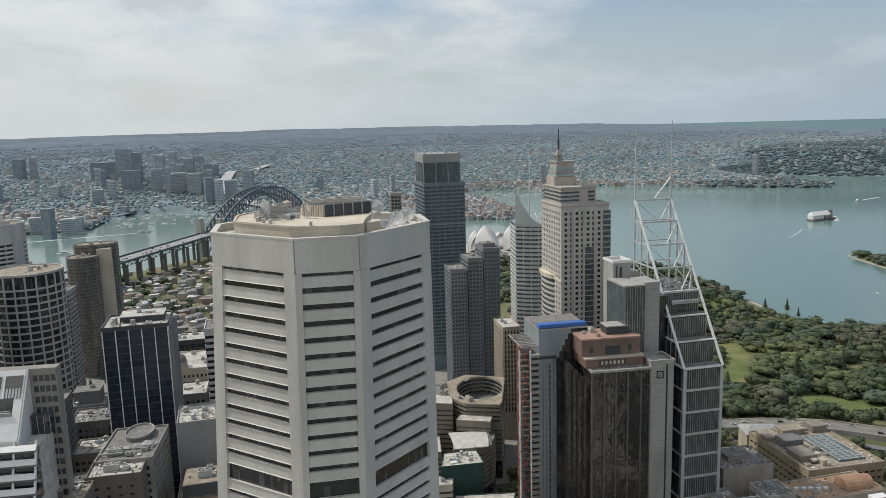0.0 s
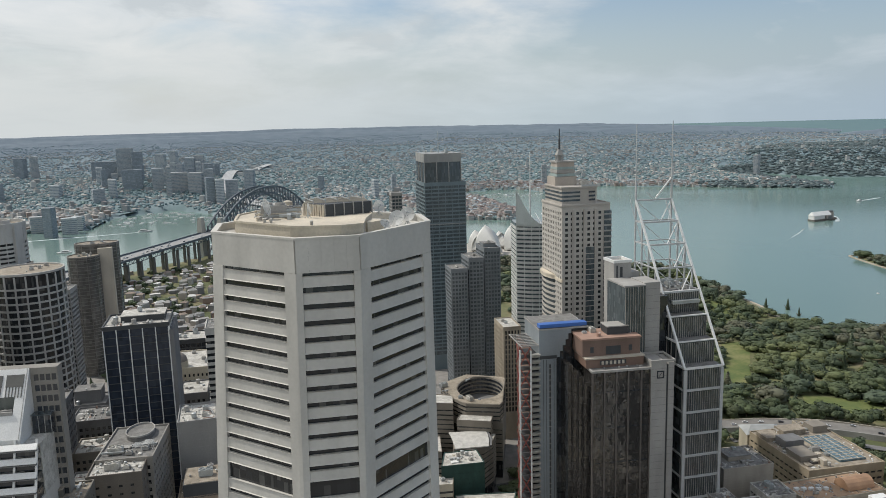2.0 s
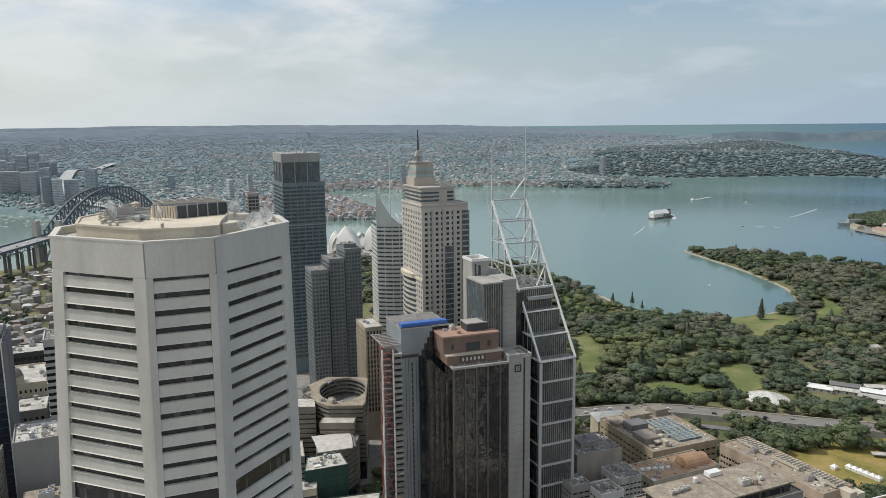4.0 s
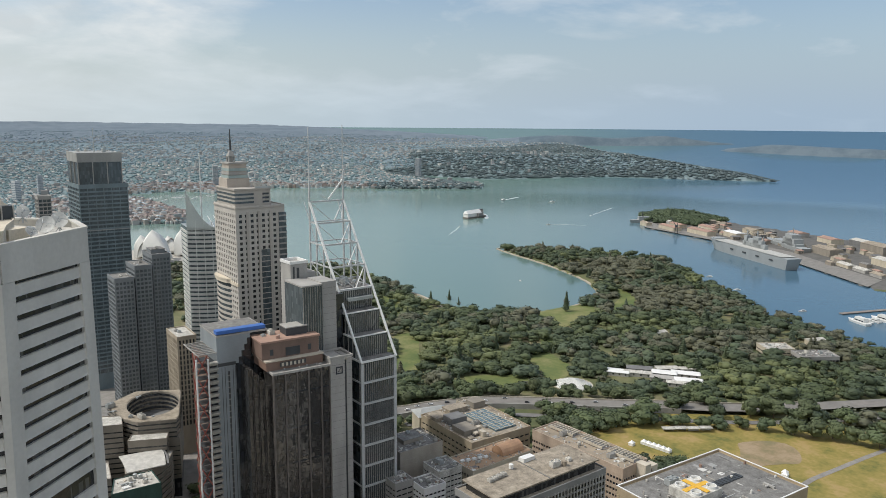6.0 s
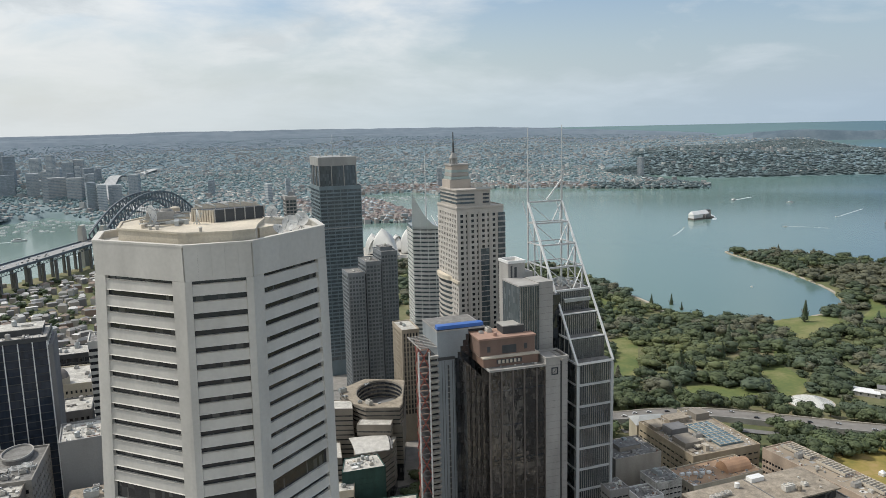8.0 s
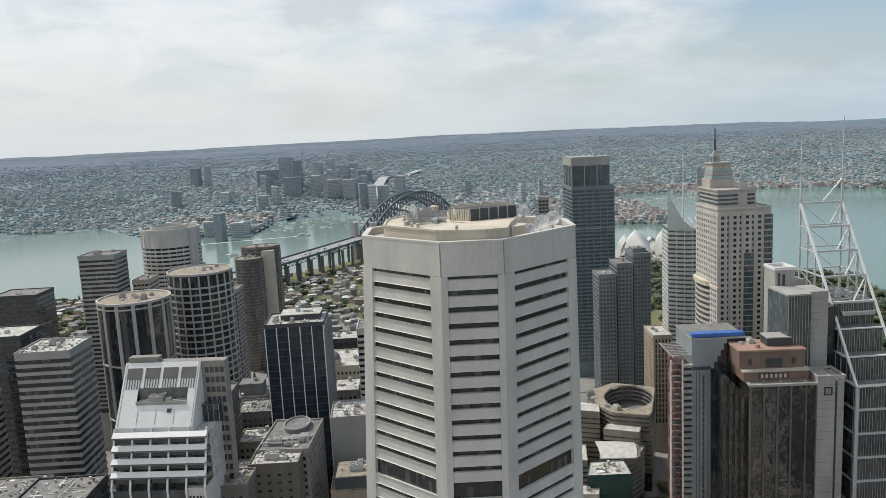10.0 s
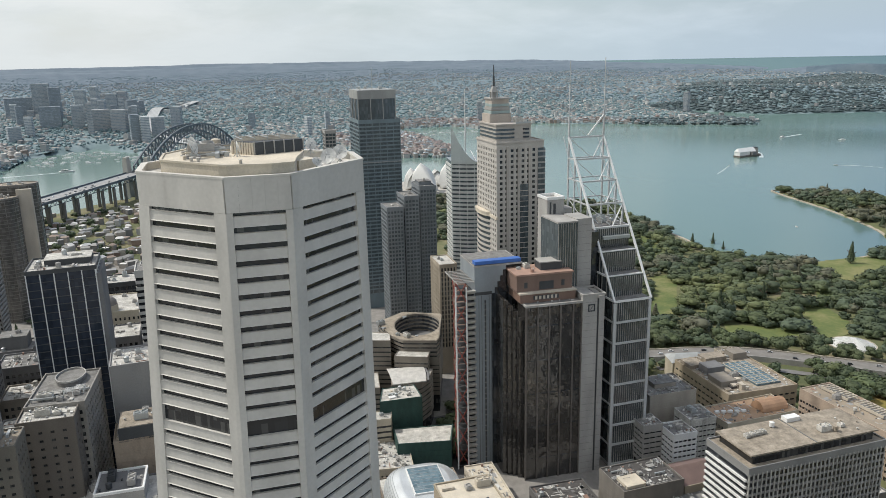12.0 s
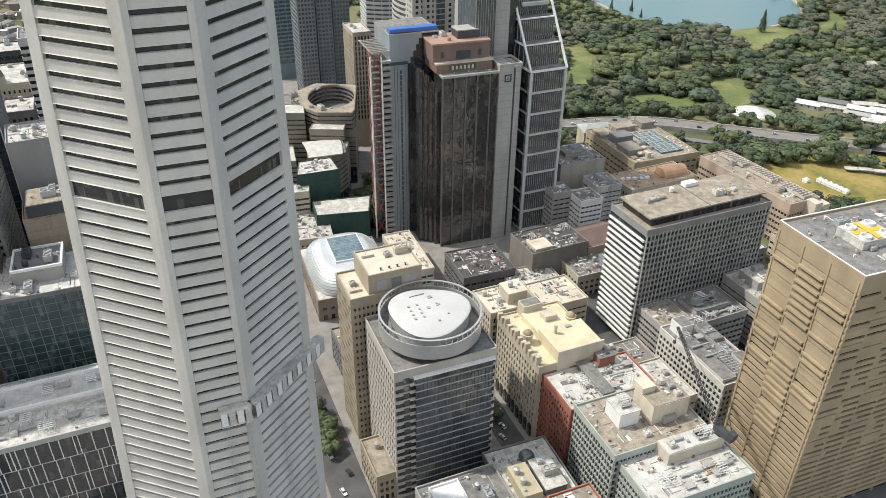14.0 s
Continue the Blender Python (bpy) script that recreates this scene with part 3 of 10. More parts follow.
    if units > 1 and y < 470:
        roof_clutter(top, w, d, h - 0.3, SEED[0] * 11, pent)
    return top


def round_tower(name, label, cx, cy, r, z1, z0=20.0, fl=3.8, band=1.2, cols=0, cw=0.7, wall=None, glass=None, crown=6.0, pr=0.5, roof=None, n=48):
    wall, glass, roof = wall or GREYC, glass or GLASS, roof or ROOFB
    top = thing(name, label, "building", cx, cy, z0)
    h = z1 - z0
    bm = bmesh.new()
    add_prism(bm, circle(r, n), 0, h - 1.2)
    part("glazed_body", mesh_of("body", bm, glass), top)
    bm = bmesh.new()
    add_wall(bm, circle(r + pr, n), circle(r - 0.3, n), 0, band)
    ring = mesh_of("floor_band", bm, wall)
    z = h - crown - fl + (fl - band)
    while z > 0:
        part("floor_band", ring, top, (0, 0, z))
        z -= fl
    for k in range(cols):
        a = 2 * math.pi * k / cols
        part("column", box_mesh(pr + 0.5, cw, h - crown * 0.2, wall, "column"), top, (math.cos(a) * (r + 0.1), math.sin(a) * (r + 0.1), 0), math.degrees(a))
    bm = bmesh.new()
    add_wall(bm, circle(r + pr + 0.1, n), circle(r - 0.5, n), h - 1.6, h)
    part("parapet", mesh_of("parapet", bm, wall), top)
    bm = bmesh.new()
    add_prism(bm, circle(r - 0.6, n), h - 1.2, h - 0.9)
    part("roof", mesh_of("roof", bm, roof), top)
    SEED[0] += 1
    roof_units(top, -r * 0.6, r * 0.6, -r * 0.6, r * 0.6, h - 0.9, 8, SEED[0] * 7)
    return top


# ---- the lie of the land ----
EYE_Z, NEAR, SPAN = 285.0, 3000.0, 1900.0
SOUTH = [(-1600, -900), (-1600, 900), (-900, 1100), (-700, 1500), (-330, 1560), (-150, 1641), (20, 1800), (100, 1700), (150, 1180), (330, 1120), (400, 1180),
         (480, 1520), (560, 1690), (670, 1640), (710, 1420), (770, 1300), (850, 1206), (812, 1060), (792, 920), (768, 816), (842, 735), (954, 721), (1021, 741),
         (1098, 825), (1164, 973), (1218, 1148), (1245, 1172), (1310, 1110), (1398, 853), (1226, 635), (1104, 482), (1076, 395), (1040, 300), (1060, 200), (1250, 150),
         (1430, 464), (1566, 645), (1718, 911), (1791, 1155), (1870, 1215), (1990, 1310), (2050, 1288), (2105, 1126), (1990, 690), (1860, 300), (3200, -900)]
NORTH = [(-60000, 3300), (-3000, 2700), (-900, 2850), (-620, 2360), (-497, 2429), (-308, 2436), (-270, 2712), (-90, 2895), (40, 2640), (90, 2270), (300, 2180),
         (729, 2090), (865, 2017), (960, 2120), (980, 2420), (1010, 2600), (1026, 2937), (1258, 2930), (1330, 2640), (1420, 2640), (1500, 2900), (1640, 2850), (1800, 2700),
         (2086, 2440), (2297, 2269), (2420, 2400), (2480, 2800), (2600, 3100), (2700, 2660), (3316, 2375), (3706, 1640), (4150, 2050), (4800, 3050), (6000, 4200),
         (6300, 5400), (7000, 6900), (8300, 8200), (10500, 10300), (12300, 14500), (15500, 24000), (26000, 60000), (-60000, 60000)]
HEADS = [[(7000, 6300), (7900, 5450), (9000, 5000), (9900, 5000), (10300, 5800), (9400, 7000), (8000, 8200)],
         [(6900, 2200), (7000, 3000), (7330, 3880), (8000, 4200), (8300, 3600), (8600, 2200)]]


def inside_and_near(px, py, poly):
    """For arrays of points: whether each lies in the outline, and how far it is from its edge."""
    odd = np.zeros(px.shape, bool)
    best = np.full(px.shape, 1e12)
    for (ax, ay), (bx, by) in zip(poly, poly[1:] + poly[:1]):
        if ay != by:
            odd ^= ((ay > py) != (by > py)) & (px < (bx - ax) * (py - ay) / (by - ay) + ax)
        ex, ey = bx - ax, by - ay
        u = np.clip(((px - ax) * ex + (py - ay) * ey) / (ex * ex + ey * ey), 0, 1)
        best = np.minimum(best, (px - ax - u * ex) ** 2 + (py - ay - u * ey) ** 2)
    return odd, np.sqrt(best)


def rough(x, y, s):
    """A smooth rise and fall, about -1 to 1."""
    return (np.sin(x / s + 1.3) * np.cos(y / s * 1.13 - 0.7) + 0.6 * np.sin(x / s * 2.1 - y / s * 1.7) + 0.4 * np.cos(x / s * 0.7 + y / s * 3.1 + 2)) / 2


def height(x, y):
    x, y = np.asarray(x, float), np.asarray(y, float)
    z = np.full(x.shape, -8.0)
    ins, dist = inside_and_near(x, y, SOUTH)
    z = np.where(ins, 1.6 + np.minimum(dist * 0.045, 26.4), z)
    far_off = np.hypot(x, y)
    ins, dist = inside_and_near(x, y, NORTH)
    steep = np.clip((x - 2400) / 600, 0, 1)
    hill = 2 + np.minimum(dist * (0.075 + 0.10 * steep), 62 + 26 * steep) * (0.85 + 0.3 * rough(x, y, 500)) + np.clip((far_off - 7000) / 16000, 0, 1) * np.clip(dist / 9000, 0, 1) * (88 + 45 * rough(x, y, 2600)) * np.clip((45 - np.degrees(np.arctan2(x, y))) / 26, 0.06, 1)
    hill = hill * np.where(far_off > 9000, np.clip((46 - np.degrees(np.arctan2(x, y))) / 18, 0.15, 1), 1.0)
    hill += 34 * np.exp(-((x + 200) / 520) ** 2 - ((y - 3350) / 480) ** 2)
    z = np.where(ins, np.maximum(hill, 1.5), z)
    for k, poly in enumerate(HEADS):
        ins, dist = inside_and_near(x, y, poly)
        z = np.where(ins, 3 + np.minimum(dist * 0.15, (118, 70)[k]) * (0.8 + 0.35 * rough(x, y, 700)), z)
    return z


def far(v):
    """Draws what lies beyond NEAR towards the eye, along the line of sight, so that the whole distance fits within five kilometres."""
    v = np.asarray(v, float)
    dist = np.maximum(np.hypot(v[:, 0], v[:, 1]), 1.0)
    s = np.where(dist > NEAR, (NEAR + SPAN * (1 - NEAR / dist)) / dist, 1.0)
    eye = np.array((0, 0, EYE_Z))
    return eye + (v - eye) * s[:, None]


def mesh_np(name, verts, faces, mats, index=None, smooth=False):
    me = bpy.data.meshes.new(name)
    verts, faces = np.asarray(verts, np.float32), np.asarray(faces, np.int32)
    k = faces.shape[1]
    me.vertices.add(len(verts))
    me.vertices.foreach_set("co", verts.ravel())
    me.loops.add(faces.size)
    me.loops.foreach_set("vertex_index", faces.ravel())
    me.polygons.add(len(faces))
    me.polygons.foreach_set("loop_start", np.arange(0, faces.size, k, dtype=np.int32))
    for m in mats:
        me.materials.append(m)
    if index is not None:
        me.polygons.foreach_set("material_index", np.asarray(index, np.int32))
    me.polygons.foreach_set("use_smooth", np.full(len(faces), smooth))
    me.update(calc_edges=True)
    return me


def polar(step, rings):
    """Rays and rings round the viewpoint, close together where the view goes."""
    ang = np.concatenate([np.arange(-26, 76, step), np.arange(76, 334, 6.0)])
    d = np.array(rings)
    a, r = np.meshgrid(np.radians(ang), d)
    x, y = (r * np.sin(a)).ravel(), (r * np.cos(a)).ravel()
    na, nr = len(ang), len(d)
    i, j = np.meshgrid(np.arange(na), np.arange(nr - 1))
    k = (i + 1) % na
    quads = np.stack([j * na + i, (j + 1) * na + i, (j + 1) * na + k, j * na + k], -1).reshape(-1, 4)
    return x, y, quads[:, ::-1].copy()


rings = [0.02]
while rings[-1] < 11000:
    rings.append(rings[-1] * 1.019 + 0.6)
while rings[-1] < 31000:
    rings.append(rings[-1] * 1.08)
gx, gy, gq = polar(0.3, rings)
gz = height(gx, gy)
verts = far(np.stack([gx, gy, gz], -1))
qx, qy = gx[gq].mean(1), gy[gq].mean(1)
# the haze-tinted land colours take over in bands of distance
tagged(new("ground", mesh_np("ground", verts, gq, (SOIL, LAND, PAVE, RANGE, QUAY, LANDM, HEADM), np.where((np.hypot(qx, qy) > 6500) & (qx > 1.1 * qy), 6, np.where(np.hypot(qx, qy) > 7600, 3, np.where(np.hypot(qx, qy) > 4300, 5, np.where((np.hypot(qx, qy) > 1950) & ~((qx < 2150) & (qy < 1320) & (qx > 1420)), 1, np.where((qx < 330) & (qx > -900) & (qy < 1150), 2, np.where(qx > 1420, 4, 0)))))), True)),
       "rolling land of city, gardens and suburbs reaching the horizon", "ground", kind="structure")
wr = [0.02]
while wr[-1] < 31000:
    wr.append(wr[-1] * 1.05 + 2)
wx, wy, wq = polar(1.0, wr)
sea_sheet = mesh_np("water", far(np.stack([wx, wy, np.zeros_like(wx)], -1)), wq, (WATER,), None, True)
tagged(new("water", sea_sheet), "grey-green harbour water turning blue towards the sea", "water", kind="structure")


def drape(name, label, category, outline, m, up=0.35, step=14.0, kind="structure", z=None):
    """A sheet of ground cover laid over the land inside an outline."""
    bm = bmesh.new()
    bm.faces.new([bm.verts.new((*p, 0)) for p in outline])
    for ax in (0, 1):
        lo, hi = min(p[ax] for p in outline), max(p[ax] for p in outline)
        c = math.floor(lo / step) * step + step
        while c < hi:
            co, no = [0, 0, 0], [0, 0, 0]
            co[ax], no[ax] = c, 1
            bmesh.ops.bisect_plane(bm, geom=bm.verts[:] + bm.edges[:] + bm.faces[:], plane_co=co, plane_no=no)
            c += step
    bmesh.ops.recalc_face_normals(bm, faces=bm.faces)
    zs = height([v.co.x for v in bm.verts], [v.co.y for v in bm.verts])
    for v, h in zip(bm.verts, zs):
        v.co.z = (h if z is None else z) + up
    if bm.faces and sum(f.normal.z for f in bm.faces) < 0:
        bmesh.ops.reverse_faces(bm, faces=bm.faces)
    return tagged(new(name, mesh_of(name, bm, m)), label, category, kind=kind)


def strip(points, width):
    """The outline of a road of one width along a line of points."""
    left, right = [], []
    for k, p in enumerate(points):
        a, b = Vector(points[max(0, k - 1)]), Vector(points[min(len(points) - 1, k + 1)])
        t = (b - a).normalized()
        left.append((p[0] - t.y * width / 2, p[1] + t.x * width / 2))
        right.append((p[0] + t.y * width / 2, p[1] - t.x * width / 2))
    return right + left[::-1]


def smooth_line(points, n=6):
    out = []
    for k in range(len(points) - 1):
        p0, p1, p2, p3 = (Vector(points[min(max(k + o, 0), len(points) - 1)]) for o in (-1, 0, 1, 2))
        for s in range(n):
            t = s / n
            out.append(tuple(0.5 * (2 * p1 + (p2 - p0) * t + (2 * p0 - 5 * p1 + 4 * p2 - p3) * t * t + (3 * p1 - p0 - 3 * p2 + p3) * t ** 3)))
    return out + [tuple(points[-1])]


def ridge(name, label, category, line, w, z0, z1, m, kind="structure"):
    """A low wall along a line."""
    bm = bmesh.new()
    for a, b in zip(line, line[1:]):
        za, zb = (float(height(p[0], p[1])) if z0 is None else z0 for p in (a, b))
        hh = z1
        d = (Vector(b) - Vector(a)).normalized()
        s = Vector((-d.y, d.x)) * w / 2
        q = [(a[0] + s.x, a[1] + s.y, za), (a[0] - s.x, a[1] - s.y, za), (b[0] - s.x, b[1] - s.y, zb), (b[0] + s.x, b[1] + s.y, zb)]
        lo = [bm.verts.new(p) for p in q]
        hi = [bm.verts.new((p[0], p[1], p[2] + hh)) for p in q]
        bm.faces.new(hi)
        for k in range(4):
            bm.faces.new((lo[k], lo[(k + 1) % 4], hi[(k + 1) % 4], hi[k]))
    bmesh.ops.recalc_face_normals(bm, faces=bm.faces)
    return tagged(new(name, mesh_of(name, bm, m)), label, category, kind=kind)

# ---- the white octagonal tower ----
OCT = [(-7.0, -25.9), (7.0, -25.9), (25.9, -7.4), (25.9, 7.4), (7.0, 25.9), (-7.0, 25.9), (-25.9, 7.4), (-25.9, -7.4)]
SPLAY = (-0.020, -0.018, 0.006, 0.006, 0.0, -0.02, -0.05, -0.05)


def oct_plan(z):
    """The tower's outline at a height over its base: it widens slowly downwards."""
    drop = max(0.0, 229.0 - max(z, 63.0))
    return [Vector((x + s * drop, y)) for (x, y), s in zip(OCT, SPLAY)]


def spandrel_mesh(length, high, m):
    """A concrete sill panel with a sunk, round-ended field and a sloped upper lip."""
    bm = bmesh.new()
    add_prism(bm, [(-length / 2, 0), (length / 2, 0), (length / 2, 1.1), (-length / 2, 1.1)], 0, high, [(-length / 2, 0.18), (length / 2, 0.18), (length / 2, 1.1), (-length / 2, 1.1)])
    bm.faces.ensure_lookup_table()
    front = min(bm.faces, key=lambda f: f.calc_center_median().y)
    bmesh.ops.inset_region(bm, faces=[front], thickness=0.55, depth=0.0)
    bmesh.ops.inset_region(bm, faces=[front], thickness=0.22, depth=-0.22)
    return mesh_of("spandrel", bm, m)


def white_tower():
    base, roof_z = 28.0, 261.0
    h = roof_z - base
    top = thing("octagonal_tower", "white concrete octagonal skyscraper with dark strip windows", "skyscraper", 28.7, 187.8, base, -7.0)
    bm = bmesh.new()
    rings = [[bm.verts.new((*(v * 0.965), z)) for v in oct_plan(z)] for z in [0] + [63 + 12 * n for n in range(14)] + [h - 2]]
    for lo, hi in zip(rings, rings[1:]):
        for k in range(8):
            bm.faces.new((lo[k], lo[(k + 1) % 8], hi[(k + 1) % 8], hi[k]))
    bm.faces.new(rings[-1])
    bm.faces.new(rings[0][::-1])
    part("glazed_core", mesh_of("core", bm, GLASS), top)
    faces = []
    for k in range(8):
        a, b = Vector(OCT[k]), Vector(OCT[(k + 1) % 8])
        length, mid, ang = (b - a).length, (a + b) / 2, math.degrees(math.atan2((b - a).y, (b - a).x))
        wide = k % 2 == 1
        edge = 3.4 if wide else 1.45
        faces.append((length, mid, ang, wide, edge))
    # corner columns: a plate along each of the two faces that meet at a corner
    def column_ring(k, z):
        ring = oct_plan(z)
        p, q, r = ring[k - 1], ring[k], ring[(k + 1) % 8]
        ua, ub = (p - q).normalized(), (r - q).normalized()
        wa, wb, deep = faces[k - 1][4], faces[k][4], 1.5
        na, nb = Vector((ua.y, -ua.x)), Vector((-ub.y, ub.x))
        return [tuple(v) for v in (q + ua * wa, q, q + ub * wb, q + ub * wb + nb * deep, q + (ua + ub).normalized() * deep * 1.2, q + ua * wa + na * deep)]

    for k in range(8):
        bm = bmesh.new()
        for z0, z1 in ((0, 63), (63, h - 7.4)):
            add_prism(bm, column_ring(k, z0), z0, z1, column_ring(k, z1))
        bmesh.ops.recalc_face_normals(bm, faces=bm.faces)
        part("corner_column", mesh_of("corner_column", bm, CONC), top)
    # floors: sills between the columns; a taller plant floor partway up
    sill_h = 2.45
    rows = [226.2 - 3.74 * n for n in range(14)]
    while rows[-1] > 4:
        rows.append(rows[-1] - (6.6 if len(rows) == 14 else 3.65))
    long_p = spandrel_mesh(faces[1][0] - 2 * 3.4, sill_h, CONC)
    short_p = spandrel_mesh(faces[0][0] - 2 * 1.45, sill_h, CONC)
    first = h - 7.0
    for z in rows[1:]:
        ring = oct_plan(z)
        for k, (length, mid, ang, wide, edge) in enumerate(faces):
            if k in (3, 4, 5):
                continue
            u = ring[(k + 1) % 8] - ring[k]
            c = (ring[k] + ring[(k + 1) % 8]) / 2
            turn = pose(c.x, c.y, z, 0, 0, math.degrees(math.atan2(u.y, u.x))) @ Matrix.Diagonal(((u.length - 2 * edge) / (length - 2 * edge), 1, 1, 1))
            part("spandrel", long_p if wide else short_p, top, turn=turn)
    # plain walls on the sides turned away
    for k in (3, 4, 5):
        bm = bmesh.new()
        for z0, z1 in ((0, 63), (63, first)):
            lo, hi = oct_plan(z0), oct_plan(z1)
            j = (k + 1) % 8
            add_prism(bm, [lo[k], lo[j], lo[j] * 0.95, lo[k] * 0.95], z0, z1, [hi[k], hi[j], hi[j] * 0.95, hi[k] * 0.95])
        part("rear_wall", mesh_of("rear_wall", bm, CONC), top)
    # blank upper panels with open joints
    for k, (length, mid, ang, wide, edge) in enumerate(faces):
        n = 5 if not wide else 3
        u = Vector(OCT[(k + 1) % 8]) - Vector(OCT[k])
        for j in range(n):
            c = Vector(OCT[k]) + u * ((j + 0.5) / n)
            part("upper_panel", box_mesh(length / n - 0.07, 0.9, 7.3, CONC, "upper_panel"), top, (c.x * 0.982, c.y * 0.982, h - 7.35), ang)
    bm = bmesh.new()
    add_wall(bm, [(x * 1.004, y * 1.004) for x, y in OCT], [(x * 0.95, y * 0.95) for x, y in OCT], h - 0.05, h + 0.4)
    part("coping", mesh_of("coping", bm, CONC), top)
    bm = bmesh.new()
    add_prism(bm, [(x * 0.955, y * 0.955) for x, y in OCT], h - 2, h - 1.4)
    part("roof", mesh_of("roof", bm, ROOFL), top)
    # the cream upper roof, its wall following the outline
    bm = bmesh.new()
    ring = [(-20.5, -6.5), (-7.8, -21.0), (-6.0, -22.3), (3.2, -24.2), (8.2, -22.8), (9.5, -14), (12, -4), (12, 9), (2, 19), (-14, 17), (-20.5, 6)]
    add_prism(bm, ring, h - 1.4, h + 2.3)
    part("upper_roof", mesh_of("upper_roof", bm, CREAM), top, label="cream upper roof with plain walls")
    bm = bmesh.new()
    add_wall(bm, [(x * 1.012, y * 1.012) for x, y in ring], [(x * 0.985, y * 0.985) for x, y in ring], h + 2.15, h + 2.6)
    part("upper_coping", mesh_of("upper_coping", bm, CREAM), top)
    for x, y in ((-12, -12.5), (-13.5, -11.0), (-3, -20)):
        part("roof_vent", unit_mesh("vent", ROOFL), top, (x, y, h + 2.3))
    # plant screen: slatted sides, dark front
    bm = bmesh.new()
    add_prism(bm, [(-4.5, -0.5), (0.6, -5.2), (12.4, -0.8), (10.5, 9.0), (-3.0, 8.5)], h + 2.3, h + 5.2)
    bmesh.ops.recalc_face_normals(bm, faces=bm.faces)
    part("plant_room", mesh_of("plant_room", bm, DARKM), top, label="dark louvred rooftop plant room")
    a, b = Vector((-4.5, -0.5)), Vector((0.6, -5.2))
    for j in range(9):
        p = a.lerp(b, (j + 0.5) / 9)
        part("screen_slat", box_mesh(0.55, 0.25, 2.9, BEIGE, "screen_slat"), top, (p.x - 0.12, p.y - 0.12, h + 2.25), -42.7)
    a, b = Vector((0.6, -5.2)), Vector((12.4, -0.8))
    for j in range(6):
        p = a.lerp(b, j / 5)
        part("screen_post", box_mesh(0.22, 0.3, 3.2, GREYC, "screen_post"), top, (p.x, p.y - 0.15, h + 2.25), 20.4)
    for j in range(7):
        y = -3.0 + j * 1.7
        bm = bmesh.new()
        add_beam(bm, (-4.5 + 0.3 * j, y + 2, h + 5.35), (11.5 - 0.1 * j, y + 3, h + 5.35), 0.22)
        part("roof_beam", mesh_of("roof_beam", bm, BEIGE), top)
    for j, (x, y) in enumerate(((-11.5, -1.0), (-9.0, 1.5), (-13.0, 2.0), (-7.0, -3.0), (-8.0, 5.0))):
        part("plant_unit", unit_mesh(("cooler", "duct", "fan", "duct", "fan")[j], (GREYC, STEEL)[j % 2]), top, (x, y, h + 2.3), j * 40)
    for a0, b0 in (((-15, 3), (-6, 0)), ((-14, -2), (-6, -2.5)), ((-14, 5), (-5, 6))):
        bm = bmesh.new()
        add_beam(bm, (*a0, h + 4.0), (*b0, h + 4.0), 0.3)
        for p in (a0, b0):
            add_beam(bm, (*p, h + 2.3), (*p, h + 4.0), 0.2)
        part("pipe_rack", mesh_of("pipe_rack", bm, STEEL), top)
    part("lift_house", box_mesh(5.5, 3.0, 3.0, CREAM), top, (11.0, -12.0, h - 1.4), 40)
    roof_units(top, -17, -5, -9, 12, h + 2.3, 13, 17, (STEEL, BEIGE, GREYC))
    for j in range(8):
        bm = bmesh.new()
        y = -6 + j * 2.3
        add_beam(bm, (-16 + 0.3 * j, y, h + 3.1 + 0.25 * (j % 3)), (-5, y + 1.5, h + 3.1 + 0.25 * (j % 3)), 0.26)
        for q in (0.1, 0.9):
            add_beam(bm, (-16 + 11 * q, y + 1.5 * q, h + 2.2), (-16 + 11 * q, y + 1.5 * q, h + 3.2), 0.14)
        part("pipe_run", mesh_of("pipe_run", bm, (STEEL, BEIGE)[j % 2]), top)
    for j in range(5):
        bm = bmesh.new()
        add_beam(bm, (-2 + 3 * j, -3 + j, h + 5.9), (-4 + 3 * j, 8, h + 5.9), 0.18)
        add_beam(bm, (-2 + 3 * j, -3 + j, h + 5.2), (-2 + 3 * j, -3 + j, h + 6.9), 0.14)
        part("top_frame", mesh_of("top_frame", bm, STEEL), top)
    # satellite dishes
    for x, y, z, r, ang, tip in ((13.9, -14.5, -1.2, 1.3, 30, 50), (17.5, -9.5, -1.2, 2.0, -30, 62), (21.0, -2.5, -1.2, 1.9, -10, 58), (15.0, 8.0, 0.5, 1.5, 15, 72), (-13.5, -5.5, 2.4, 2.1, 70, 75), (-3.5, -6.5, 2.3, 1.4, 100, 80)):
        bm = bmesh.new()
        seg = 18
        prev = None
        for s in range(5):
            rr = r * s / 4
            ringv = [bm.verts.new((rr * math.cos(2 * math.pi * t / seg), rr * math.sin(2 * math.pi * t / seg), 0.28 * r * (s / 4) ** 2)) for t in range(seg)] if s else [bm.verts.new((0, 0, 0))]
            if prev:
                for t in range(seg):
                    if len(prev) == 1:
                        bm.faces.new((prev[0], ringv[t], ringv[(t + 1) % seg]))
                    else:
                        bm.faces.new((prev[t], ringv[t], ringv[(t + 1) % seg], prev[(t + 1) % seg]))
            prev = ringv
        bmesh.ops.solidify(bm, geom=bm.faces[:], thickness=0.06)
        m = Matrix.Translation((x, y, h + z + 1.1 + r * 0.8)) @ pose(0, 0, 0, 0, 0, ang) @ pose(0, 0, 0, tip, 0, 0)
        dish = part("satellite_dish", mesh_of("dish", bm, WHITEP), top, turn=m, label="white satellite dish")
        bm = bmesh.new()
        add_beam(bm, (x, y, h + z - 0.3), (x, y, h + z + 1.1 + r * 0.8), 0.3)
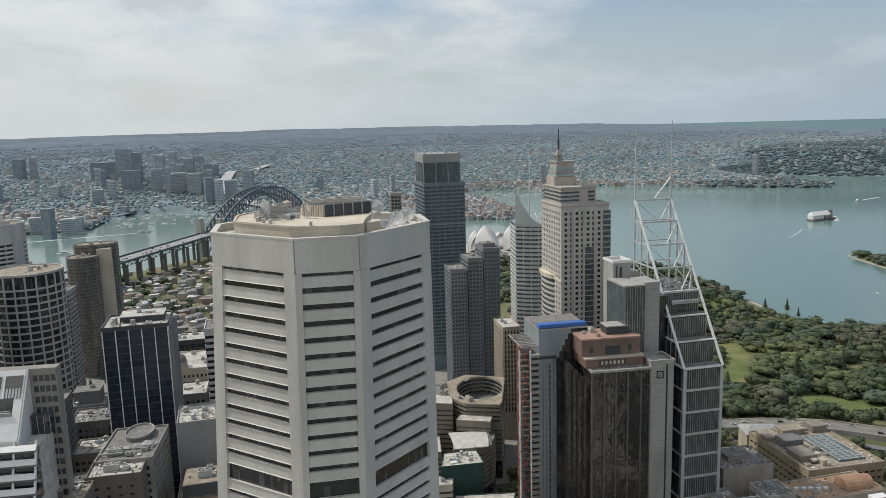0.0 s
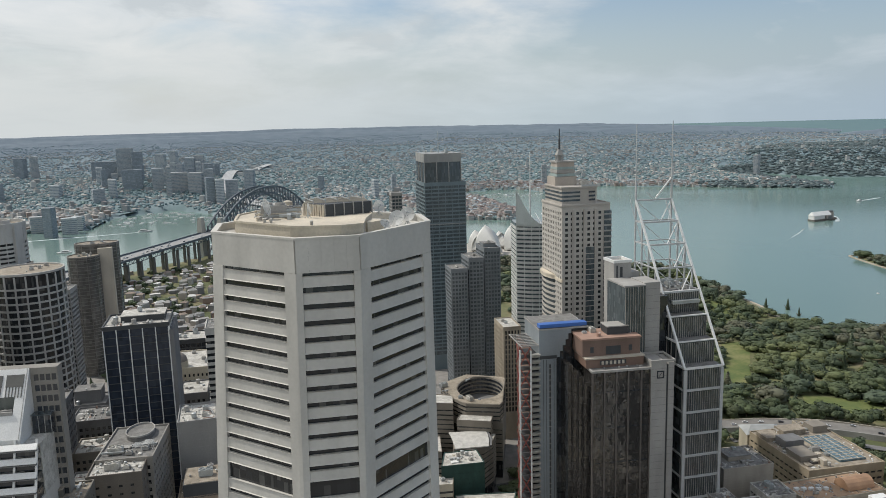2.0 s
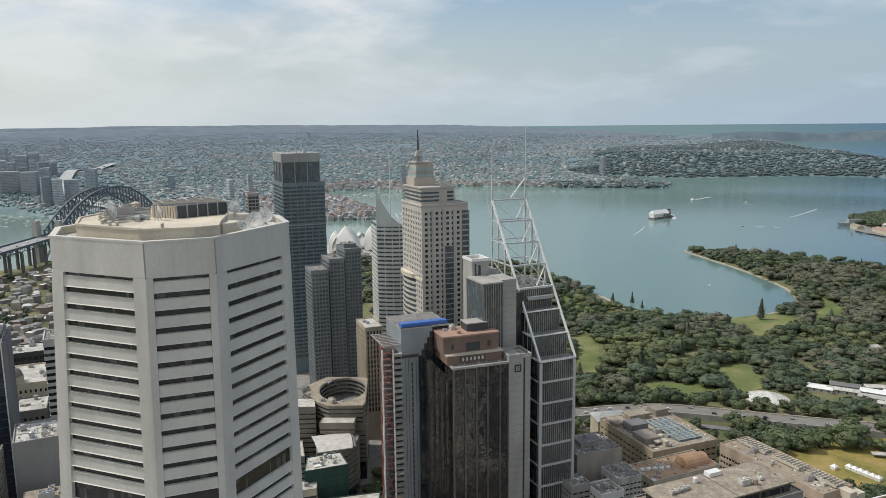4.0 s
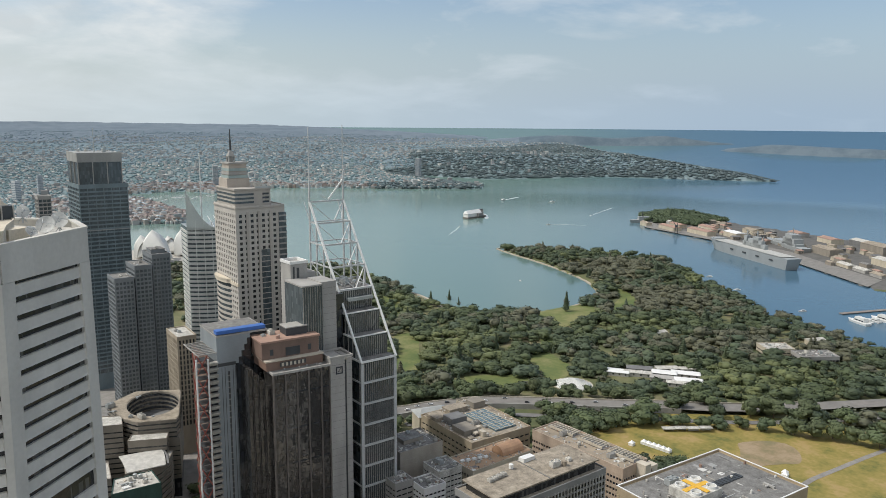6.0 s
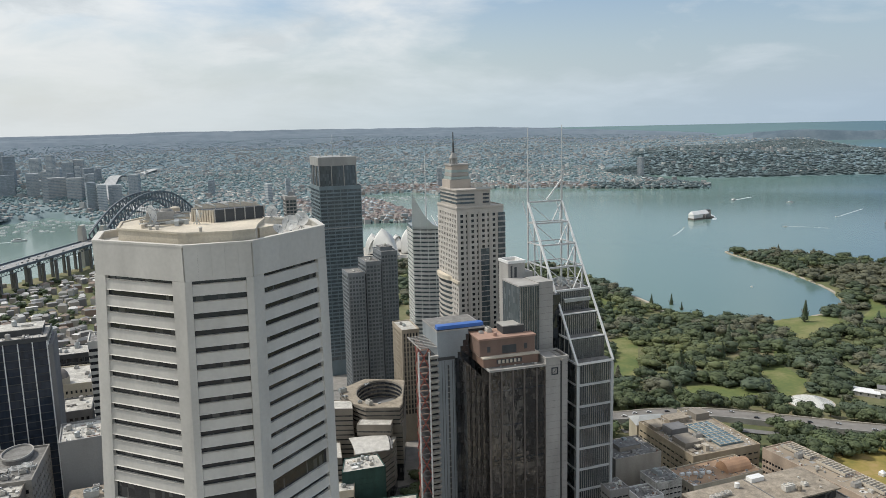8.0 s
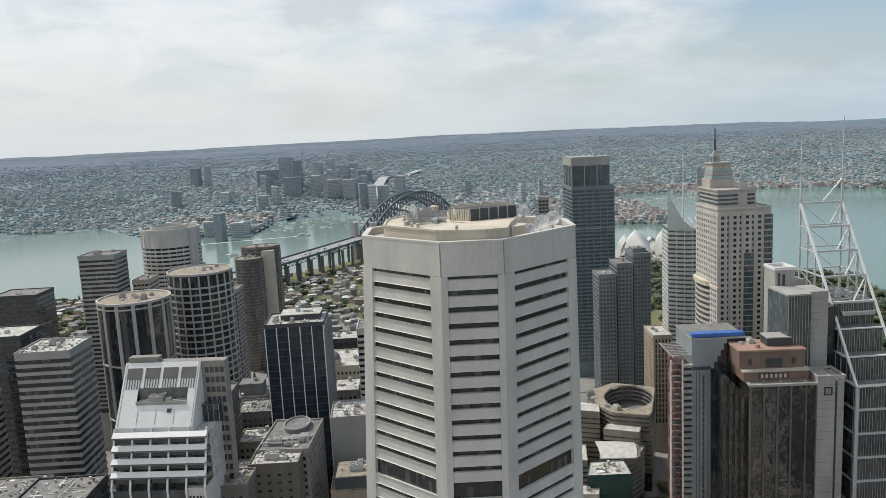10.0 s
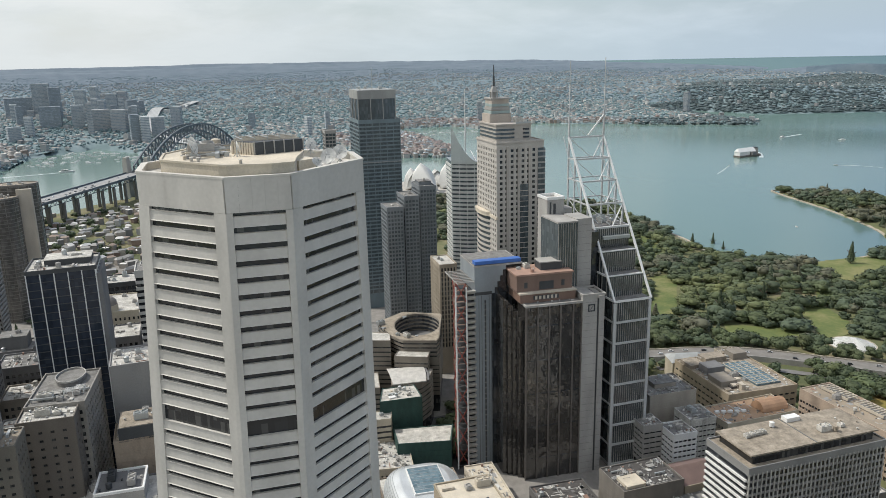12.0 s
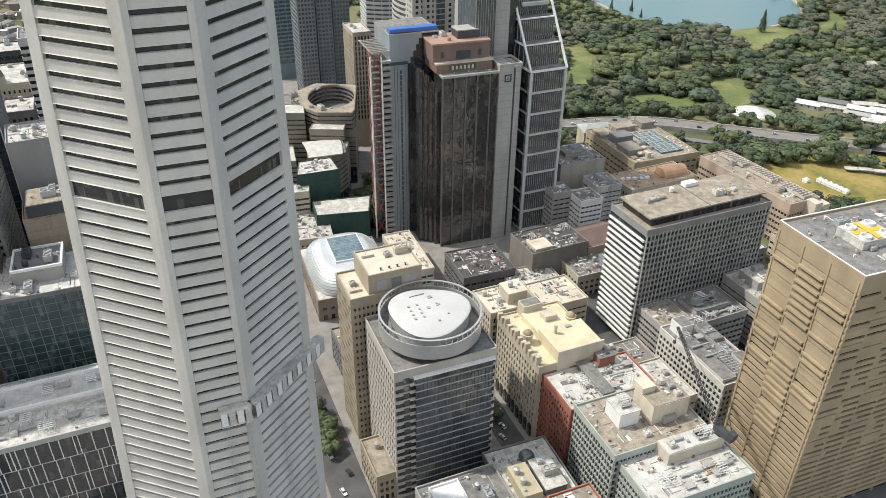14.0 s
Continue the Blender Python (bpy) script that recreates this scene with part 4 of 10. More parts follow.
        for s in (-1, 1):
            add_beam(bm, (x + s, y + 0.6, h + z - 0.3), (x, y, h + z + r * 0.7), 0.15)
        part("dish_mount", mesh_of("dish_mount", bm, STEEL), top)
        bm = bmesh.new()
        for q in range(3):
            add_beam(bm, (r * 0.9 * math.cos(q * 2.09), r * 0.9 * math.sin(q * 2.09), 0.26 * r), (0, 0, 0.85 * r), 0.07)
        add_box(bm, -0.16, 0.16, -0.16, 0.16, 0.78 * r, 1.0 * r)
        part("feed_horn", mesh_of("feed_horn", bm, STEEL), dish, label="grey feed horn on three struts")
    # hanging work platform that wraps two faces
    pz = 136.0 - base
    for a, b, n in (((-3.2, -27.6), (5.4, -27.6), 4), ((5.4, -27.6), (30.2, -5.2), 14)):
        a, b = Vector(a), Vector(b)
        d = (b - a).normalized()
        nrm = Vector((d.y, -d.x))
        bm = bmesh.new()
        c0, c1 = a - nrm * 1.4, b - nrm * 1.4
        c2, c3 = b + nrm * 1.4, a + nrm * 1.4
        add_prism(bm, [tuple(c3), tuple(c2), tuple(c1), tuple(c0)], pz, pz + 0.5)
        add_prism(bm, [tuple(c3), tuple(c2), tuple(c1), tuple(c0)], pz + 4.9, pz + 5.3)
        bmesh.ops.recalc_face_normals(bm, faces=bm.faces)
        part("work_platform", mesh_of("work_platform", bm, ROOFL), top, label="white hanging work platform with panelled sides")
        for j in range(n):
            p = a.lerp(b, (j + 0.5) / n) + nrm * 1.3
            part("platform_panel", box_mesh((b - a).length / n - 0.45, 0.12, 4.4, (WHITEP, ROOFL)[j % 2], "platform_panel"), top, (p.x, p.y, pz + 0.5), math.degrees(math.atan2(d.y, d.x)))
    for x, y in ((-1.7, -26.4), (3.8, -26.4), (14.5, -18.6)):
        bm = bmesh.new()
        for o in (-0.5, 0.5):
            add_beam(bm, (x + o, y, 0), (x + o, y, pz), 0.14)
        for z in range(2, int(pz), 3):
            add_beam(bm, (x - 0.5, y, z), (x + 0.5, y, z + 1.5), 0.1)
        part("mast_rail", mesh_of("mast_rail", bm, STEEL), top)
    nest(top, "work_platform", "platform_panel")
    nest(top, "plant_room", "screen_slat", "screen_post", "roof_beam", "top_frame")
    nest(top, "upper_roof", "upper_coping", "roof_vent", "pipe_run", "pipe_rack")


white_tower()


# ---- towers to the north ----
def slab(parent, name, m, x0, x1, y0, y1, z0, z1, label=""):
    return part(name, box_mesh(x1 - x0, y1 - y0, z1 - z0, m, name), parent, ((x0 + x1) / 2, (y0 + y1) / 2, z0), label=label)


# dark tower with a glazed crown and a mast
CROWNP = surf("crown_panel", (0.30, 0.30, 0.285), 0.5)
t = office("skyscraper", "tall grey glass skyscraper with a flat crown and mast", 226.6, 764.6, 44, 52, 222.5, z0=8, fl=4.0, band=1.5, sp=7.3, cw=0.5, pr=0.2, wall=surf("blue_grey_panel", (0.15, 0.195, 0.212), 0.4), glass=GLASSG, units=0)
slab(t, "crown", GLASSG, -21.5, 17.6, -25.5, 23, 213.9, 236, "dark glazed crown")
slab(t, "crown_top", CROWNP, -22, 18.2, -26, 23.5, 236, 245, "pale grey crown screen")
for u in (-21.5, -8.5, 4.5, 17.6):
    slab(t, "crown_column", GREYC, u - 0.4, u + 0.4, -26.2, -25.5, 213.9, 236)
for u in (-10, 8):
    slab(t, "crown_column", GREYC, -22.2, -21.5, u - 0.4, u + 0.4, 213.9, 236)
slab(t, "mid_band", CROWNP, -22.4, 22.4, -26.4, -25.9, 170, 170.9)
bm = bmesh.new()
add_beam(bm, (-3.5, -12, 245), (-3.5, -12, 256), 0.9)
add_beam(bm, (-3.5, -12, 256), (-3.5, -12, 268), 0.5)
part("mast", mesh_of("mast", bm, STEEL), t)
roof_units(t, -19, 15, -23, 20, 245, 9, 5)
office("office_tower", "slender grey office tower behind the skyscraper", 212, 850, 12, 20, 206, z0=8, fl=4, band=1.2, sp=4, wall=GREYC, glass=GLASSG, units=0)
# three-step stone tower
GM = surf("grey_stone_panel", (0.175, 0.192, 0.205), 0.6, each=0.03)
office("office_tower", "grey stone office tower with stepped roofs", 215, 648, 15.5, 26, 152, z0=10, fl=3.7, band=1.5, sp=3.2, cw=0.9, pr=0.2, wall=GM, glass=GLASSG, units=3)
office("office_tower", "grey stone office tower with stepped roofs", 233.7, 652, 14, 30, 160, z0=10, fl=3.7, band=1.5, sp=3.2, cw=0.9, pr=0.2, wall=GM, glass=GLASSG, units=3)
office("office_tower", "grey stone office tower with stepped roofs", 250.6, 656, 15.5, 30, 167.5, z0=10, fl=3.7, band=1.5, sp=3.2, cw=0.9, pr=0.2, wall=GM, glass=GLASSG, units=3, pent=(-6, 6, -6, 8, 3.5))


def sail_tower():
    """A tower with a bowed face that rises into a glass sail."""
    top = thing("sail_tower", "pale curved tower rising into a pointed glass sail", "skyscraper", 279.8, 600.5, 12, -14)
    ring = [(-21 + 42 * k / 14, -14 - 7 * math.sin(math.pi * k / 14)) for k in range(15)] + [(21, 16), (-21, 16)]
    bm = bmesh.new()
    add_prism(bm, ring, 0, 186)
    part("glazed_body", mesh_of("sail_body", bm, GLASSG), top)
    big = [(x * 1.02, y * 1.03) for x, y in ring]
    bm = bmesh.new()
    add_prism(bm, big, 0, 2.15)
    ringm = mesh_of("floor_band", bm, surf("pale_tile", (0.50, 0.51, 0.485), 0.5, each=0.03))
    for k in range(50):
        part("floor_band", ringm, top, (0, 0, 2 + k * 3.65))
    pale = surf("fritted_glass", (0.64, 0.67, 0.64), 0.25, var=0.05, bump=0)
    bm = bmesh.new()
    lo, hi = [], []
    for k in range(15):
        x, y = big[k]
        u = k / 14
        lo.append((x, y, 184))
        hi.append((x, y, 185.5 + 31 * max(0.0, 1 - u * 1.8) ** 2))
    quads = [[bm.verts.new(p) for p in r] for r in (lo, hi)]
    for k in range(14):
        bm.faces.new((quads[0][k], quads[0][k + 1], quads[1][k + 1], quads[1][k]))
    bmesh.ops.solidify(bm, geom=bm.faces[:], thickness=0.5)
    part("glass_sail", mesh_of("glass_sail", bm, pale), top, label="pale fritted glass sail")
    for k in range(6):
        bm = bmesh.new()
        x, y = big[k * 2]
        add_beam(bm, (x, y - 0.4, 0), (x, y - 0.4, 192), 0.4)
        part("fin", mesh_of("fin", bm, pale), top)
    bm = bmesh.new()
    add_beam(bm, (-8, -8, 186), (-8, -8, 220), 1.0)
    add_beam(bm, (-8, -8, 220), (-8, -8, 246), 0.6)
    part("mast", mesh_of("mast", bm, WHITEP), top)
    bm = bmesh.new()
    for k in range(8):
        add_beam(bm, (-15 + 5 * k, -16, 186), (-15 + 5 * k, 10, 192), 0.4)
    part("roof_frame", mesh_of("roof_frame", bm, WHITEP), top)
    nest(top, "glazed_body", "floor_band", "fin")


sail_tower()

# stone tower with a stepped crown and spire
t = office("spired_tower", "pinkish stone skyscraper with a stepped crown and spire", 236.2, 467.4, 34.4, 40, 227, rot=-6, z0=24, fl=3.75, band=1.7, sp=4.3, cw=1.9, pr=0.35, wall=surf("pale_pink_stone", (0.47, 0.445, 0.405), var=0.08, each=0.03), glass=GLASS, units=0, solid=3.4, spd=3.6)
H0 = 227 - 24
slab(t, "corner_bay", GLASSG, 13.2, 18.4, -21.2, -14, 0, H0 - 5)
for k in range(50):
    slab(t, "bay_band", GREYC, 13.0, 18.6, -21.4, -13.8, 4 + k * 3.9, 5.1 + k * 3.9)
# broad piers that divide the south face, and a glazed bay between them
for u in (-9.5, -1.2, 7.0):
    slab(t, "broad_pier", PINK, u - 0.8, u + 0.8, -21.0, -20.2, 0, H0 - 3.4)
slab(t, "centre_bay", GLASSG, -0.3, 6.1, -20.75, -20.0, 20, H0 - 30)
for k in range(40):
    slab(t, "bay_sill", PINK, -0.3, 6.1, -20.85, -20.1, 22 + k * 3.75, 22.5 + k * 3.75)
slab(t, "upper_cornice", PINK, -18.2, 17.2, -21.0, 20.4, H0 - 1.2, H0 - 0.2)
slab(t, "lower_crown", PINK, -16.2, 9.2, -16.6, 17, H0 - 0.5, H0 + 11)
for k in range(3):
    slab(t, "crown_louvre", GLASSG, -16.5, -3, -16.9, 17.2, H0 + 2.0 + k * 2.7, H0 + 3.3 + k * 2.7)
    slab(t, "crown_window", GLASSD, 3.4, 8.0, -16.9, -16.4, H0 + 2.0 + k * 2.7, H0 + 3.3 + k * 2.7)
slab(t, "crown_cornice", PINK, -17.0, 10.0, -17.4, 18, H0 + 11, H0 + 12)
slab(t, "crown_fence", STEEL, -2, 9.6, -17, -16.8, H0 + 12, H0 + 13.2)
roof_units(t, 0, 9, -15, 15, H0 + 12, 5, 61)
bm = bmesh.new()
add_prism(bm, [(-15.9, -2.5), (0.1, -2.5), (0.1, 13.5), (-15.9, 13.5)], H0 + 12, H0 + 18)
add_box(bm, -13.8, -1.2, -1.2, 12.2, H0 + 18, H0 + 28)
part("upper_crown", mesh_of("upper_crown", bm, surf("rosy_crown_stone", (0.42, 0.37, 0.32))), t)
teal = surf("verdigris_panel", (0.30, 0.37, 0.36), 0.5)
for k in range(4):
    grow = 0.25 * k
    slab(t, "crown_band", (teal, GREYC)[k % 2], -14.5 + grow, -0.4 - grow, -1.9 + grow, 12.9 - grow, H0 + 18.2 + k * 2.4, H0 + 20.1 + k * 2.4)
bm = bmesh.new()
add_prism(bm, [(-14.6, -2.0), (-0.2, -2.0), (-0.2, 13.0), (-14.6, 13.0)], H0 + 28, H0 + 29)
for a, b in ((-12, 2.8), (-8.2, 2.8), (-12, 6.6), (-8.2, 6.6)):
    add_box(bm, a - 0.4, a + 0.4, b - 0.4, b + 0.4, H0 + 29, H0 + 33)
add_box(bm, -11.2, -9.0, 3.6, 5.8, H0 + 29, H0 + 33)
add_prism(bm, [(-12.6, 2.2), (-7.6, 2.2), (-7.6, 7.2), (-12.6, 7.2)], H0 + 33, H0 + 37, [(-10.9, 4.0), (-9.4, 4.0), (-9.4, 5.5), (-10.9, 5.5)])
part("lantern", mesh_of("lantern", bm, GREYC), t)
bm = bmesh.new()
add_beam(bm, (-10.1, 4.7, H0 + 37), (-10.1, 4.7, H0 + 44), 1.1)
add_beam(bm, (-10.1, 4.7, H0 + 44), (-10.1, 4.7, H0 + 51.5), 0.6)
part("spire", mesh_of("spire", bm, DARKM), t)
# bowed bay on the west side under a pale terrace
bm = bmesh.new()
bow = [(-17.0, -8.0)] + [(-17.2 - 2.6 * math.sin(math.pi * k / 10), 22.5 - 30.5 * k / 10) for k in range(1, 10)][::-1] + [(-17.0, 22.5)]
bow = bow[::-1]
add_prism(bm, bow, 0, 149)
part("bowed_bay", mesh_of("bowed_bay", bm, GLASSG), t)
wide_bow = [(x - 0.35 if x < -17.1 else x, y) for x, y in bow]
bm = bmesh.new()
add_prism(bm, wide_bow, 0, 1.7)
rb = mesh_of("bay_ring", bm, PINK)
for k in range(39):
    part("bay_ring", rb, t, (0, 0, 2 + k * 3.75))
bm = bmesh.new()
add_prism(bm, [(x - 1.6 if x < -17.1 else x, y) for x, y in bow], 149, 151)
add_prism(bm, [(-18.4, -21.6), (-17.0, -21.6), (-17.0, -8), (-18.4, -8)], 149, 151)
add_prism(bm, [(x - 1.9 if x < -17.1 else x, y) for x, y in bow], 151, 152.2)
part("terrace", mesh_of("terrace", bm, CREAM), t, label="cream terrace over the bowed bay")
nest(t, "bowed_bay", "bay_ring", "terrace")
nest(t, "upper_crown", "crown_band", "lantern", "spire")


# ---- tower with a sloping white frame and twin masts ----
def frame_tower():
    top = thing("raked_tower", "glass tower with sloping white steel frame and twin masts", "skyscraper", 263.4, 364.3, 28, -5)
    W = 25.3
    us = [k / 7 for k in range(8)]
    zs = [110.5 + 93.3 * u for u in us]
    ys = [64 * u for u in us]
    slab(top, "tower_body", GLASSR, 0.6, W - 0.6, 0.6, 56, 0, 110)
    for k in range(3):
        slab(top, "tier", GLASSR, 0.8, W - 0.8, ys[k + 1] - 0.5, 56, zs[k], zs[k + 1])
        slab(top, "tier_roof", ROOFG, 0.4, W - 0.4, ys[k] + 0.6, ys[k + 1] - 0.6, zs[k] - 0.1, zs[k] + 0.35)
        slab(top, "tier_edge", WHITEP, 0.0, W, ys[k] - 0.3, ys[k] + 0.6, zs[k] - 0.6, zs[k] + 0.7)
        slab(top, "tier_side", WHITEP, -0.25, 0.5, ys[k], 56, zs[k] - 0.5, zs[k] + 0.6)
        for j in range(17):
            x = 1.2 + (W - 2.4) * j / 16
            slab(top, "mullion", GREYC, x - 0.11, x + 0.11, ys[k + 1] - 0.85, ys[k + 1] - 0.45, zs[k] + 0.4, zs[k + 1] - 0.6)
        for j in range(8):
            y = ys[k + 1] + 2 + (54 - ys[k + 1]) * j / 8
            slab(top, "mullion", GREYC, 0.35, 0.8, y - 0.12, y + 0.12, zs[k], zs[k + 1])
    slab(top, "tier_edge", WHITEP, 0, W, ys[3] - 0.3, ys[3] + 0.6, zs[3] - 0.6, zs[3] + 0.7)
    slab(top, "top_floor_roof", ROOFG, 0.4, W - 0.4, ys[3], 56, zs[3] - 0.2, zs[3] + 0.4)
    slab(top, "balcony", STEEL, 5, W - 2, ys[2] + 5, ys[2] + 8, zs[2] + 6.5, zs[2] + 8.5)
    # front: frames of white steel, dark glazing with fins
    z = 110.0
    while z > 2:
        slab(top, "floor_beam", FRAME, 0, W, -0.3, 0.7, z - 13.6, z - 12.3)
        for j in range(15):
            x = 2.2 + (W - 4.4) * j / 14
            slab(top, "mullion", GREYC, x - 0.1, x + 0.1, 0.25, 0.65, z - 12.3, z - 0.6)
        for q in range(2):
            slab(top, "transom", DARKM, 1.4, W - 1.4, 0.3, 0.62, z - 4.6 - q * 3.9, z - 4.2 - q * 3.9)
        for j in range(5):
            slab(top, "side_mullion", GREYC, 0.3, 0.65, 3 + j * 10, 3.25 + j * 10, z - 12.3, z - 0.6)
        slab(top, "side_beam", FRAME, -0.1, 0.64, 0.7, 56, z - 13.5, z - 12.5)
        z -= 13.7
    slab(top, "front_column", FRAME, -0.35, 1.5, -0.35, 0.8, 0, 109.4)
    slab(top, "front_column", FRAME, W - 1.5, W + 0.35, -0.35, 0.8, 0, 109.4)
    bar = lambda n, a, b, w, m=FRAME: part(n, (lambda bm: (add_beam(bm, a, b, w), mesh_of(n, bm, m))[1])(bmesh.new()), top)
    for x in (0, W):
        bar("raker", (x, -0.2, 110.5), (x, ys[7], zs[7]), 1.15, WHITEP)
        for k in range(3, 8):
            if k < 7:
                bar("frame_post", (x, ys[k], zs[3]), (x, ys[k], zs[k]), 0.85)
            bar("side_rail", (x, ys[k], zs[k]), (x, 64, zs[k]), 0.8)
        for k in range(3, 7):
            bar("side_brace", (x, ys[k + 1], zs[k]), (x, 64 if k % 2 else ys[k + 1] + 8, zs[k + 1]), 0.4)
        bar("mast", (x, 64, zs[3]), (x, 64, 217), 0.95)
        bar("mast", (x, 64, 217), (x, 64, 236), 0.6)
        bar("mast", (x, 64, 236), (x, 64, 252.5 + 1.8 * (x > 0)), 0.38)
    for k in range(3, 8):
        bar("cross_beam", (0, ys[k], zs[k]), (W, ys[k], zs[k]), 1.05)
        if k < 7:
            bar("rear_beam", (0, 64, zs[k]), (W, 64, zs[k]), 0.7)
            # a wide V of thin bars in each bay, standing on the middle of the lower beam
            bar("brace", (0, ys[k + 1], zs[k + 1]), (W * 0.5, ys[k], zs[k]), 0.42)
            bar("brace", (W, ys[k + 1], zs[k + 1]), (W * 0.5, ys[k], zs[k]), 0.6)
            bar("brace", (W, ys[k + 1], zs[k + 1]), (W * 0.72, ys[k], zs[k]), 0.42)
    bar("brace", (W - 0.3, 64, zs[7] + 14), (W * 0.55, 64, zs[7] + 1.0), 0.8, WHITEP)
    bar("brace", (W * 0.3, 64, zs[7] + 5), (W * 0.5, 64, zs[7] + 1.0), 0.3)
    roof_units(top, 4, W - 4, 30, 54, zs[3] + 0.4, 13, 77)
    for k in range(5):
        bar("roof_pipe", (2 + 4.5 * k, 31 + 3 * k, zs[3] + 1.6), (6 + 4.2 * k, 52 - 2 * k, zs[3] + 1.8), 0.5, STEEL)
    slab(top, "plant_frame", STEEL, 4, W - 3, 40, 40.5, zs[3] + 4.6, zs[3] + 5.2)
    for k in range(6):
        slab(top, "plant_post", STEEL, 4 + 3.4 * k, 4.4 + 3.4 * k, 40, 40.5, zs[3] + 0.4, zs[3] + 4.6)
    # service shafts on the west side
    slab(top, "glazed_shaft", GLASSG, -30.6, -17.2, 16, 40, 0, 158.5)
    slab(top, "glazed_shaft_rim", GREYC, -30.8, -17.1, 15.8, 40.2, 158.5, 159.4)
    for j in range(9):
        slab(top, "shaft_fin", GREYC, -30.4 + j * 1.6, -30.15 + j * 1.6, 15.6, 16, 0, 158.2)
    slab(top, "stair_shaft", GREYC, -17.2, -6.8, 18, 36, 0, 160, "pale grey panelled shaft")
    for j in range(40):
        slab(top, "panel_joint", DARKC, -17.1, -6.9, 17.94, 18, 4 * j, 4 * j + 0.14)
    slab(top, "link_glazing", GLASSD, -6.8, 0.2, 22, 50, 0, 150)
    slab(top, "lift_shaft", GREYC, -26.4, -14.8, 40, 54, 0, 168.5)
    slab(top, "lift_slot", DARKM, -24.8, -23.7, 39.8, 40.2, 0, 167)
    slab(top, "lift_slot", DARKM, -22.2, -20.6, 39.8, 40.2, 0, 166)
    bm = bmesh.new()
    add_wall(bm, [(-26.8, 39.6), (-14.4, 39.6), (-14.4, 54.4), (-26.8, 54.4)], [(-25.8, 40.6), (-15.4, 40.6), (-15.4, 53.4), (-25.8, 53.4)], 168.5, 170.2)
    part("shaft_cap", mesh_of("shaft_cap", bm, WHITEP), top)
    slab(top, "shaft_fold", GREYC, -14.8, -8, 42, 54, 0, 162)
    slab(top, "fold_slot", DARKM, -13.6, -12.4, 41.8, 42.2, 0, 158)


frame_tower()

# bronze glass tower with the pale shaft that carries a square emblem
t = thing("bronze_tower", "bronze glass office tower with dark ribs and stepped roof", "office tower", 207, 372, 28, -9)
slab(t, "glazed_body", GLASSB, 0, 35, 0, 34, 0, 114)
for k, x in enumerate((0, 7.2, 14.4, 21.6, 29.6, 35)):
    slab(t, "rib", surf("dark_rib", (0.13, 0.115, 0.105), 0.4) if k == 0 else bpy.data.materials["dark_rib"], x - 0.45, x + 0.45, -0.7, 0, 0, 113)
for k in range(5):
    slab(t, "floor_band", GLASSD, -0.03, 35.03, -0.04, 34.03, 14 + k * 21.6, 14.8 + k * 21.6)
slab(t, "parapet", GREYC, -0.4, 35.4, -0.9, 0.2, 113, 114.3)
slab(t, "parapet", GREYC, -0.5, 0.2, 0.2, 34, 113, 114.3)
slab(t, "roof", ROOFG, 0.2, 35, 0.2, 34, 114, 114.25)
slab(t, "upper_storey", BROWN, -2, 33, 5, 30, 114.25, 119.5, "brown stone upper storey")
slab(t, "upper_ledge", BEIGE, -2.6, 33.6, 4.4, 30.6, 119.5, 120.3)
slab(t, "cap_storey", surf("rose_stone", (0.185, 0.125, 0.10), 0.7), -3.2, 32, 8, 28, 120.3, 130, "reddish brown cap storey")
slab(t, "cap_door", DARKM, 11, 20, 7.8, 8, 121, 126)
for x in (2.5, 26):
    slab(t, "cap_window", DARKM, x - 1, x + 1, 7.8, 8, 122.5, 126)
slab(t, "cap_coping", surf("coping_stone", (0.34, 0.22, 0.17)), -3.8, 32.6, 7.5, 28.5, 130, 131)
slab(t, "plant_box", DARKM, 14, 27, 14, 24, 130.3, 135.5)
slab(t, "plant_box_lid", GREYC, 13.6, 27.4, 13.6, 24.4, 135.5, 136.1)
slab(t, "window_rail", DARKM, 6, 22, 4.2, 4.4, 116, 118.6)
for k in range(6):
    slab(t, "rail_window", BEIGE, 7 + k * 2.5, 8.4 + k * 2.5, 4.1, 4.2, 116.2, 118.3)
part("water_tank", unit_mesh("tank", TERRA), t, (8, 12, 130.3))
roof_units(t, 0, 12, 18, 27, 130.3, 3, 11)
roof_units(t, 3, 32, 0.8, 4, 114.2, 5, 12)
slab(t, "bay", GLASSB, -3, 0.3, 4, 30, 0, 106)
for k in range(3):
    slab(t, "bay_step", GLASSB, -5.6 - k * 2.6, -3 - k * 2.6, 7 + k * 2, 30, 0, 109 + k * 3)
    slab(t, "bay_rib", bpy.data.materials["dark_rib"], -3.2 - k * 2.6, -2.8 - k * 2.6, 6.8 + k * 2, 7 + k * 2, 0, 109 + k * 3)

t = thing("shaft_tower", "pale grey panelled service tower with a square emblem", "office tower", 242.5, 365, 28, -9)
slab(t, "shaft", GREYC, -1.0, 8.3, 0, 16, 0, 117)
slab(t, "shaft_slot", DARKM, 8.3, 9.6, 0.8, 15, 0, 115)
slab(t, "side_shaft", GREYC, 9.6, 13.2, 0.3, 16, 0, 116.5)
for k in range(26):
    slab(t, "panel_joint", DARKC, -0.9, 8.2, -0.05, 0.02, 3 + k * 4.4, 3.12 + k * 4.4)
for k in range(26):
    slab(t, "panel_joint", DARKC, 9.7, 13.1, 0.24, 0.32, 3 + k * 4.4, 3.12 + k * 4.4)
bm = bmesh.new()
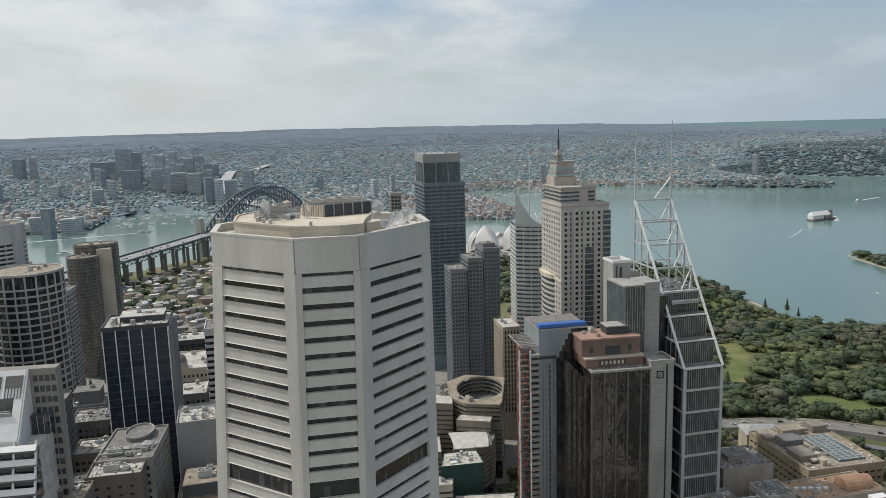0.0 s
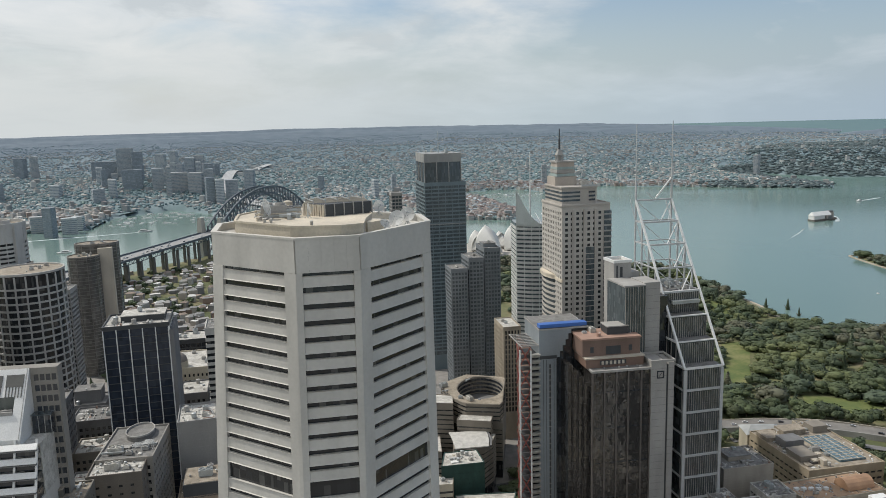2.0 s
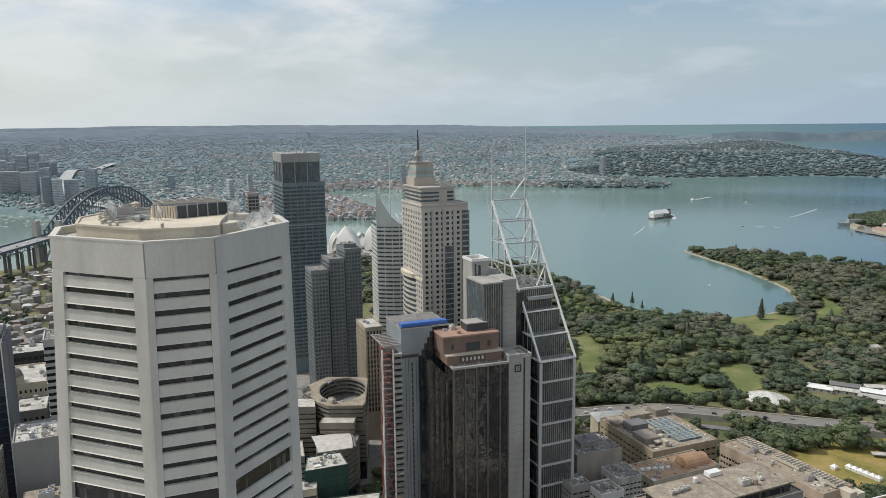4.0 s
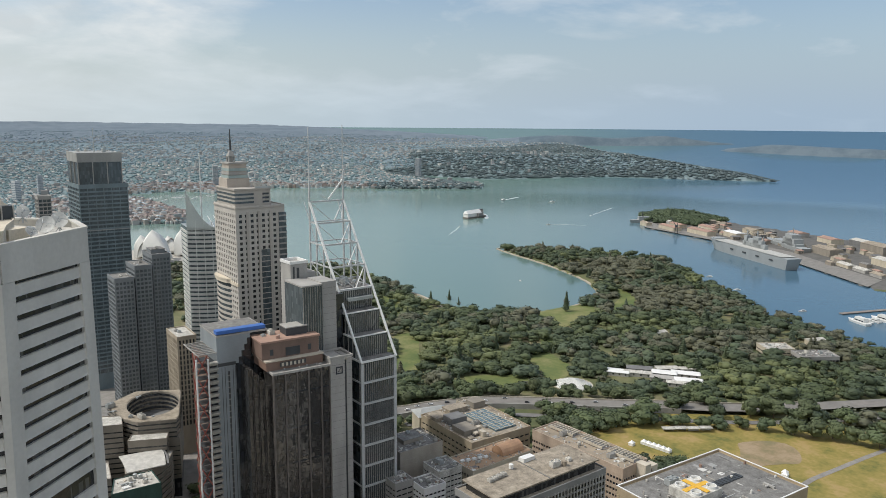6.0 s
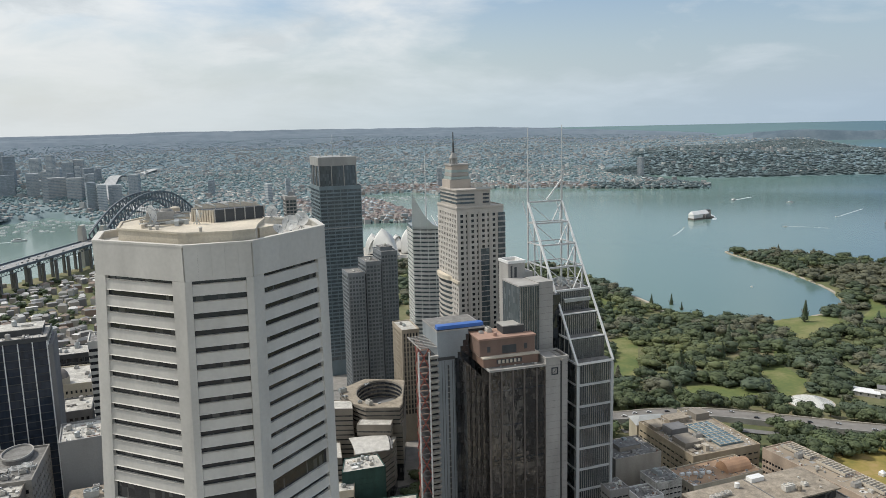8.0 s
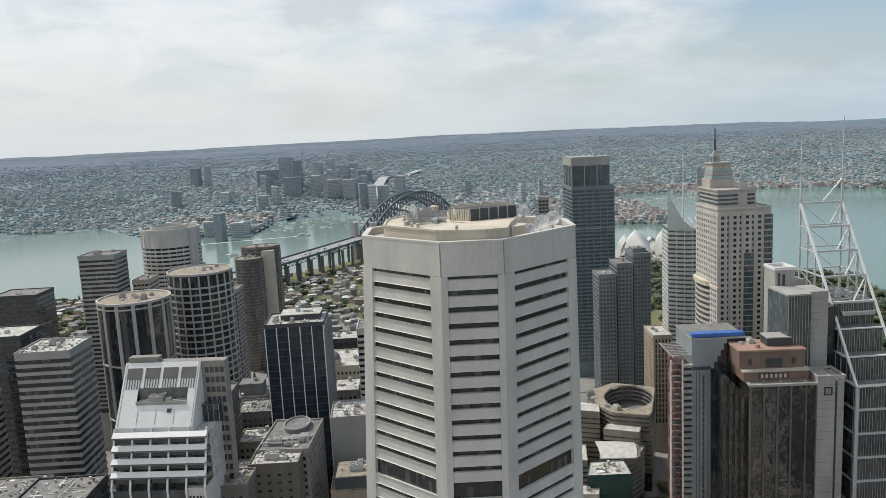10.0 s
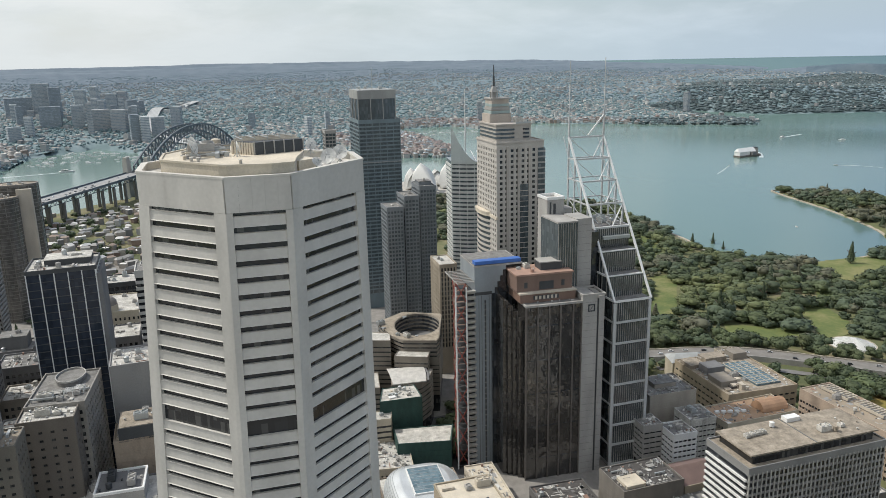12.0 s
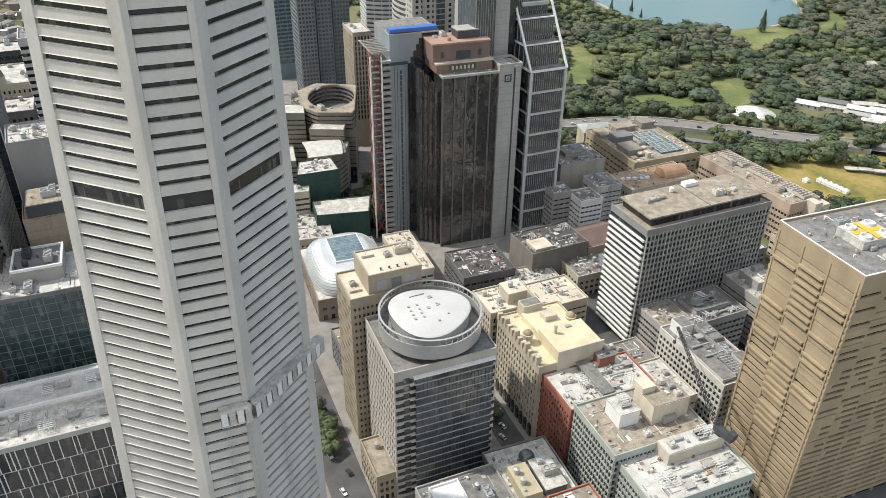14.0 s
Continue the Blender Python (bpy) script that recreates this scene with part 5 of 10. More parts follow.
add_wall(bm, [(-1.4, -0.4), (13.6, -0.4), (13.6, 16.4), (-1.4, 16.4)], [(-0.5, 0.5), (12.7, 0.5), (12.7, 15.5), (-0.5, 15.5)], 117, 118.3)
part("shaft_coping", mesh_of("shaft_coping", bm, GREYC), t)
EMB = surf("emblem_paint", (0.02, 0.025, 0.035), 0.5, bump=0)
bm = bmesh.new()
add_box(bm, 2.4, 6.8, -0.2, -0.05, 107.2, 107.9)
add_box(bm, 2.4, 6.8, -0.2, -0.05, 111.1, 111.8)
add_box(bm, 2.4, 3.1, -0.2, -0.05, 107.9, 111.1)
add_box(bm, 6.1, 6.8, -0.2, -0.05, 107.9, 111.1)
add_beam(bm, (3.8, -0.12, 108.5), (5.4, -0.12, 110.6), 0.5, 0.16)
part("emblem", mesh_of("emblem", bm, EMB), t, label="dark square emblem with a slanted bar")

# grey tower with a blue roof screen and a red braced edge
t = thing("braced_tower", "grey metal tower with blue roof screen and balconies", "office tower", 181, 402, 28, -8)
slab(t, "body", GLASSD, 1.4, 38, 0, 32, 0, 118)
slab(t, "core_wall", surf("grey_cladding", (0.26, 0.29, 0.31), 0.5, 0.1), 6, 26, -1.2, 30, 0, 134, "blue-grey metal clad core")
slab(t, "core_slot", DARKM, 12.2, 13.2, -1.35, -1.2, 0, 112)
slab(t, "core_recess", GLASSD, 17, 26.1, -1.5, 2, 0, 116)
for k in range(4):
    slab(t, "recess_step", GLASSD, 18.8 + k * 1.8, 26.1, -1.5, 2, 116 + k * 3.6, 119.6 + k * 3.6)
slab(t, "core_shadow_gap", DARKM, 6.2, 17, -1.4, -1.1, 115.4, 117.4)
for u in (8.6, 10.4, 15.2, 16.6):
    slab(t, "core_rib", DARKM, u - 0.12, u + 0.12, -1.36, -1.2, 0, 115)
for k in range(30):
    slab(t, "slot_bar", GREYC, 11.9, 13.5, -1.45, -1.3, 2 + k * 3.7, 2.4 + k * 3.7)
slab(t, "core_roof", ROOFG, 6.2, 36, 0, 29, 134, 134.3)
slab(t, "blue_screen", BLUEP, 6.6, 36, -0.4, 5, 134.3, 136.4, "bright blue roof screen")
slab(t, "screen_coping", GREYC, 5.6, 37, -1.6, 30.4, 133.2, 134)
slab(t, "stair_block", DARKM, 27, 37, 1, 26, 118, 132.2)
for k in range(31):
    z = 3 + k * 3.8
    bm = bmesh.new()
    add_prism(bm, [(1.6, -1.8), (6.0, -1.8), (6.0, 0.2), (1.6, 0.2)], z, z + 2.0, [(0.8, -3.2), (6.3, -3.2), (6.3, 0.2), (0.8, 0.2)])
    part("balcony", mesh_of("balcony", bm, ROOFL), t)
for x, y in ((-6.0, -1.2), (0.1, -3.4)):
    slab(t, "edge_column", WHITEP, x - 0.4, x + 0.4, y - 0.4, y + 0.4, 0, 122)
for k in range(9):
    z = 4 + k * 13.6
    for a, b in (((-5.8, -1.3), (-0.1, -3.4)), ((-6.0, -1.2), (-6.0, 6.0))):
        bm = bmesh.new()
        add_beam(bm, (*a, z), (*b, z + 11.5), 0.5)
        add_beam(bm, (*b, z), (*a, z + 11.5), 0.5)
        part("red_brace", mesh_of("red_brace", bm, REDST), t, label="red painted steel brace")
for k in range(33):
    slab(t, "edge_landing", DARKM, -5.0, 1.6, -1.0, 6, 2 + k * 3.7, 2.35 + k * 3.7)
slab(t, "edge_wall", BROWN, 1.0, 1.7, -1.0, 30, 0, 122)
for k in range(9):
    slab(t, "roof_slat", GREYC, -4.9, 6, -1 + k * 3.2, -0.4 + k * 3.2, 124, 124.5)
slab(t, "roof_rail", GREYC, -5.0, -4.5, -2, 28, 123.4, 124)
slab(t, "roof_rail", GREYC, 5.4, 5.9, -1, 28, 123.4, 124)

# low podiums at their feet
office("podium_building", "low dark podium with roof vents", 188, 310, 32, 30, 45, rot=-8, fl=4, band=2.4, sp=4, wall=surf("podium_stone", (0.13, 0.125, 0.12)), roof=TARR, units=5)
t = office("low_building", "blank walled grey building with a railed roof", 231, 304, 38, 26, 52, rot=-4, fl=4.2, band=4.15, wall=surf("dull_render", (0.19, 0.175, 0.155), size=5), roof=TARR, units=2)
slab(t, "cream_deck", CREAM, -16, -4, -11, 0, 23.7, 25.4)
roof_mess(t, -18, 18, -12, 12, 23.7, 521, 7)
t = office("low_building", "blank walled tan building with a dark red roof", 271, 302, 26, 24, 46, rot=-4, fl=4.2, band=4.15, wall=TANW, roof=TARR, units=0)
bm = bmesh.new()
add_prism(bm, [(-13.4, -12.4), (13.4, -12.4), (13.4, 12.4), (-13.4, 12.4)], 18.2, 24, [(-13.4, -0.3), (13.4, -0.3), (13.4, 0.3), (-13.4, 0.3)])
part("pitched_roof", mesh_of("pitched_roof", bm, surf("maroon_roof", (0.17, 0.115, 0.10))), t, label="dark red pitched roof")

# ---- blocks between the tall towers ----
def poly_block(name, label, pts, z0, z1, fl, band, wall, roof, glass=None, low=None, grow=1.012):
    """A building over any outline: glazed body, a band at each floor, a roof behind a parapet."""
    cx, cy = sum(p[0] for p in pts) / len(pts), sum(p[1] for p in pts) / len(pts)
    loc = [(x - cx, y - cy) for x, y in pts]
    big = [(x * grow, y * grow) for x, y in loc]
    top = thing(name, label, "building", cx, cy, z0)
    bm = bmesh.new()
    add_prism(bm, loc, 0, z1 - z0 - 0.5)
    part("glazed_body", mesh_of("glazed_body", bm, glass or GLASS), top)
    bm = bmesh.new()
    add_prism(bm, big, 0, band)
    ring = mesh_of("floor_band", bm, wall)
    z = z1 - z0 - 2.2 - fl + (fl - band)
    while z > (low or 0):
        part("floor_band", ring, top, (0, 0, z))
        z -= fl
    bm = bmesh.new()
    add_wall(bm, big, [(x * 0.97, y * 0.97) for x, y in loc], z1 - z0 - 2.2, z1 - z0 + 0.3)
    part("parapet", mesh_of("parapet", bm, wall), top)
    bm = bmesh.new()
    add_prism(bm, [(x * 0.975, y * 0.975) for x, y in loc], z1 - z0 - 0.5, z1 - z0 - 0.2)
    part("roof", mesh_of("roof", bm, roof), top)
    return top, loc


FAWN = surf("fawn_stone", (0.255, 0.228, 0.19), each=0.04)


def court_hotel():
    """A hotel whose roof runs as a horseshoe round a deep oval court."""
    top, loc = poly_block("hotel_building", "brown stone hotel with a horseshoe roof court", [(168, 508), (172, 495), (196, 483), (221, 537), (194, 555), (168, 541)], 24, 70, 3.4, 2.7, FAWN, DARKC, low=14)
    c = Vector((8, 3))
    outer, inner = [], []
    for k in range(48):
        a = 2 * math.pi * k / 48
        d = Vector((math.cos(a), math.sin(a)))
        best = 1e9
        for p, q in zip(loc, loc[1:] + loc[:1]):
            p, q = Vector(p) * 1.01 - c, Vector(q) * 1.01 - c
            e = q - p
            det = d.x * -e.y + d.y * e.x
            if abs(det) > 1e-6:
                s, u = (p.x * -e.y + p.y * e.x) / det, (d.x * p.y - d.y * p.x) / det
                if s > 0 and -1e-6 <= u <= 1 + 1e-6:
                    best = min(best, s)
        outer.append(tuple(c + d * best))
        r = 1 / math.sqrt((math.cos(a - 1.15) / 25) ** 2 + (math.sin(a - 1.15) / 17.5) ** 2)
        inner.append(tuple(c + d * min(r, best - 1.2)))
    bm = bmesh.new()
    add_wall(bm, outer, inner, 46.2, 60)
    part("horseshoe_wing", mesh_of("horseshoe_wing", bm, FAWN), top, label="upper storeys round an open oval court")
    for k in range(4):
        bm = bmesh.new()
        add_wall(bm, [(x * 1.008, y * 1.008) for x, y in outer], [(x * 0.99, y * 0.99) for x, y in outer], 47.5 + k * 3.2, 48.4 + k * 3.2)
        part("window_band", mesh_of("window_band", bm, GLASS), top)
        bm = bmesh.new()
        add_wall(bm, [(c.x + (x - c.x) * 1.01, c.y + (y - c.y) * 1.01) for x, y in inner], [(c.x + (x - c.x) * 0.985, c.y + (y - c.y) * 0.985) for x, y in inner], 47.3 + k * 3.2, 48.9 + k * 3.2)
        part("court_window_band", mesh_of("court_window_band", bm, GLASSD), top)
    bm = bmesh.new()
    add_wall(bm, [(x * 0.985, y * 0.985) for x, y in outer], [(c.x + (x - c.x) * 1.04, c.y + (y - c.y) * 1.04) for x, y in inner], 60, 60.25)
    part("horseshoe_roof", mesh_of("horseshoe_roof", bm, ROOFB), top)
    for x, y, kd in ((-18, 14, "cooler"), (-20, 4, "duct"), (-14, -14, "fan"), (-9, -20, "cooler"), (-2, -22, "hatch"), (4, 20, "duct")):
        part(UNIT_NAMES[kd], unit_mesh(kd, (STEEL, ROOFL)[x % 2]), top, (x, y, 60.25), x * 9)
    nest(top, "horseshoe_wing", "window_band", "court_window_band", "horseshoe_roof")
    return top


court_hotel()
poly_block("hotel_building", "fawn stone hotel front wing with a flat roof", [(163, 487), (184, 475), (189, 484), (169, 496)], 24, 76, 3.4, 2.3, FAWN, ROOFL, low=20)
office("office_block", "fawn stone office block with vertical piers", 224, 546, 14, 30, 122, rot=-8, z0=24, fl=4, band=0.8, sp=2.6, cw=1.2, pr=0.3, wall=surf("buff_stone", (0.36, 0.31, 0.24)), roof=ROOFL, units=2)
t, loc = poly_block("office_block", "stone office block with a curved white roof", [(152, 462), (163, 456), (173, 459), (182, 466), (188, 476), (168, 487), (158, 481)], 26, 66, 3.6, 2.8, FAWN, ROOFL, low=8)
bm = bmesh.new()
prev = None
for s in range(8):
    u = s / 7
    a, b = (-17 + 4 * u, -10 + 26 * u), (6 + 6 * math.sin(u * 1.5), -14 + 24 * u)
    z = 40 + 3.2 * math.sin(math.pi * (0.15 + 0.6 * u))
    row = [bm.verts.new((*a, z)), bm.verts.new((*b, z)), bm.verts.new((*b, z - 0.7)), bm.verts.new((*a, z - 0.7))]
    if prev:
        for i in range(4):
            bm.faces.new((prev[i], prev[(i + 1) % 4], row[(i + 1) % 4], row[i]))
    else:
        bm.faces.new(row[::-1])
    prev = row
bm.faces.new(prev)
bmesh.ops.recalc_face_normals(bm, faces=bm.faces)
part("curved_roof", mesh_of("curved_roof", bm, ROOFW), t, label="curved white sheet roof")
bm = bmesh.new()
for s in range(10):
    u, w_ = s / 10, (s + 1) / 10
    add_beam(bm, (7.2 + 6 * math.sin(u * 1.5), -14.5 + 24 * u, 41.5), (7.2 + 6 * math.sin(w_ * 1.5), -14.5 + 24 * w_, 41.5), 1.3)
part("roof_edge", mesh_of("roof_edge", bm, DARKC), t, label="dark curved roof edge")
nest(t, "curved_roof", "roof_edge")
poly_block("stone_building", "tan stone block beside the hotel", [(150, 505), (164, 498), (169, 514), (155, 523)], 24, 84, 3.6, 2.6, FAWN, ROOFL, low=20)
poly_block("stone_building", "brown stone block behind the site", [(128, 482), (147, 474), (154, 500), (135, 510)], 24, 60, 3.6, 2.4, FAWN, ROOFL, low=10)
poly_block("office_block", "grey block behind the hotel", [(150, 545), (172, 548), (186, 566), (156, 585)], 24, 72, 3.6, 2.4, DARKC, ROOFG, low=10)
t, loc = poly_block("building_site", "roof works behind dark green netting", [(136, 440), (164, 436), (166, 456), (144, 459)], 27, 66, 3.8, 3.7, GREENP, ROOFL)
roof_units(t, -10, 10, -7, 8, 38.8, 16, 301, (ROOFL, BEIGE, STEEL))
slab(t, "sheet_stack", WHITEP, -9, -4, -6, -3, 38.8, 39.6)
t, loc = poly_block("building_site", "low roof works behind dark green netting", [(138, 412), (170, 402), (180, 422), (142, 432)], 27, 49, 3.8, 3.7, GREENP, ROOFL)
roof_units(t, -8, 8, -5, 5, 15.8, 8, 302, (ROOFL, BEIGE, STEEL))
t, loc = poly_block("stone_building", "sandstone roofs crowded with building materials", [(130, 432), (140, 430), (144, 440), (134, 444)], 27, 58, 3.8, 2.4, SAND, ROOFL)
roof_units(t, -4, 4, -4, 4, 30.8, 3, 303)
office("stone_building", "low sandstone roofs covered in plant and ducts", 118, 400, 24, 34, 42, rot=-14, z0=27, fl=4, band=2.2, sp=3, cw=1.6, wall=SAND, roof=ROOFL, units=16)
office("low_building", "low pale roof with plant beside the street", 162, 332, 17, 46, 44, rot=-8, z0=28, fl=4, band=2.4, sp=4, wall=BEIGE, roof=CREAM, units=9)

# stone bank with a silver dome roof and skylight
t = office("stone_building", "brown stone building under a rounded silver roof", 108, 332, 46, 58, 42, rot=-9, fl=5, band=3.2, sp=4.4, cw=2.2, wall=surf("dark_sandstone", (0.25, 0.205, 0.16)), roof=ROOFL, units=0)


def dome_ring(u, grow=0.0):
    k = math.cos(u * 1.35)
    pts = []
    for q in range(48):
        th = 2 * math.pi * q / 48
        c, si = math.cos(th), math.sin(th)
        pts.append(((11 + 11.6 * k + grow) * math.copysign(abs(c) ** 0.6, c), (15 + 14 * k + grow) * math.copysign(abs(si) ** 0.6, si)))
    return pts, 14.2 + 11.5 * math.sin(u * 1.35)


bm = bmesh.new()
prev = None
for s in range(11):
    pts, z = dome_ring(s / 10)
    ringp = [bm.verts.new((*p, z)) for p in pts]
    if prev:
        for q in range(48):
            bm.faces.new((prev[q], prev[(q + 1) % 48], ringp[(q + 1) % 48], ringp[q]))
    prev = ringp
bm.faces.new(prev)
dome_me = mesh_of("silver_dome", bm, SILVER)
for p in dome_me.polygons:
    p.use_smooth = len(p.vertices) == 4
part("silver_dome", dome_me, t, label="rounded silver metal roof")
for s in range(8):
    pts, z = dome_ring(0.02 + s * 0.1, 0.12)
    bm = bmesh.new()
    add_wall(bm, pts, [(x * 0.985, y * 0.985) for x, y in pts], z - 0.12, z + 0.16)
    part("dome_rib", mesh_of("dome_rib", bm, STEEL), t)
part("skylight", box_mesh(18, 27, 0.5, SKYL), t, (1, 2, 25.6), label="blue glass skylight")
for k in range(9):
    part("glazing_bar", box_mesh(18.2, 0.14, 0.2, SILVER, "glazing_bar"), t, (1, -11.2 + k * 3.3, 26.05))
bm = bmesh.new()
add_wall(bm, [(-8.6, -12), (10.6, -12), (10.6, 16), (-8.6, 16)], [(-8, -11.4), (10, -11.4), (10, 15.4), (-8, 15.4)], 25.4, 26.4)
part("skylight_kerb", mesh_of("skylight_kerb", bm, WHITEP), t)
nest(t, "silver_dome", "dome_rib", "skylight", "glazing_bar", "skylight_kerb")

# ---- nearer blocks, west of the white tower ----
def terrace_tower():
    top = thing("terraced_tower", "white office tower with a sloping slatted roof", "office tower", -66, 310, 28, -10)
    L, R, Y0, ZB, ZT = -30.5, 6.9, -15.0, 148.0, 170.0
    rise = (ZT - ZB) / -Y0
    slope = math.degrees(math.atan(rise))
    up = lambda y: ZB + (y - Y0) * rise
    rear = surf("rear_slab_concrete", (0.25, 0.235, 0.21), size=12)
    slab(top, "rear_slab", rear, L, 10.5, 0, 5, 0, ZT, "dull grey rear slab with small windows")
    slab(top, "rear_cap", rear, L + 1, -17, 0.4, 4, ZT, ZT + 2.2)
    for k in range(15):
        for j in range(4):
            slab(top, "window", GLASSD, 2.0 + j * 2.1, 3.6 + j * 2.1, -0.06, 0.3, ZT - 5 - k * 4.2, ZT - 2.6 - k * 4.2)
    slab(top, "front_body", GLASS, L, R - 0.6, -20, 0, 0, 130)
    # roof plane with a sunk plant terrace
    h0, h1, q0, q1 = -23.5, -3.0, -9.6, -6.0
    bm = bmesh.new()
    xs, ys = (L, h0, h1, 0.7), (Y0, q0, q1, 0.0)
    grid = [[bm.verts.new((x, y, up(y))) for x in xs] for y in ys]
    for j in range(3):
        for i in range(3):
            if (i, j) != (1, 1):
                bm.faces.new((grid[j][i], grid[j][i + 1], grid[j + 1][i + 1], grid[j + 1][i]))
    foot = [bm.verts.new(p) for p in ((L, Y0, 126), (0.7, Y0, 126), (0.7, 0, 126), (L, 0, 126))]
    bm.faces.new((grid[0][0], foot[0], foot[1], grid[0][3]))
    bm.faces.new((grid[0][3], foot[1], foot[2], grid[3][3], grid[2][3], grid[1][3]))
    bm.faces.new((grid[0][0], grid[1][0], grid[2][0], grid[3][0], foot[3], foot[0]))
    part("sloping_roof", mesh_of("sloping_roof", bm, WHITEP), top, label="sloping white slatted roof")
    well = surf("well_lining", (0.15, 0.16, 0.145), var=0.2, size=3)
    slab(top, "roof_recess", well, h0, h1, q0 + 0.02, q1, up(q0) - 0.5, up(q0) - 0.1, "sunk plant terrace with machinery")
    slab(top, "recess_wall", well, h0, h1, q1 - 0.2, q1 - 0.02, up(q0) - 0.5, up(q1) - 0.1)
    slab(top, "recess_kerb", GREYC, h0, h1, q0 - 0.5, q0 + 0.1, up(q0) - 0.4, up(q0) + 0.9)
    for j, (kd, x) in enumerate((("duct", -20.5), ("cooler", -15.2), ("fan", -10.6), ("duct", -6.4))):
        part("recess_plant", unit_mesh(kd, (STEEL, GREYC)[j % 2]), top, (x, -7.9, up(q0) - 0.1), 8 * j - 12)
    bm = bmesh.new()
    add_beam(bm, (-19.5, -8.5, up(q0) + 1.2), (-11.5, -7.6, up(q0) + 3.6), 0.5)
    part("cradle_arm", mesh_of("cradle_arm", bm, STEEL), top)
    on = lambda x, y, h: Matrix.Translation((x, y, up(y) + h)) @ pose(0, 0, 0, slope)
    for j in range(4):
        x = L + 4.5 + j * 7.45
        part("louvre_panel", box_mesh(6.1, 4.6, 0.25, surf("roof_louvre", (0.13, 0.13, 0.12)) if j == 0 else bpy.data.materials["roof_louvre"], "louvre_panel"), top, turn=on(x, -2.6, 0))
        for q in range(6):
            part("slot", box_mesh(0.34, 4.4, 0.2, bpy.data.materials["roof_louvre"], "slot"), top, turn=on(x - 2.75 + q * 1.1, -5.0, 0) if q % 6 in (0, 5) or j in (0, 3) else on(x - 2.75 + q * 1.1, -4.75, 0))
    for j in range(5):
        part("slope_joint", box_mesh(0.16, 26.6, 0.12, GREYC, "slope_joint"), top, turn=on(L + 0.8 + j * 7.45, Y0 / 2, 0)) if j in (0, 4) else part("slope_joint", box_mesh(0.16, 6.0, 0.12, GREYC, "slope_joint"), top, turn=on(L + 0.8 + j * 7.45, -12.6, 0))
    part("roof_grille", box_mesh(1.8, 1.6, 0.2, DARKM), top, turn=on(-9.5, -11.3, 0))
    # stepped glazing under tilted white sunshades
    for k in range(4):
        z, y = ZB - 2.6 - k * 4.75, Y0 - 1.2 - k * 1.55
        slab(top, "glazing_strip", GLASSD, L, R - 0.3, y - 0.7, -10, z - 3.3, z - 0.5)
        part("sunshade", box_mesh(R - L + 0.4, 2.5, 0.3, WHITEP, "sunshade"), top, turn=Matrix.Translation(((L + R) / 2, y - 1.0, z + 0.35)) @ pose(0, 0, 0, 38))
        slab(top, "ledge", DARKC, L, R + 0.2, y - 2.2, y - 1.0, z - 0.9, z - 0.55)
    for j in range(6):
        x = 6.6 - j * 7.4
        bm = bmesh.new()
        add_beam(bm, (x, Y0 - 0.4, ZB), (x, -23.2, 126), 0.7)
        add_beam(bm, (x, -23.2, 126), (x, -23.2, 0), 0.7)
        part("rib", mesh_of("rib", bm, WHITEP), top)
    slab(top, "lower_body", GLASSD, L, -1.0, -22.8, -17, 0, 125.4)
    for k in range(14):
        slab(top, "floor_band", DARKC, L, -0.9, -23.0, -17, 70 + k * 3.9, 70.5 + k * 3.9)
    slab(top, "side_wall", CONC, -0.9, R, -22.6, 0, 0, 126, "white side wing with a window grid")
    slab(top, "side_roof", ROOFL, 0.8, R, -14, -0.1, 126, 145.6)
    for k in range(10):
        for j in range(5):
            slab(top, "window", GLASSD, -0.1 + j * 1.4, 0.75 + j * 1.4, -22.68, -22.5, 84 + k * 4, 86.7 + k * 4)
    slab(top, "glass_block", GLASSD, 1.0, 7.8, -4, -0.1, 145.6, 152.6)
    slab(top, "glass_block_roof", GLASSG, 0.8, 8.0, -4.2, 0, 152.6, 152.9)
    for j in range(4):
        slab(top, "block_mullion", GREYC, 0.9 + j * 2.25, 1.1 + j * 2.25, -4.15, -4.0, 145.6, 152.6)
    nest(top, "sloping_roof", "louvre_panel", "slot", "slope_joint", "roof_grille", "roof_recess", "recess_wall", "recess_kerb", "recess_plant", "cradle_arm")


terrace_tower()
t = office("black_tower", "black glass tower with white vertical ribs", -50, 397, 31, 27, 189.5, rot=-3, fl=3.9, band=0.35, sp=6.1, cw=0.45, pr=0.12, cpr=0.5, wall=DARKM, glass=glazing("blue_black_glass", (0.016, 0.023, 0.036), (0.030, 0.040, 0.056), share=0.2, rough=0.08), cols=WHITEP, solid=1.4, roof=ROOFL, units=4, pent=(-8, 13, -4, 10, 3))
slab(t, "side_strip", DARKC, 15.6, 17.6, -13.7, 13, 0, 158)
round_tower("round_tower", "round grey concrete tower with a window grid", -123, 612, 24.5, 188, fl=5.2, band=1.35, cols=22, cw=1.15, crown=10.4, wall=surf("round_concrete", (0.42, 0.41, 0.385), each=0.02), glass=GLASS)
round_tower("curved_tower", "pale tower with curved balconies and blank crown", -178, 765, 27, 206, fl=3.9, band=2.1, cols=26, cw=0.5, crown=18, wall=surf("white_render", (0.50, 0.49, 0.46)), glass=GLASS)
bm = bmesh.new()
add_prism(bm, circle(27.2, 48), 170, 185)
top_o = bpy.data.objects["curved_tower"]
CROWNW = surf("white_render_crown", (0.50, 0.49, 0.46))
part("blank_crown", mesh_of("blank_crown", bm, CROWNW), top_o)
bm = bmesh.new()
add_wall(bm, circle(17, 40, -2, 3), circle(16.3, 40, -2, 3), 185, 189)
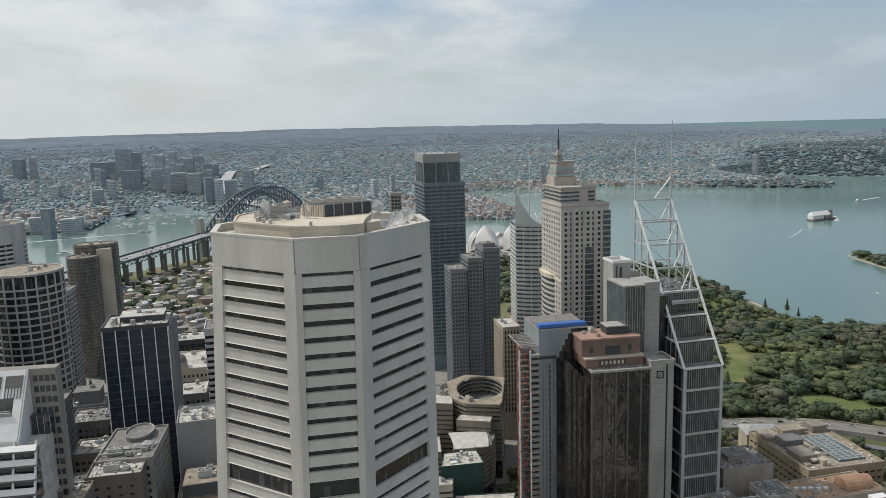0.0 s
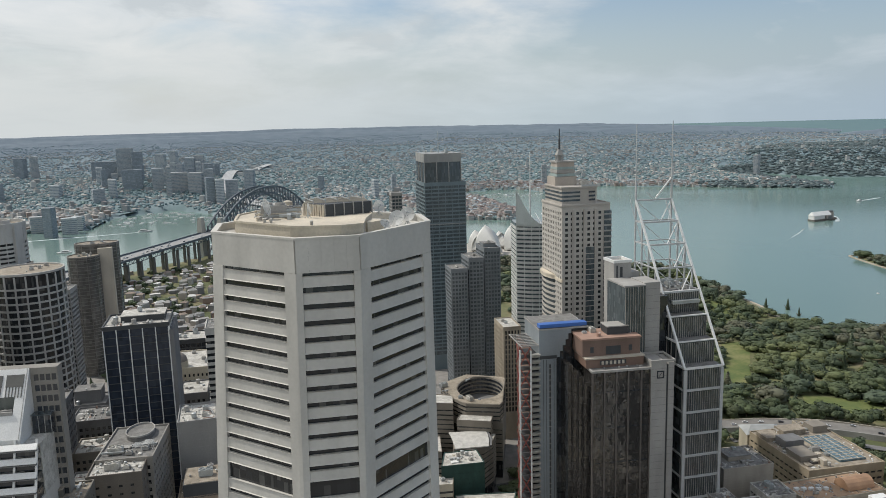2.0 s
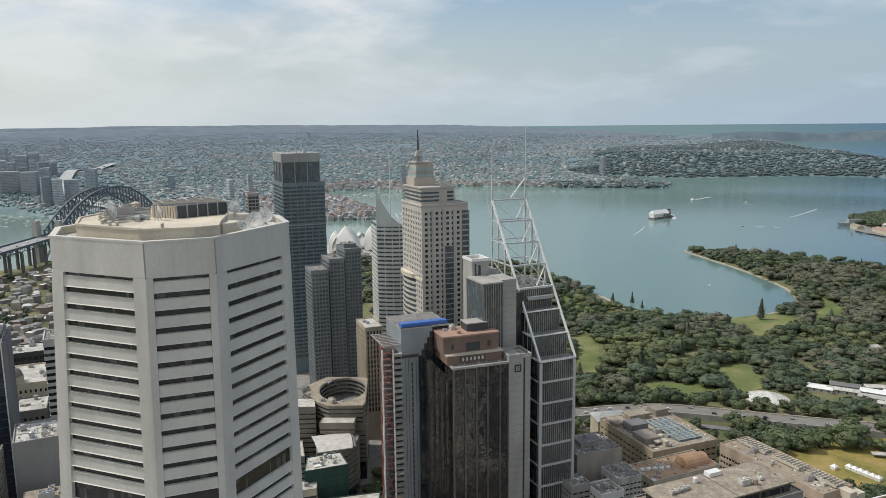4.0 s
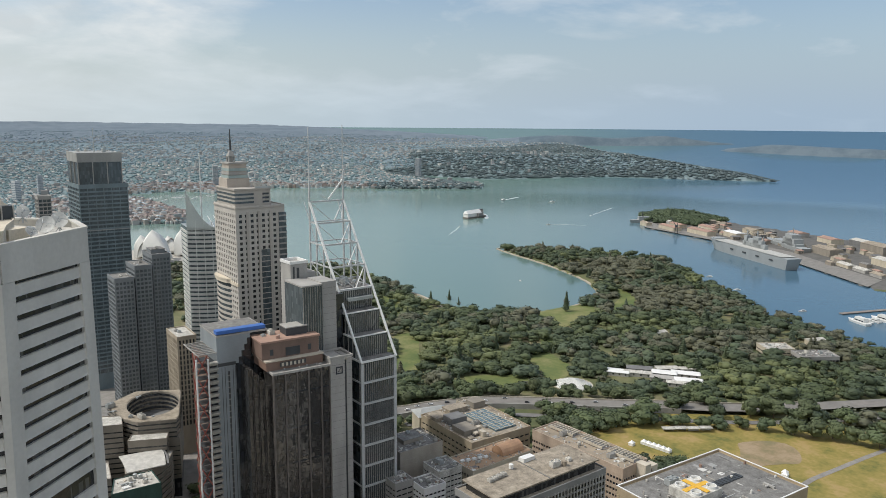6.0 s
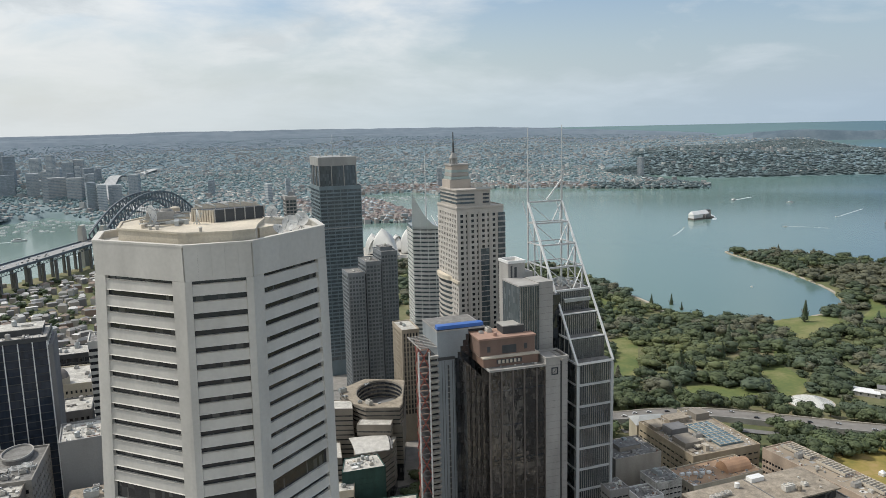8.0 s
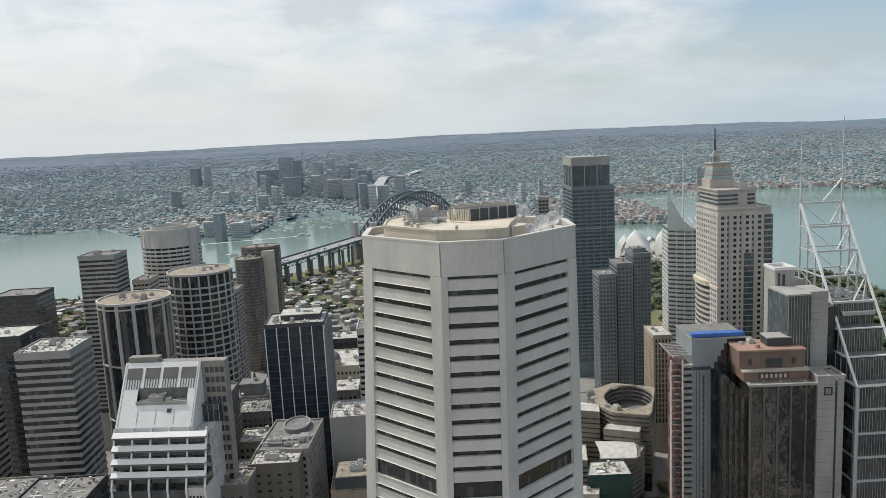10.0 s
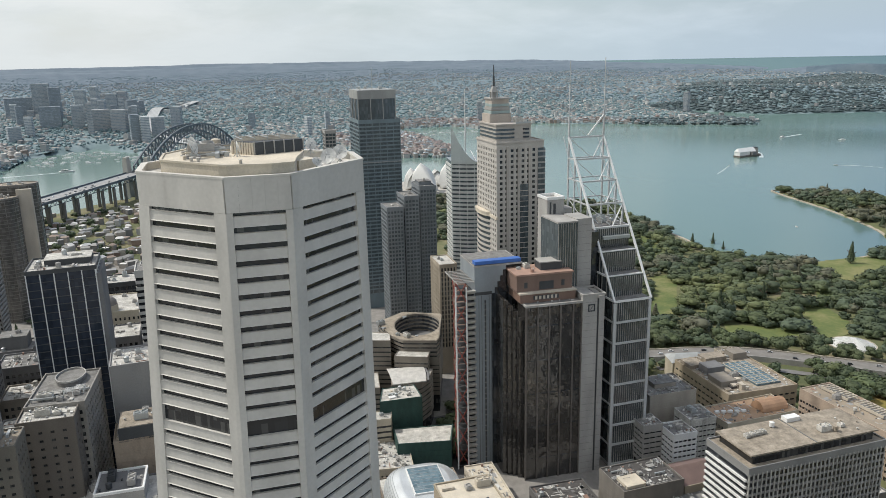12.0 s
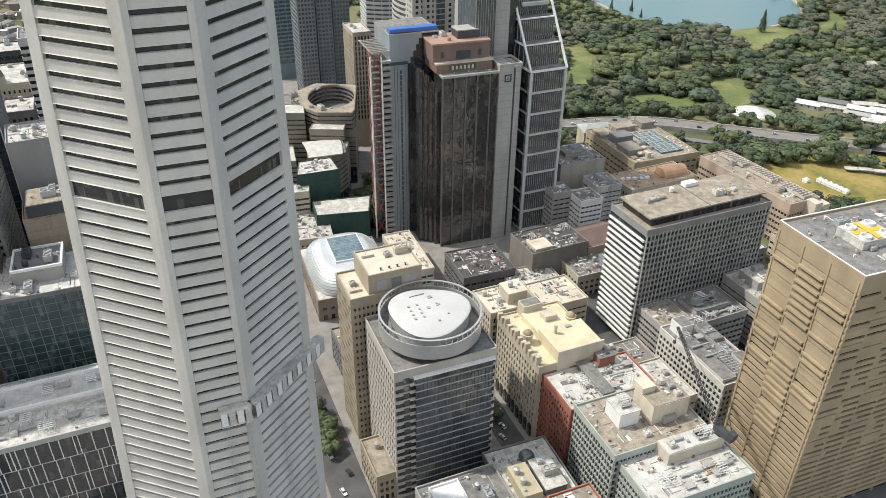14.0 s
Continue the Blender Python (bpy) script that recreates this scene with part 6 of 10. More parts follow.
part("crown_ring", mesh_of("crown_ring", bm, CROWNW), top_o)
bm = bmesh.new()
add_wall(bm, circle(27.8, 48), circle(26.6, 48), 185, 187.6)
part("crown_rim", mesh_of("crown_rim", bm, CROWNW), top_o)
part("side_wall", box_mesh(3.0, 9.0, 186, CROWNW, "side_wall"), top_o, (27.2 * math.cos(radians(-31)), 27.2 * math.sin(radians(-31)), 0), -31)
office("office_tower", "pale narrow office tower with bands", -166, 742, 16, 24, 170, z0=16, fl=3.8, band=1.9, wall=BEIGE, units=2)
round_tower("helipad_tower", "dark glass tower with white ribs and a round roof", -158, 552, 24, 181, fl=40, band=1.0, cols=14, cw=2.4, crown=4, wall=surf("rib_concrete", (0.44, 0.42, 0.38)), glass=GLASSD, pr=0.9)
office("office_tower", "striped grey office tower", -230, 660, 30, 26, 198, z0=18, fl=3.8, band=1.9, wall=GREYC, units=3)
office("office_tower", "pale office tower with balconies", -200, 700, 14, 24, 168, z0=18, fl=3.8, band=2.0, sp=4, wall=BEIGE, units=2)
BROWNG = surf("bronze_mullion", (0.20, 0.19, 0.175), 0.5)
GREYB = glazing("grey_bronze_glass", (0.075, 0.072, 0.066), (0.17, 0.165, 0.15), cell=(3, 3, 3.8), share=0.25, rough=0.1, wavy=0.12, ior=1.7)
t = round_tower("round_tower", "tall oval bronze glass tower with a pale end slab", -112, 920, 15, 163, z0=12, fl=3.8, band=0.6, cols=14, cw=0.4, pr=0.2, crown=2, wall=BROWNG, glass=GREYB)
t.scale = (1.5, 1, 1)
slab(t, "end_slab", BEIGE, 1.6, 11.2, -20.5, -8, 0, 146.5, "pale stone slab between the glass ends")
t = round_tower("round_tower", "lower bronze glass tower with a rounded end", -123.7, 896, 16, 153, z0=12, fl=3.8, band=0.6, cols=10, cw=0.5, pr=0.25, crown=3, wall=BROWNG, glass=GREYB)
office("office_tower", "grey concrete tower with a stepped top", -89, 515, 22, 22, 112, rot=-4, z0=22, fl=3.8, band=2.0, sp=3, cw=1.0, wall=DARKC, units=2, pent=(-8, 8, -6, 7, 8))
office("office_tower", "striped grey tower at the edge of the centre", -128, 690, 20, 22, 155, z0=18, fl=3.8, band=1.6, sp=3, wall=GREYC, units=2)
t = office("hotel_building", "concrete hotel with a rounded rooftop garden deck", -50, 335, 23, 36, 147, rot=-9, fl=3.4, band=1.6, sp=3.2, cw=1.1, wall=surf("warm_concrete", (0.28, 0.265, 0.24)), units=0)
roof_units(t, -10, 10, -17, -5, 118.7, 6, 402)
roof_mess(t, -11, 11, -17, 0, 118.7, 403, 9)
bm = bmesh.new()
add_prism(bm, circle(6.0, 28, 1, 9, 8.5), 118.6, 120.6)
part("round_deck", mesh_of("round_deck", bm, ROOFG), t, label="rounded roof deck")
bm = bmesh.new()
add_wall(bm, circle(6.3, 28, 1, 9, 8.8), circle(5.8, 28, 1, 9, 8.3), 120.6, 121.4)
part("deck_rail", mesh_of("deck_rail", bm, GREYC), t)
office("office_block", "brown rendered block with a plant roof", -52, 322, 21, 17, 146, rot=-6, fl=3.6, band=2.5, sp=5, cw=3.0, wall=surf("taupe_render", (0.15, 0.132, 0.112)), roof=ROOFL, units=5)
office("office_block", "dull tan block with a railed roof", -73, 302, 23, 16, 147, rot=-5, fl=3.6, band=2.4, sp=4, cw=2, wall=surf("dull_tan", (0.15, 0.14, 0.118)), roof=ROOFB, units=6, pent=(-9, 3, -3, 6, 3))
office("concrete_block", "blank grey concrete tower", -17, 359, 17, 23, 150, rot=-2, fl=3.6, band=3.58, wall=surf("raw_concrete", (0.27, 0.265, 0.255), size=16), roof=ROOFL, units=5)
office("concrete_block", "grey block with slit windows", 0.5, 370, 14, 20, 138, rot=-2, fl=3.6, band=3.0, sp=3, cw=2.4, wall=surf("slit_concrete", (0.20, 0.195, 0.19)), roof=ROOFG, units=3)
t = office("office_block", "block with dark plant screen over ribbed brown walls", -18, 331, 22, 18, 126, rot=-3, fl=4, band=3.9, wall=surf("ribbed_brown", (0.30, 0.245, 0.19), size=3), roof=ROOFB, units=4)
slab(t, "plant_screen", DARKM, -9, 11, -9.4, 8, 97.6, 104)
slab(t, "screen_roof", ROOFB, -8.6, 10.6, -9, 7.6, 104, 104.3)
roof_units(t, -8, 10, -8, 7, 104.3, 7, 91)
office("office_tower", "white banded office tower", -2, 452, 18, 22, 170, rot=-4, fl=3.7, band=1.9, wall=CONC, units=2)
t = office("stone_building", "sandstone building with a corner dome", -27, 505, 26, 40, 132, rot=-8, z0=24, fl=4, band=2.0, sp=3, cw=1.6, wall=SAND, roof=ROOFL, units=4)
bm = bmesh.new()
add_prism(bm, circle(6, 20, -7, -15), 104, 112)
bmesh.ops.recalc_face_normals(bm, faces=bm.faces)
part("dome_drum", mesh_of("dome_drum", bm, SAND), t)
bm = bmesh.new()
for s in range(5):
    add_prism(bm, circle(5.6 * math.cos(s * 0.3), 20, -7, -15), 112 + 5.6 * math.sin(s * 0.3), 112 + 5.6 * math.sin((s + 1) * 0.3), circle(5.6 * math.cos((s + 1) * 0.3), 20, -7, -15))
part("dome", mesh_of("dome", bm, surf("lead_dome", (0.22, 0.20, 0.18))), t, label="dark lead dome")
office("stone_building", "long sandstone block with a pale roof", 2, 520, 16, 46, 138, rot=-8, z0=24, fl=4, band=2.2, sp=3, cw=1.8, wall=SAND, roof=ROOFL, units=5)
office("office_block", "dark block with a bright roof", -30, 590, 60, 24, 128, rot=-4, z0=22, fl=4, band=1.0, sp=4, wall=DARKM, glass=GLASSD, roof=ROOFL, units=8)
for k, (x, y, w, d, z, lab, wl_) in enumerate(((-72, 414, 16, 20, 120, "brown stone block with small windows", FAWN), (-76, 440, 22, 22, 128, "grey stone block", DARKC), (-55, 455, 20, 26, 132, "pale block with a busy roof", FAWN),
                                              (-52, 372, 16, 20, 112, "low block with a pale roof", FAWN), (-70, 372, 15, 22, 118, "dark narrow block", DARKC), (-30, 440, 18, 22, 120, "brown block among towers", BROWN),
                                              (-12, 410, 20, 24, 112, "fawn block with rooftop plant", FAWN), (-92, 400, 18, 30, 150, "grey tower with dark glazing", DARKC), (-20, 470, 16, 24, 126, "grey block with a pale roof", DARKC))):
    office("office_block", lab + " in the street canyon", x, y, w, d, z, rot=-5, z0=26, fl=3.7, band=1.9, sp=3, cw=1.3, wall=wl_, roof=(ROOFL, ROOFG)[k % 2], units=4)

# office towers closing the west side of the centre
for k, (b_, dd, w, d, z) in enumerate(((-22.5, 330, 28, 30, 150), (-21.4, 455, 28, 28, 182), (-25.5, 400, 30, 32, 128), (-24.2, 560, 34, 30, 172), (-21.2, 640, 28, 30, 140), (-27.5, 500, 36, 30, 150), (-22.8, 800, 40, 34, 158), (-26.5, 690, 34, 34, 180), (-29.5, 600, 34, 30, 120), (-25.0, 960, 40, 34, 120))):
    office("office_tower", ("dark glass", "grey concrete", "pale stone")[k % 3] + " office tower west of the centre", dd * math.sin(radians(b_)) - w / 2, dd * math.cos(radians(b_)) - d / 2, w, d, z, rot=-5, z0=22, fl=4.2, band=(0.8, 1.9, 2.2)[k % 3], wall=(DARKM, GREYC, FAWN)[k % 3], glass=(GLASSD, GLASS, GLASS)[k % 3], roof=(ROOFG, ROOFL)[k % 2], units=4)

# glass office blocks at the foot of the white tower
t = office("glass_block", "teal glass office block with a white roof", -40, 298, 40, 32, 110, rot=-7, fl=3.8, band=0.3, sp=4.4, cw=0.3, pr=0.1, cpr=0.2, wall=DARKC, glass=GLASST, solid=1.2, cols=DARKC, roof=ROOFW, units=9, sides="SE")
slab(t, "plant_house", GREYC, -8, 11, -6, 12, 81.7, 88, "grey plant house with an open roof")
slab(t, "plant_house_roof", DARKC, -7.4, 10.4, -5.4, 11.4, 88, 88.2)
bm = bmesh.new()
add_wall(bm, [(-8.2, -6.2), (11.2, -6.2), (11.2, 12.2), (-8.2, 12.2)], [(-7.4, -5.4), (10.4, -5.4), (10.4, 11.4), (-7.4, 11.4)], 87.8, 89)
part("plant_house_parapet", mesh_of("plant_house_parapet", bm, WHITEP), t)
roof_units(t, -7, 10, -5, 11, 88.2, 7, 401, (STEEL, DARKM, GREYC))
t = office("glass_block", "glass office block with a stepped white roof", -54, 247.5, 66, 38, 80, rot=-6, fl=9.6, band=0.4, pr=0.1, wall=STEEL, glass=GLASSD, solid=1.5, roof=ROOFL, units=6, sides="SE")
roof_mess(t, -32, 32, -17, -3, 51.7, 511, 14)
grnd = random.Random(8)
for f in range(5):
    x = -32.5 + grnd.uniform(0, 3)
    while x < 32.6:
        slab(t, "mullion", WHITEP, x, x + 0.28, -19.5, -18.9, 40.9 - f * 9.6, 50.1 - f * 9.6)
        x += grnd.choice((1.6, 3.2, 3.2, 4.8, 4.8))
slab(t, "white_roof_step", ROOFW, -32, 30, -2, 15, 51.7, 53.2)
roof_mess(t, -29, 27, 1, 12, 53.2, 512, 12)
bm = bmesh.new()
add_wall(bm, [(-31, -1), (29, -1), (29, 14), (-31, 14)], [(-30, 0), (28, 0), (28, 13), (-30, 13)], 53.2, 54.4)
part("roof_kerb", mesh_of("roof_kerb", bm, WHITEP), t)
office("low_building", "low block with a bright white roof", -12, 216, 14, 20, 44, rot=-6, fl=4, band=2, sp=3, wall=WHITEP, roof=WHITEP, units=1)

# ---- the blocks seen steeply from above ----
t = office("tan_tower", "tan stone office tower with a raised plant storey", 91.5, 239, 31, 21, 106, rot=-6, fl=3.6, band=2.0, sp=1.9, cw=0.95, pr=0.35, wall=TANW, glass=GLASS, roof=CREAM, units=0, solid=2.5)
slab(t, "plant_storey", TANW, -7.5, 15.8, -9.8, 10.4, 77.4, 86.5, "tan raised plant storey")
slab(t, "plant_roof", CREAM, -7.2, 15.5, -9.5, 10.1, 86.5, 86.8)
bm = bmesh.new()
add_wall(bm, [(-7.6, -9.9), (15.9, -9.9), (15.9, 10.5), (-7.6, 10.5)], [(-7.0, -9.3), (15.3, -9.3), (15.3, 9.9), (-7.0, 9.9)], 86.6, 87.4)
part("plant_parapet", mesh_of("plant_parapet", bm, TANW), t)
for k in range(3):
    slab(t, "plant_panel", (GREYC, DARKC, GREYC)[k], -4 + k * 6.4, 0.4 + k * 6.4, -9.95, -9.75, 79, 84)
for k in range(4):
    part("roof_fan", unit_mesh("vent", DARKM), t, (-1 + k * 3.6, -6.5, 86.8))
for k, (x, y, kd) in enumerate(((-3, 5, "duct"), (5, 3, "fan"), (11.5, 4, "cooler"), (-11.5, 0, "fan"), (-11.8, -5, "duct"))):
    part(UNIT_NAMES[kd], unit_mesh(kd, (BEIGE, GREYC)[k % 2]), t, (x, y, 86.8 if x > -8 else 77.7), 90 * (k % 2))
office("low_building", "low tan annexe with a flat roof", 84, 202, 8, 22, 43, rot=-6, fl=3.8, band=1.8, sp=2.6, cw=1.0, wall=TANW, roof=ROOFB, units=1)

t = office("drum_roof_tower", "grey office tower topped by a white drum", 92.0, 199.5, 42, 37, 97, rot=-7, fl=3.75, band=1.5, sp=2.4, cw=1.15, pr=0.4, wall=PINK, glass=GLASS, roof=ROOFG, units=0, solid=3, sides="W")
H1 = 97 - 28
slab(t, "front_curtain_wall", GLASSR, -13, 19.5, -19.4, -18, 2, H1 - 4.2)
for k in range(17):
    slab(t, "transom", STEEL, -13.2, 19.7, -19.6, -18.4, 5 + k * 3.75, 5.5 + k * 3.75)
for k in range(22):
    slab(t, "mullion", DARKM, -12.9 + k * 1.54, -12.74 + k * 1.54, -19.55, -19.2, 2, H1 - 4.2)
slab(t, "front_ledge", WHITEP, -14, 20.4, -20.4, -18.2, H1 - 4.2, H1 - 3.3)
for k in range(17):
    slab(t, "pier_window", GLASSD, -17.8, -15.2, -18.98, -18.7, 3 + k * 3.75, 5.4 + k * 3.75)
part("drum_base", (lambda bm: (add_prism(bm, circle(18.2, 56, 1.0, 1.0), H1 - 3, H1 + 4), mesh_of("drum_base", bm, GLASS))[1])(bmesh.new()), t)
DRUMM = surf("drum_metal", (0.46, 0.46, 0.45), 0.4, 0.35, var=0.05)
bm = bmesh.new()
add_wall(bm, circle(20.6, 72, 0.5, 0.5), circle(20.1, 72, 0.5, 0.5), H1 + 2.5, H1 + 8.6)
part("drum_screen", mesh_of("drum_screen", bm, DRUMM), t, label="curved silver drum screen")
for k in range(54):
    a = 2 * math.pi * k / 54
    part("screen_fin", box_mesh(0.35, 0.16, 5.2, DRUMM, "screen_fin"), t, (0.5 + 20.3 * math.cos(a), 0.5 + 20.3 * math.sin(a), H1 + 6.2), math.degrees(a))
bm = bmesh.new()
add_wall(bm, circle(20.7, 72, 0.5, 0.5), circle(19.9, 72, 0.5, 0.5), H1 + 11.2, H1 + 11.5)
part("drum_rim", mesh_of("drum_rim", bm, DRUMM), t)
bm = bmesh.new()
add_prism(bm, circle(20.1, 64, 0.5, 0.5), H1 + 4, H1 + 4.3)
part("drum_gutter", mesh_of("drum_gutter", bm, ROOFG), t)
bm = bmesh.new()
# the cap is a rounded triangle, not a true circle
cap = [(0.6 + (15.9 + 1.15 * math.cos(3 * (a - 0.14))) * math.cos(a), 1.6 + (15.9 + 1.15 * math.cos(3 * (a - 0.14))) * math.sin(a)) for a in [k * math.pi / 36 for k in range(72)]]
add_prism(bm, cap, H1 + 4.3, H1 + 9.6)
part("drum_wall", mesh_of("drum_wall", bm, DRUMM), t)
bm = bmesh.new()
for s in range(4):
    f0, f1 = 1.02 - 0.34 * s * s / 9, 1.02 - 0.34 * (s + 1) ** 2 / 9
    add_prism(bm, [(0.6 + (x - 0.6) * f0, 2 + (y - 2) * f0) for x, y in cap], H1 + 9.6 + s * 0.28, H1 + 9.6 + (s + 1) * 0.28, [(0.6 + (x - 0.6) * f1, 2 + (y - 2) * f1) for x, y in cap])
part("drum_cap", mesh_of("drum_cap", bm, surf("cap_membrane", (0.50, 0.50, 0.485), 0.6, var=0.06)), t, label="domed white drum roof")
for k in range(4):
    for j in range(2):
        part("cap_hatch", box_mesh(0.9, 0.9, 0.45, GREYC, "cap_hatch"), t, (-6.8 + j * 3.6, 5.5 - k * 2.8, H1 + 10.55))
for x, y, s in ((3.5, 9, 1.6), (0.5, 2.2, 1.5), (4.5, 4, 0.8), (5.2, 3, 0.8), (4.2, 2.4, 0.8), (1.5, -7, 0.9), (6.5, -4, 0.7)):
    part("cap_hatch", box_mesh(s, s, 0.4, GREYC, "cap_hatch"), t, (x, y, H1 + 10.6))
part("cap_rail", box_mesh(6.5, 0.35, 0.4, DARKC), t, (-1, 12.2, H1 + 10.3), 4)
nest(t, "drum_screen", "screen_fin", "drum_rim")
nest(t, "drum_cap", "cap_hatch", "cap_rail")

# yellow-roofed sandstone block
t = office("stone_building", "cream sandstone building with a yellow painted roof", 161.5, 201, 32, 40, 71, rot=-6, fl=3.9, band=1.4, sp=2.5, cw=1.35, pr=0.35, wall=SAND, glass=GLASS, roof=YELLOW, units=0, solid=3)
H2 = 43
for k in range(12):
    slab(t, "dormer", SAND, -16.9, -14.6, -18.6 + k * 3.3, -17.0 + k * 3.3, H2, H2 + (3.0 if k % 3 else 4.5))
slab(t, "upper_roof", YELLOW, -7, 15, -20, -2, H2 - 0.3, H2 + 5.5, "yellow painted upper roof")
slab(t, "upper_roof", YELLOW, -7, 13, -2, 14, H2 - 0.3, H2 + 3.2, "yellow painted upper roof")
slab(t, "end_wall", CREAM, -7.6, 15.6, -20.8, -20.0, H2 - 8, H2 + 6.4)
slab(t, "roof_block", BEIGE, 0, 6, 4, 9, H2 + 3.2, H2 + 6)
slab(t, "lift_house", BEIGE, -6, 4, 14, 20, H2 - 0.3, H2 + 6.5)
slab(t, "lift_house_roof", ROOFG, -5.4, 3.4, 14.6, 19.4, H2 + 6.5, H2 + 6.6)
slab(t, "chimney", CREAM, -2.2, -1, -8, -6.8, H2 + 5.5, H2 + 10)
slab(t, "blue_hatch", STEEL, 5, 8, -6, -4.4, H2 + 5.5, H2 + 6.1)
for x, y in ((-12.5, -2.0), (12.5, 2.5)):
    bm = bmesh.new()
    add_prism(bm, circle(2.4, 16, x, y), H2 - 1, H2 + 4.2)
    add_prism(bm, circle(2.7, 16, x, y), H2 + 4.2, H2 + 4.7)
    part("turret", mesh_of("turret", bm, SAND), t)
    bm = bmesh.new()
    for s in range(5):
        add_prism(bm, circle(2.1 * math.cos(s * 0.3), 16, x, y), H2 + 4.7 + 2.1 * math.sin(s * 0.3), H2 + 4.7 + 2.1 * math.sin((s + 1) * 0.3), circle(2.1 * math.cos((s + 1) * 0.3), 16, x, y))
    part("turret_dome", mesh_of("turret_dome", bm, surf("bronze_dome", (0.30, 0.25, 0.16))), t)
roof_units(t, -13, 12, 16, 19, H2 - 0.3, 5, 31, (BEIGE, CREAM))
for k in range(9):
    bm = bmesh.new()
    add_box(bm, -17.0, -16.3, -18.2 + k * 4.1, -15.9 + k * 4.1, 1, 7)
    add_prism(bm, [(-17.0, -18.2 + k * 4.1), (-16.3, -18.2 + k * 4.1), (-16.3, -15.9 + k * 4.1), (-17.0, -15.9 + k * 4.1)], 7, 8, [(-17.0, -17.4 + k * 4.1), (-16.3, -17.4 + k * 4.1), (-16.3, -16.7 + k * 4.1), (-17.0, -16.7 + k * 4.1)])
    part("street_arch", mesh_of("street_arch", bm, GLASSD), t)
office("stone_building", "cream sandstone neighbour with a yellowed roof", 163, 243, 26, 20, 72, rot=-6, fl=3.9, band=1.4, sp=2.5, cw=1.3, wall=SAND, roof=CREAM, units=6, pent=(-2, 8, -6, 4, 6))

office("brick_building", "red brick office block with a bright white roof", 160.5, 176.5, 42, 24, 67, rot=-7, fl=3.6, band=1.7, sp=2.2, cw=1.2, pr=0.3, wall=BRICK, glass=GLASS, roof=ROOFW, units=12)
office("tiled_building", "pale green tiled office block with a dark window grid", 156.5, 145, 42, 29, 72, rot=-7, fl=3.5, band=0.9, sp=1.8, cw=0.38, pr=0.35, wall=TEALP, glass=GLASSD, roof=ROOFB, units=3)
roof_mess(bpy.data.objects["brick_building"], -19, 19, -10, 10, 39.2, 506, 10)
t = thing("rooftop_house", "white rendered rooftop plant house", "plant house", 172, 160, 71.75, -7)
slab(t, "wall", WHITEP, -4.5, 4.5, -5, 5, 0, 6.8)
slab(t, "roof", ROOFL, -4.7, 4.7, -5.2, 5.2, 6.8, 7.1)
roof_mess(t, -4.6, 4.6, -5, 5, 7.1, 531, 3)
for k in range(3):
    slab(t, "vent_grille", GREYC, 4.5, 4.62, -4 + k * 3, -2.4 + k * 3, 4, 6)
t = thing("rooftop_house", "cream rendered rooftop lift house", "plant house", 189, 156, 71.75, -7)
slab(t, "wall", CREAM, -9, 8, -6, 7, 0, 9)
slab(t, "roof", ROOFB, -8.8, 7.8, -5.8, 6.8, 9, 9.3)
slab(t, "upper_box", CREAM, -9, -3, 2, 9, 9.3, 12)
roof_units(t, -2, 7, -5, 6, 9.3, 5, 41)
t = thing("rooftop_house", "red brick rooftop plant house with machinery", "plant house", 192, 196, 66.75, -7)
slab(t, "wall", BRICK, -4, 4, -4, 4, 0, 5)
slab(t, "roof", ROOFG, -4.2, 4.2, -4.2, 4.2, 5, 5.3)
roof_units(t, -4, 4, -4, 4, 5.3, 3, 532, (STEEL, DARKM))
t = thing("glass_canopy", "long grey glazed rooftop canopy", "canopy", 180.5, 187, 66.75, 83)
t.scale = (0.8, 0.75, 1)
for k in range(12):
    slab(t, "canopy_rib", GREYC, -14 + k * 2.4, -13.5 + k * 2.4, -4, 4, 2.2, 2.6)
slab(t, "canopy_sheet", ROOFG, -14.5, 13.5, -4.2, 4.2, 2.6, 2.75)
for x in (-13, 0, 12):
    for y in (-3.6, 3.6):
        slab(t, "canopy_post", GREYC, x - 0.15, x + 0.15, y - 0.15, y + 0.15, 0, 2.2)
t = office("office_block", "block with a white roof under construction", 156, 122, 44, 24, 68, rot=-7, fl=3.5, band=1.4, sp=1.8, cw=0.4, pr=0.3, wall=TEALP, glass=GLASST, roof=ROOFW, units=6)
slab(t, "roof_block", BEIGE, -6, 20, 3, 11, 39.4, 45)
roof_mess(t, -18, 20, -11, 2, 39.7, 504, 11)
roof_mess(t, -5, 19, 3.2, 10.8, 45.3, 505, 6)
slab(t, "roof_block_top", ROOFW, -5.7, 19.7, 3.3, 10.7, 45, 45.3)
roof_units(t, -5, 19, 4, 10, 45.3, 6, 51)
for k in range(7):
    slab(t, "stacked_timber", WOODP, 6 + k * 0.1, 12, -6 + k * 0.9, -5.3 + k * 0.9, 39.7, 40.2)
for k in range(5):
    part("scaffold_post", (lambda bm: (add_beam(bm, (-8 + k * 5, -10.4, 39.7), (-8 + k * 5, -10.4, 43), 0.12), mesh_of("post", bm, STEEL))[1])(bmesh.new()), t)


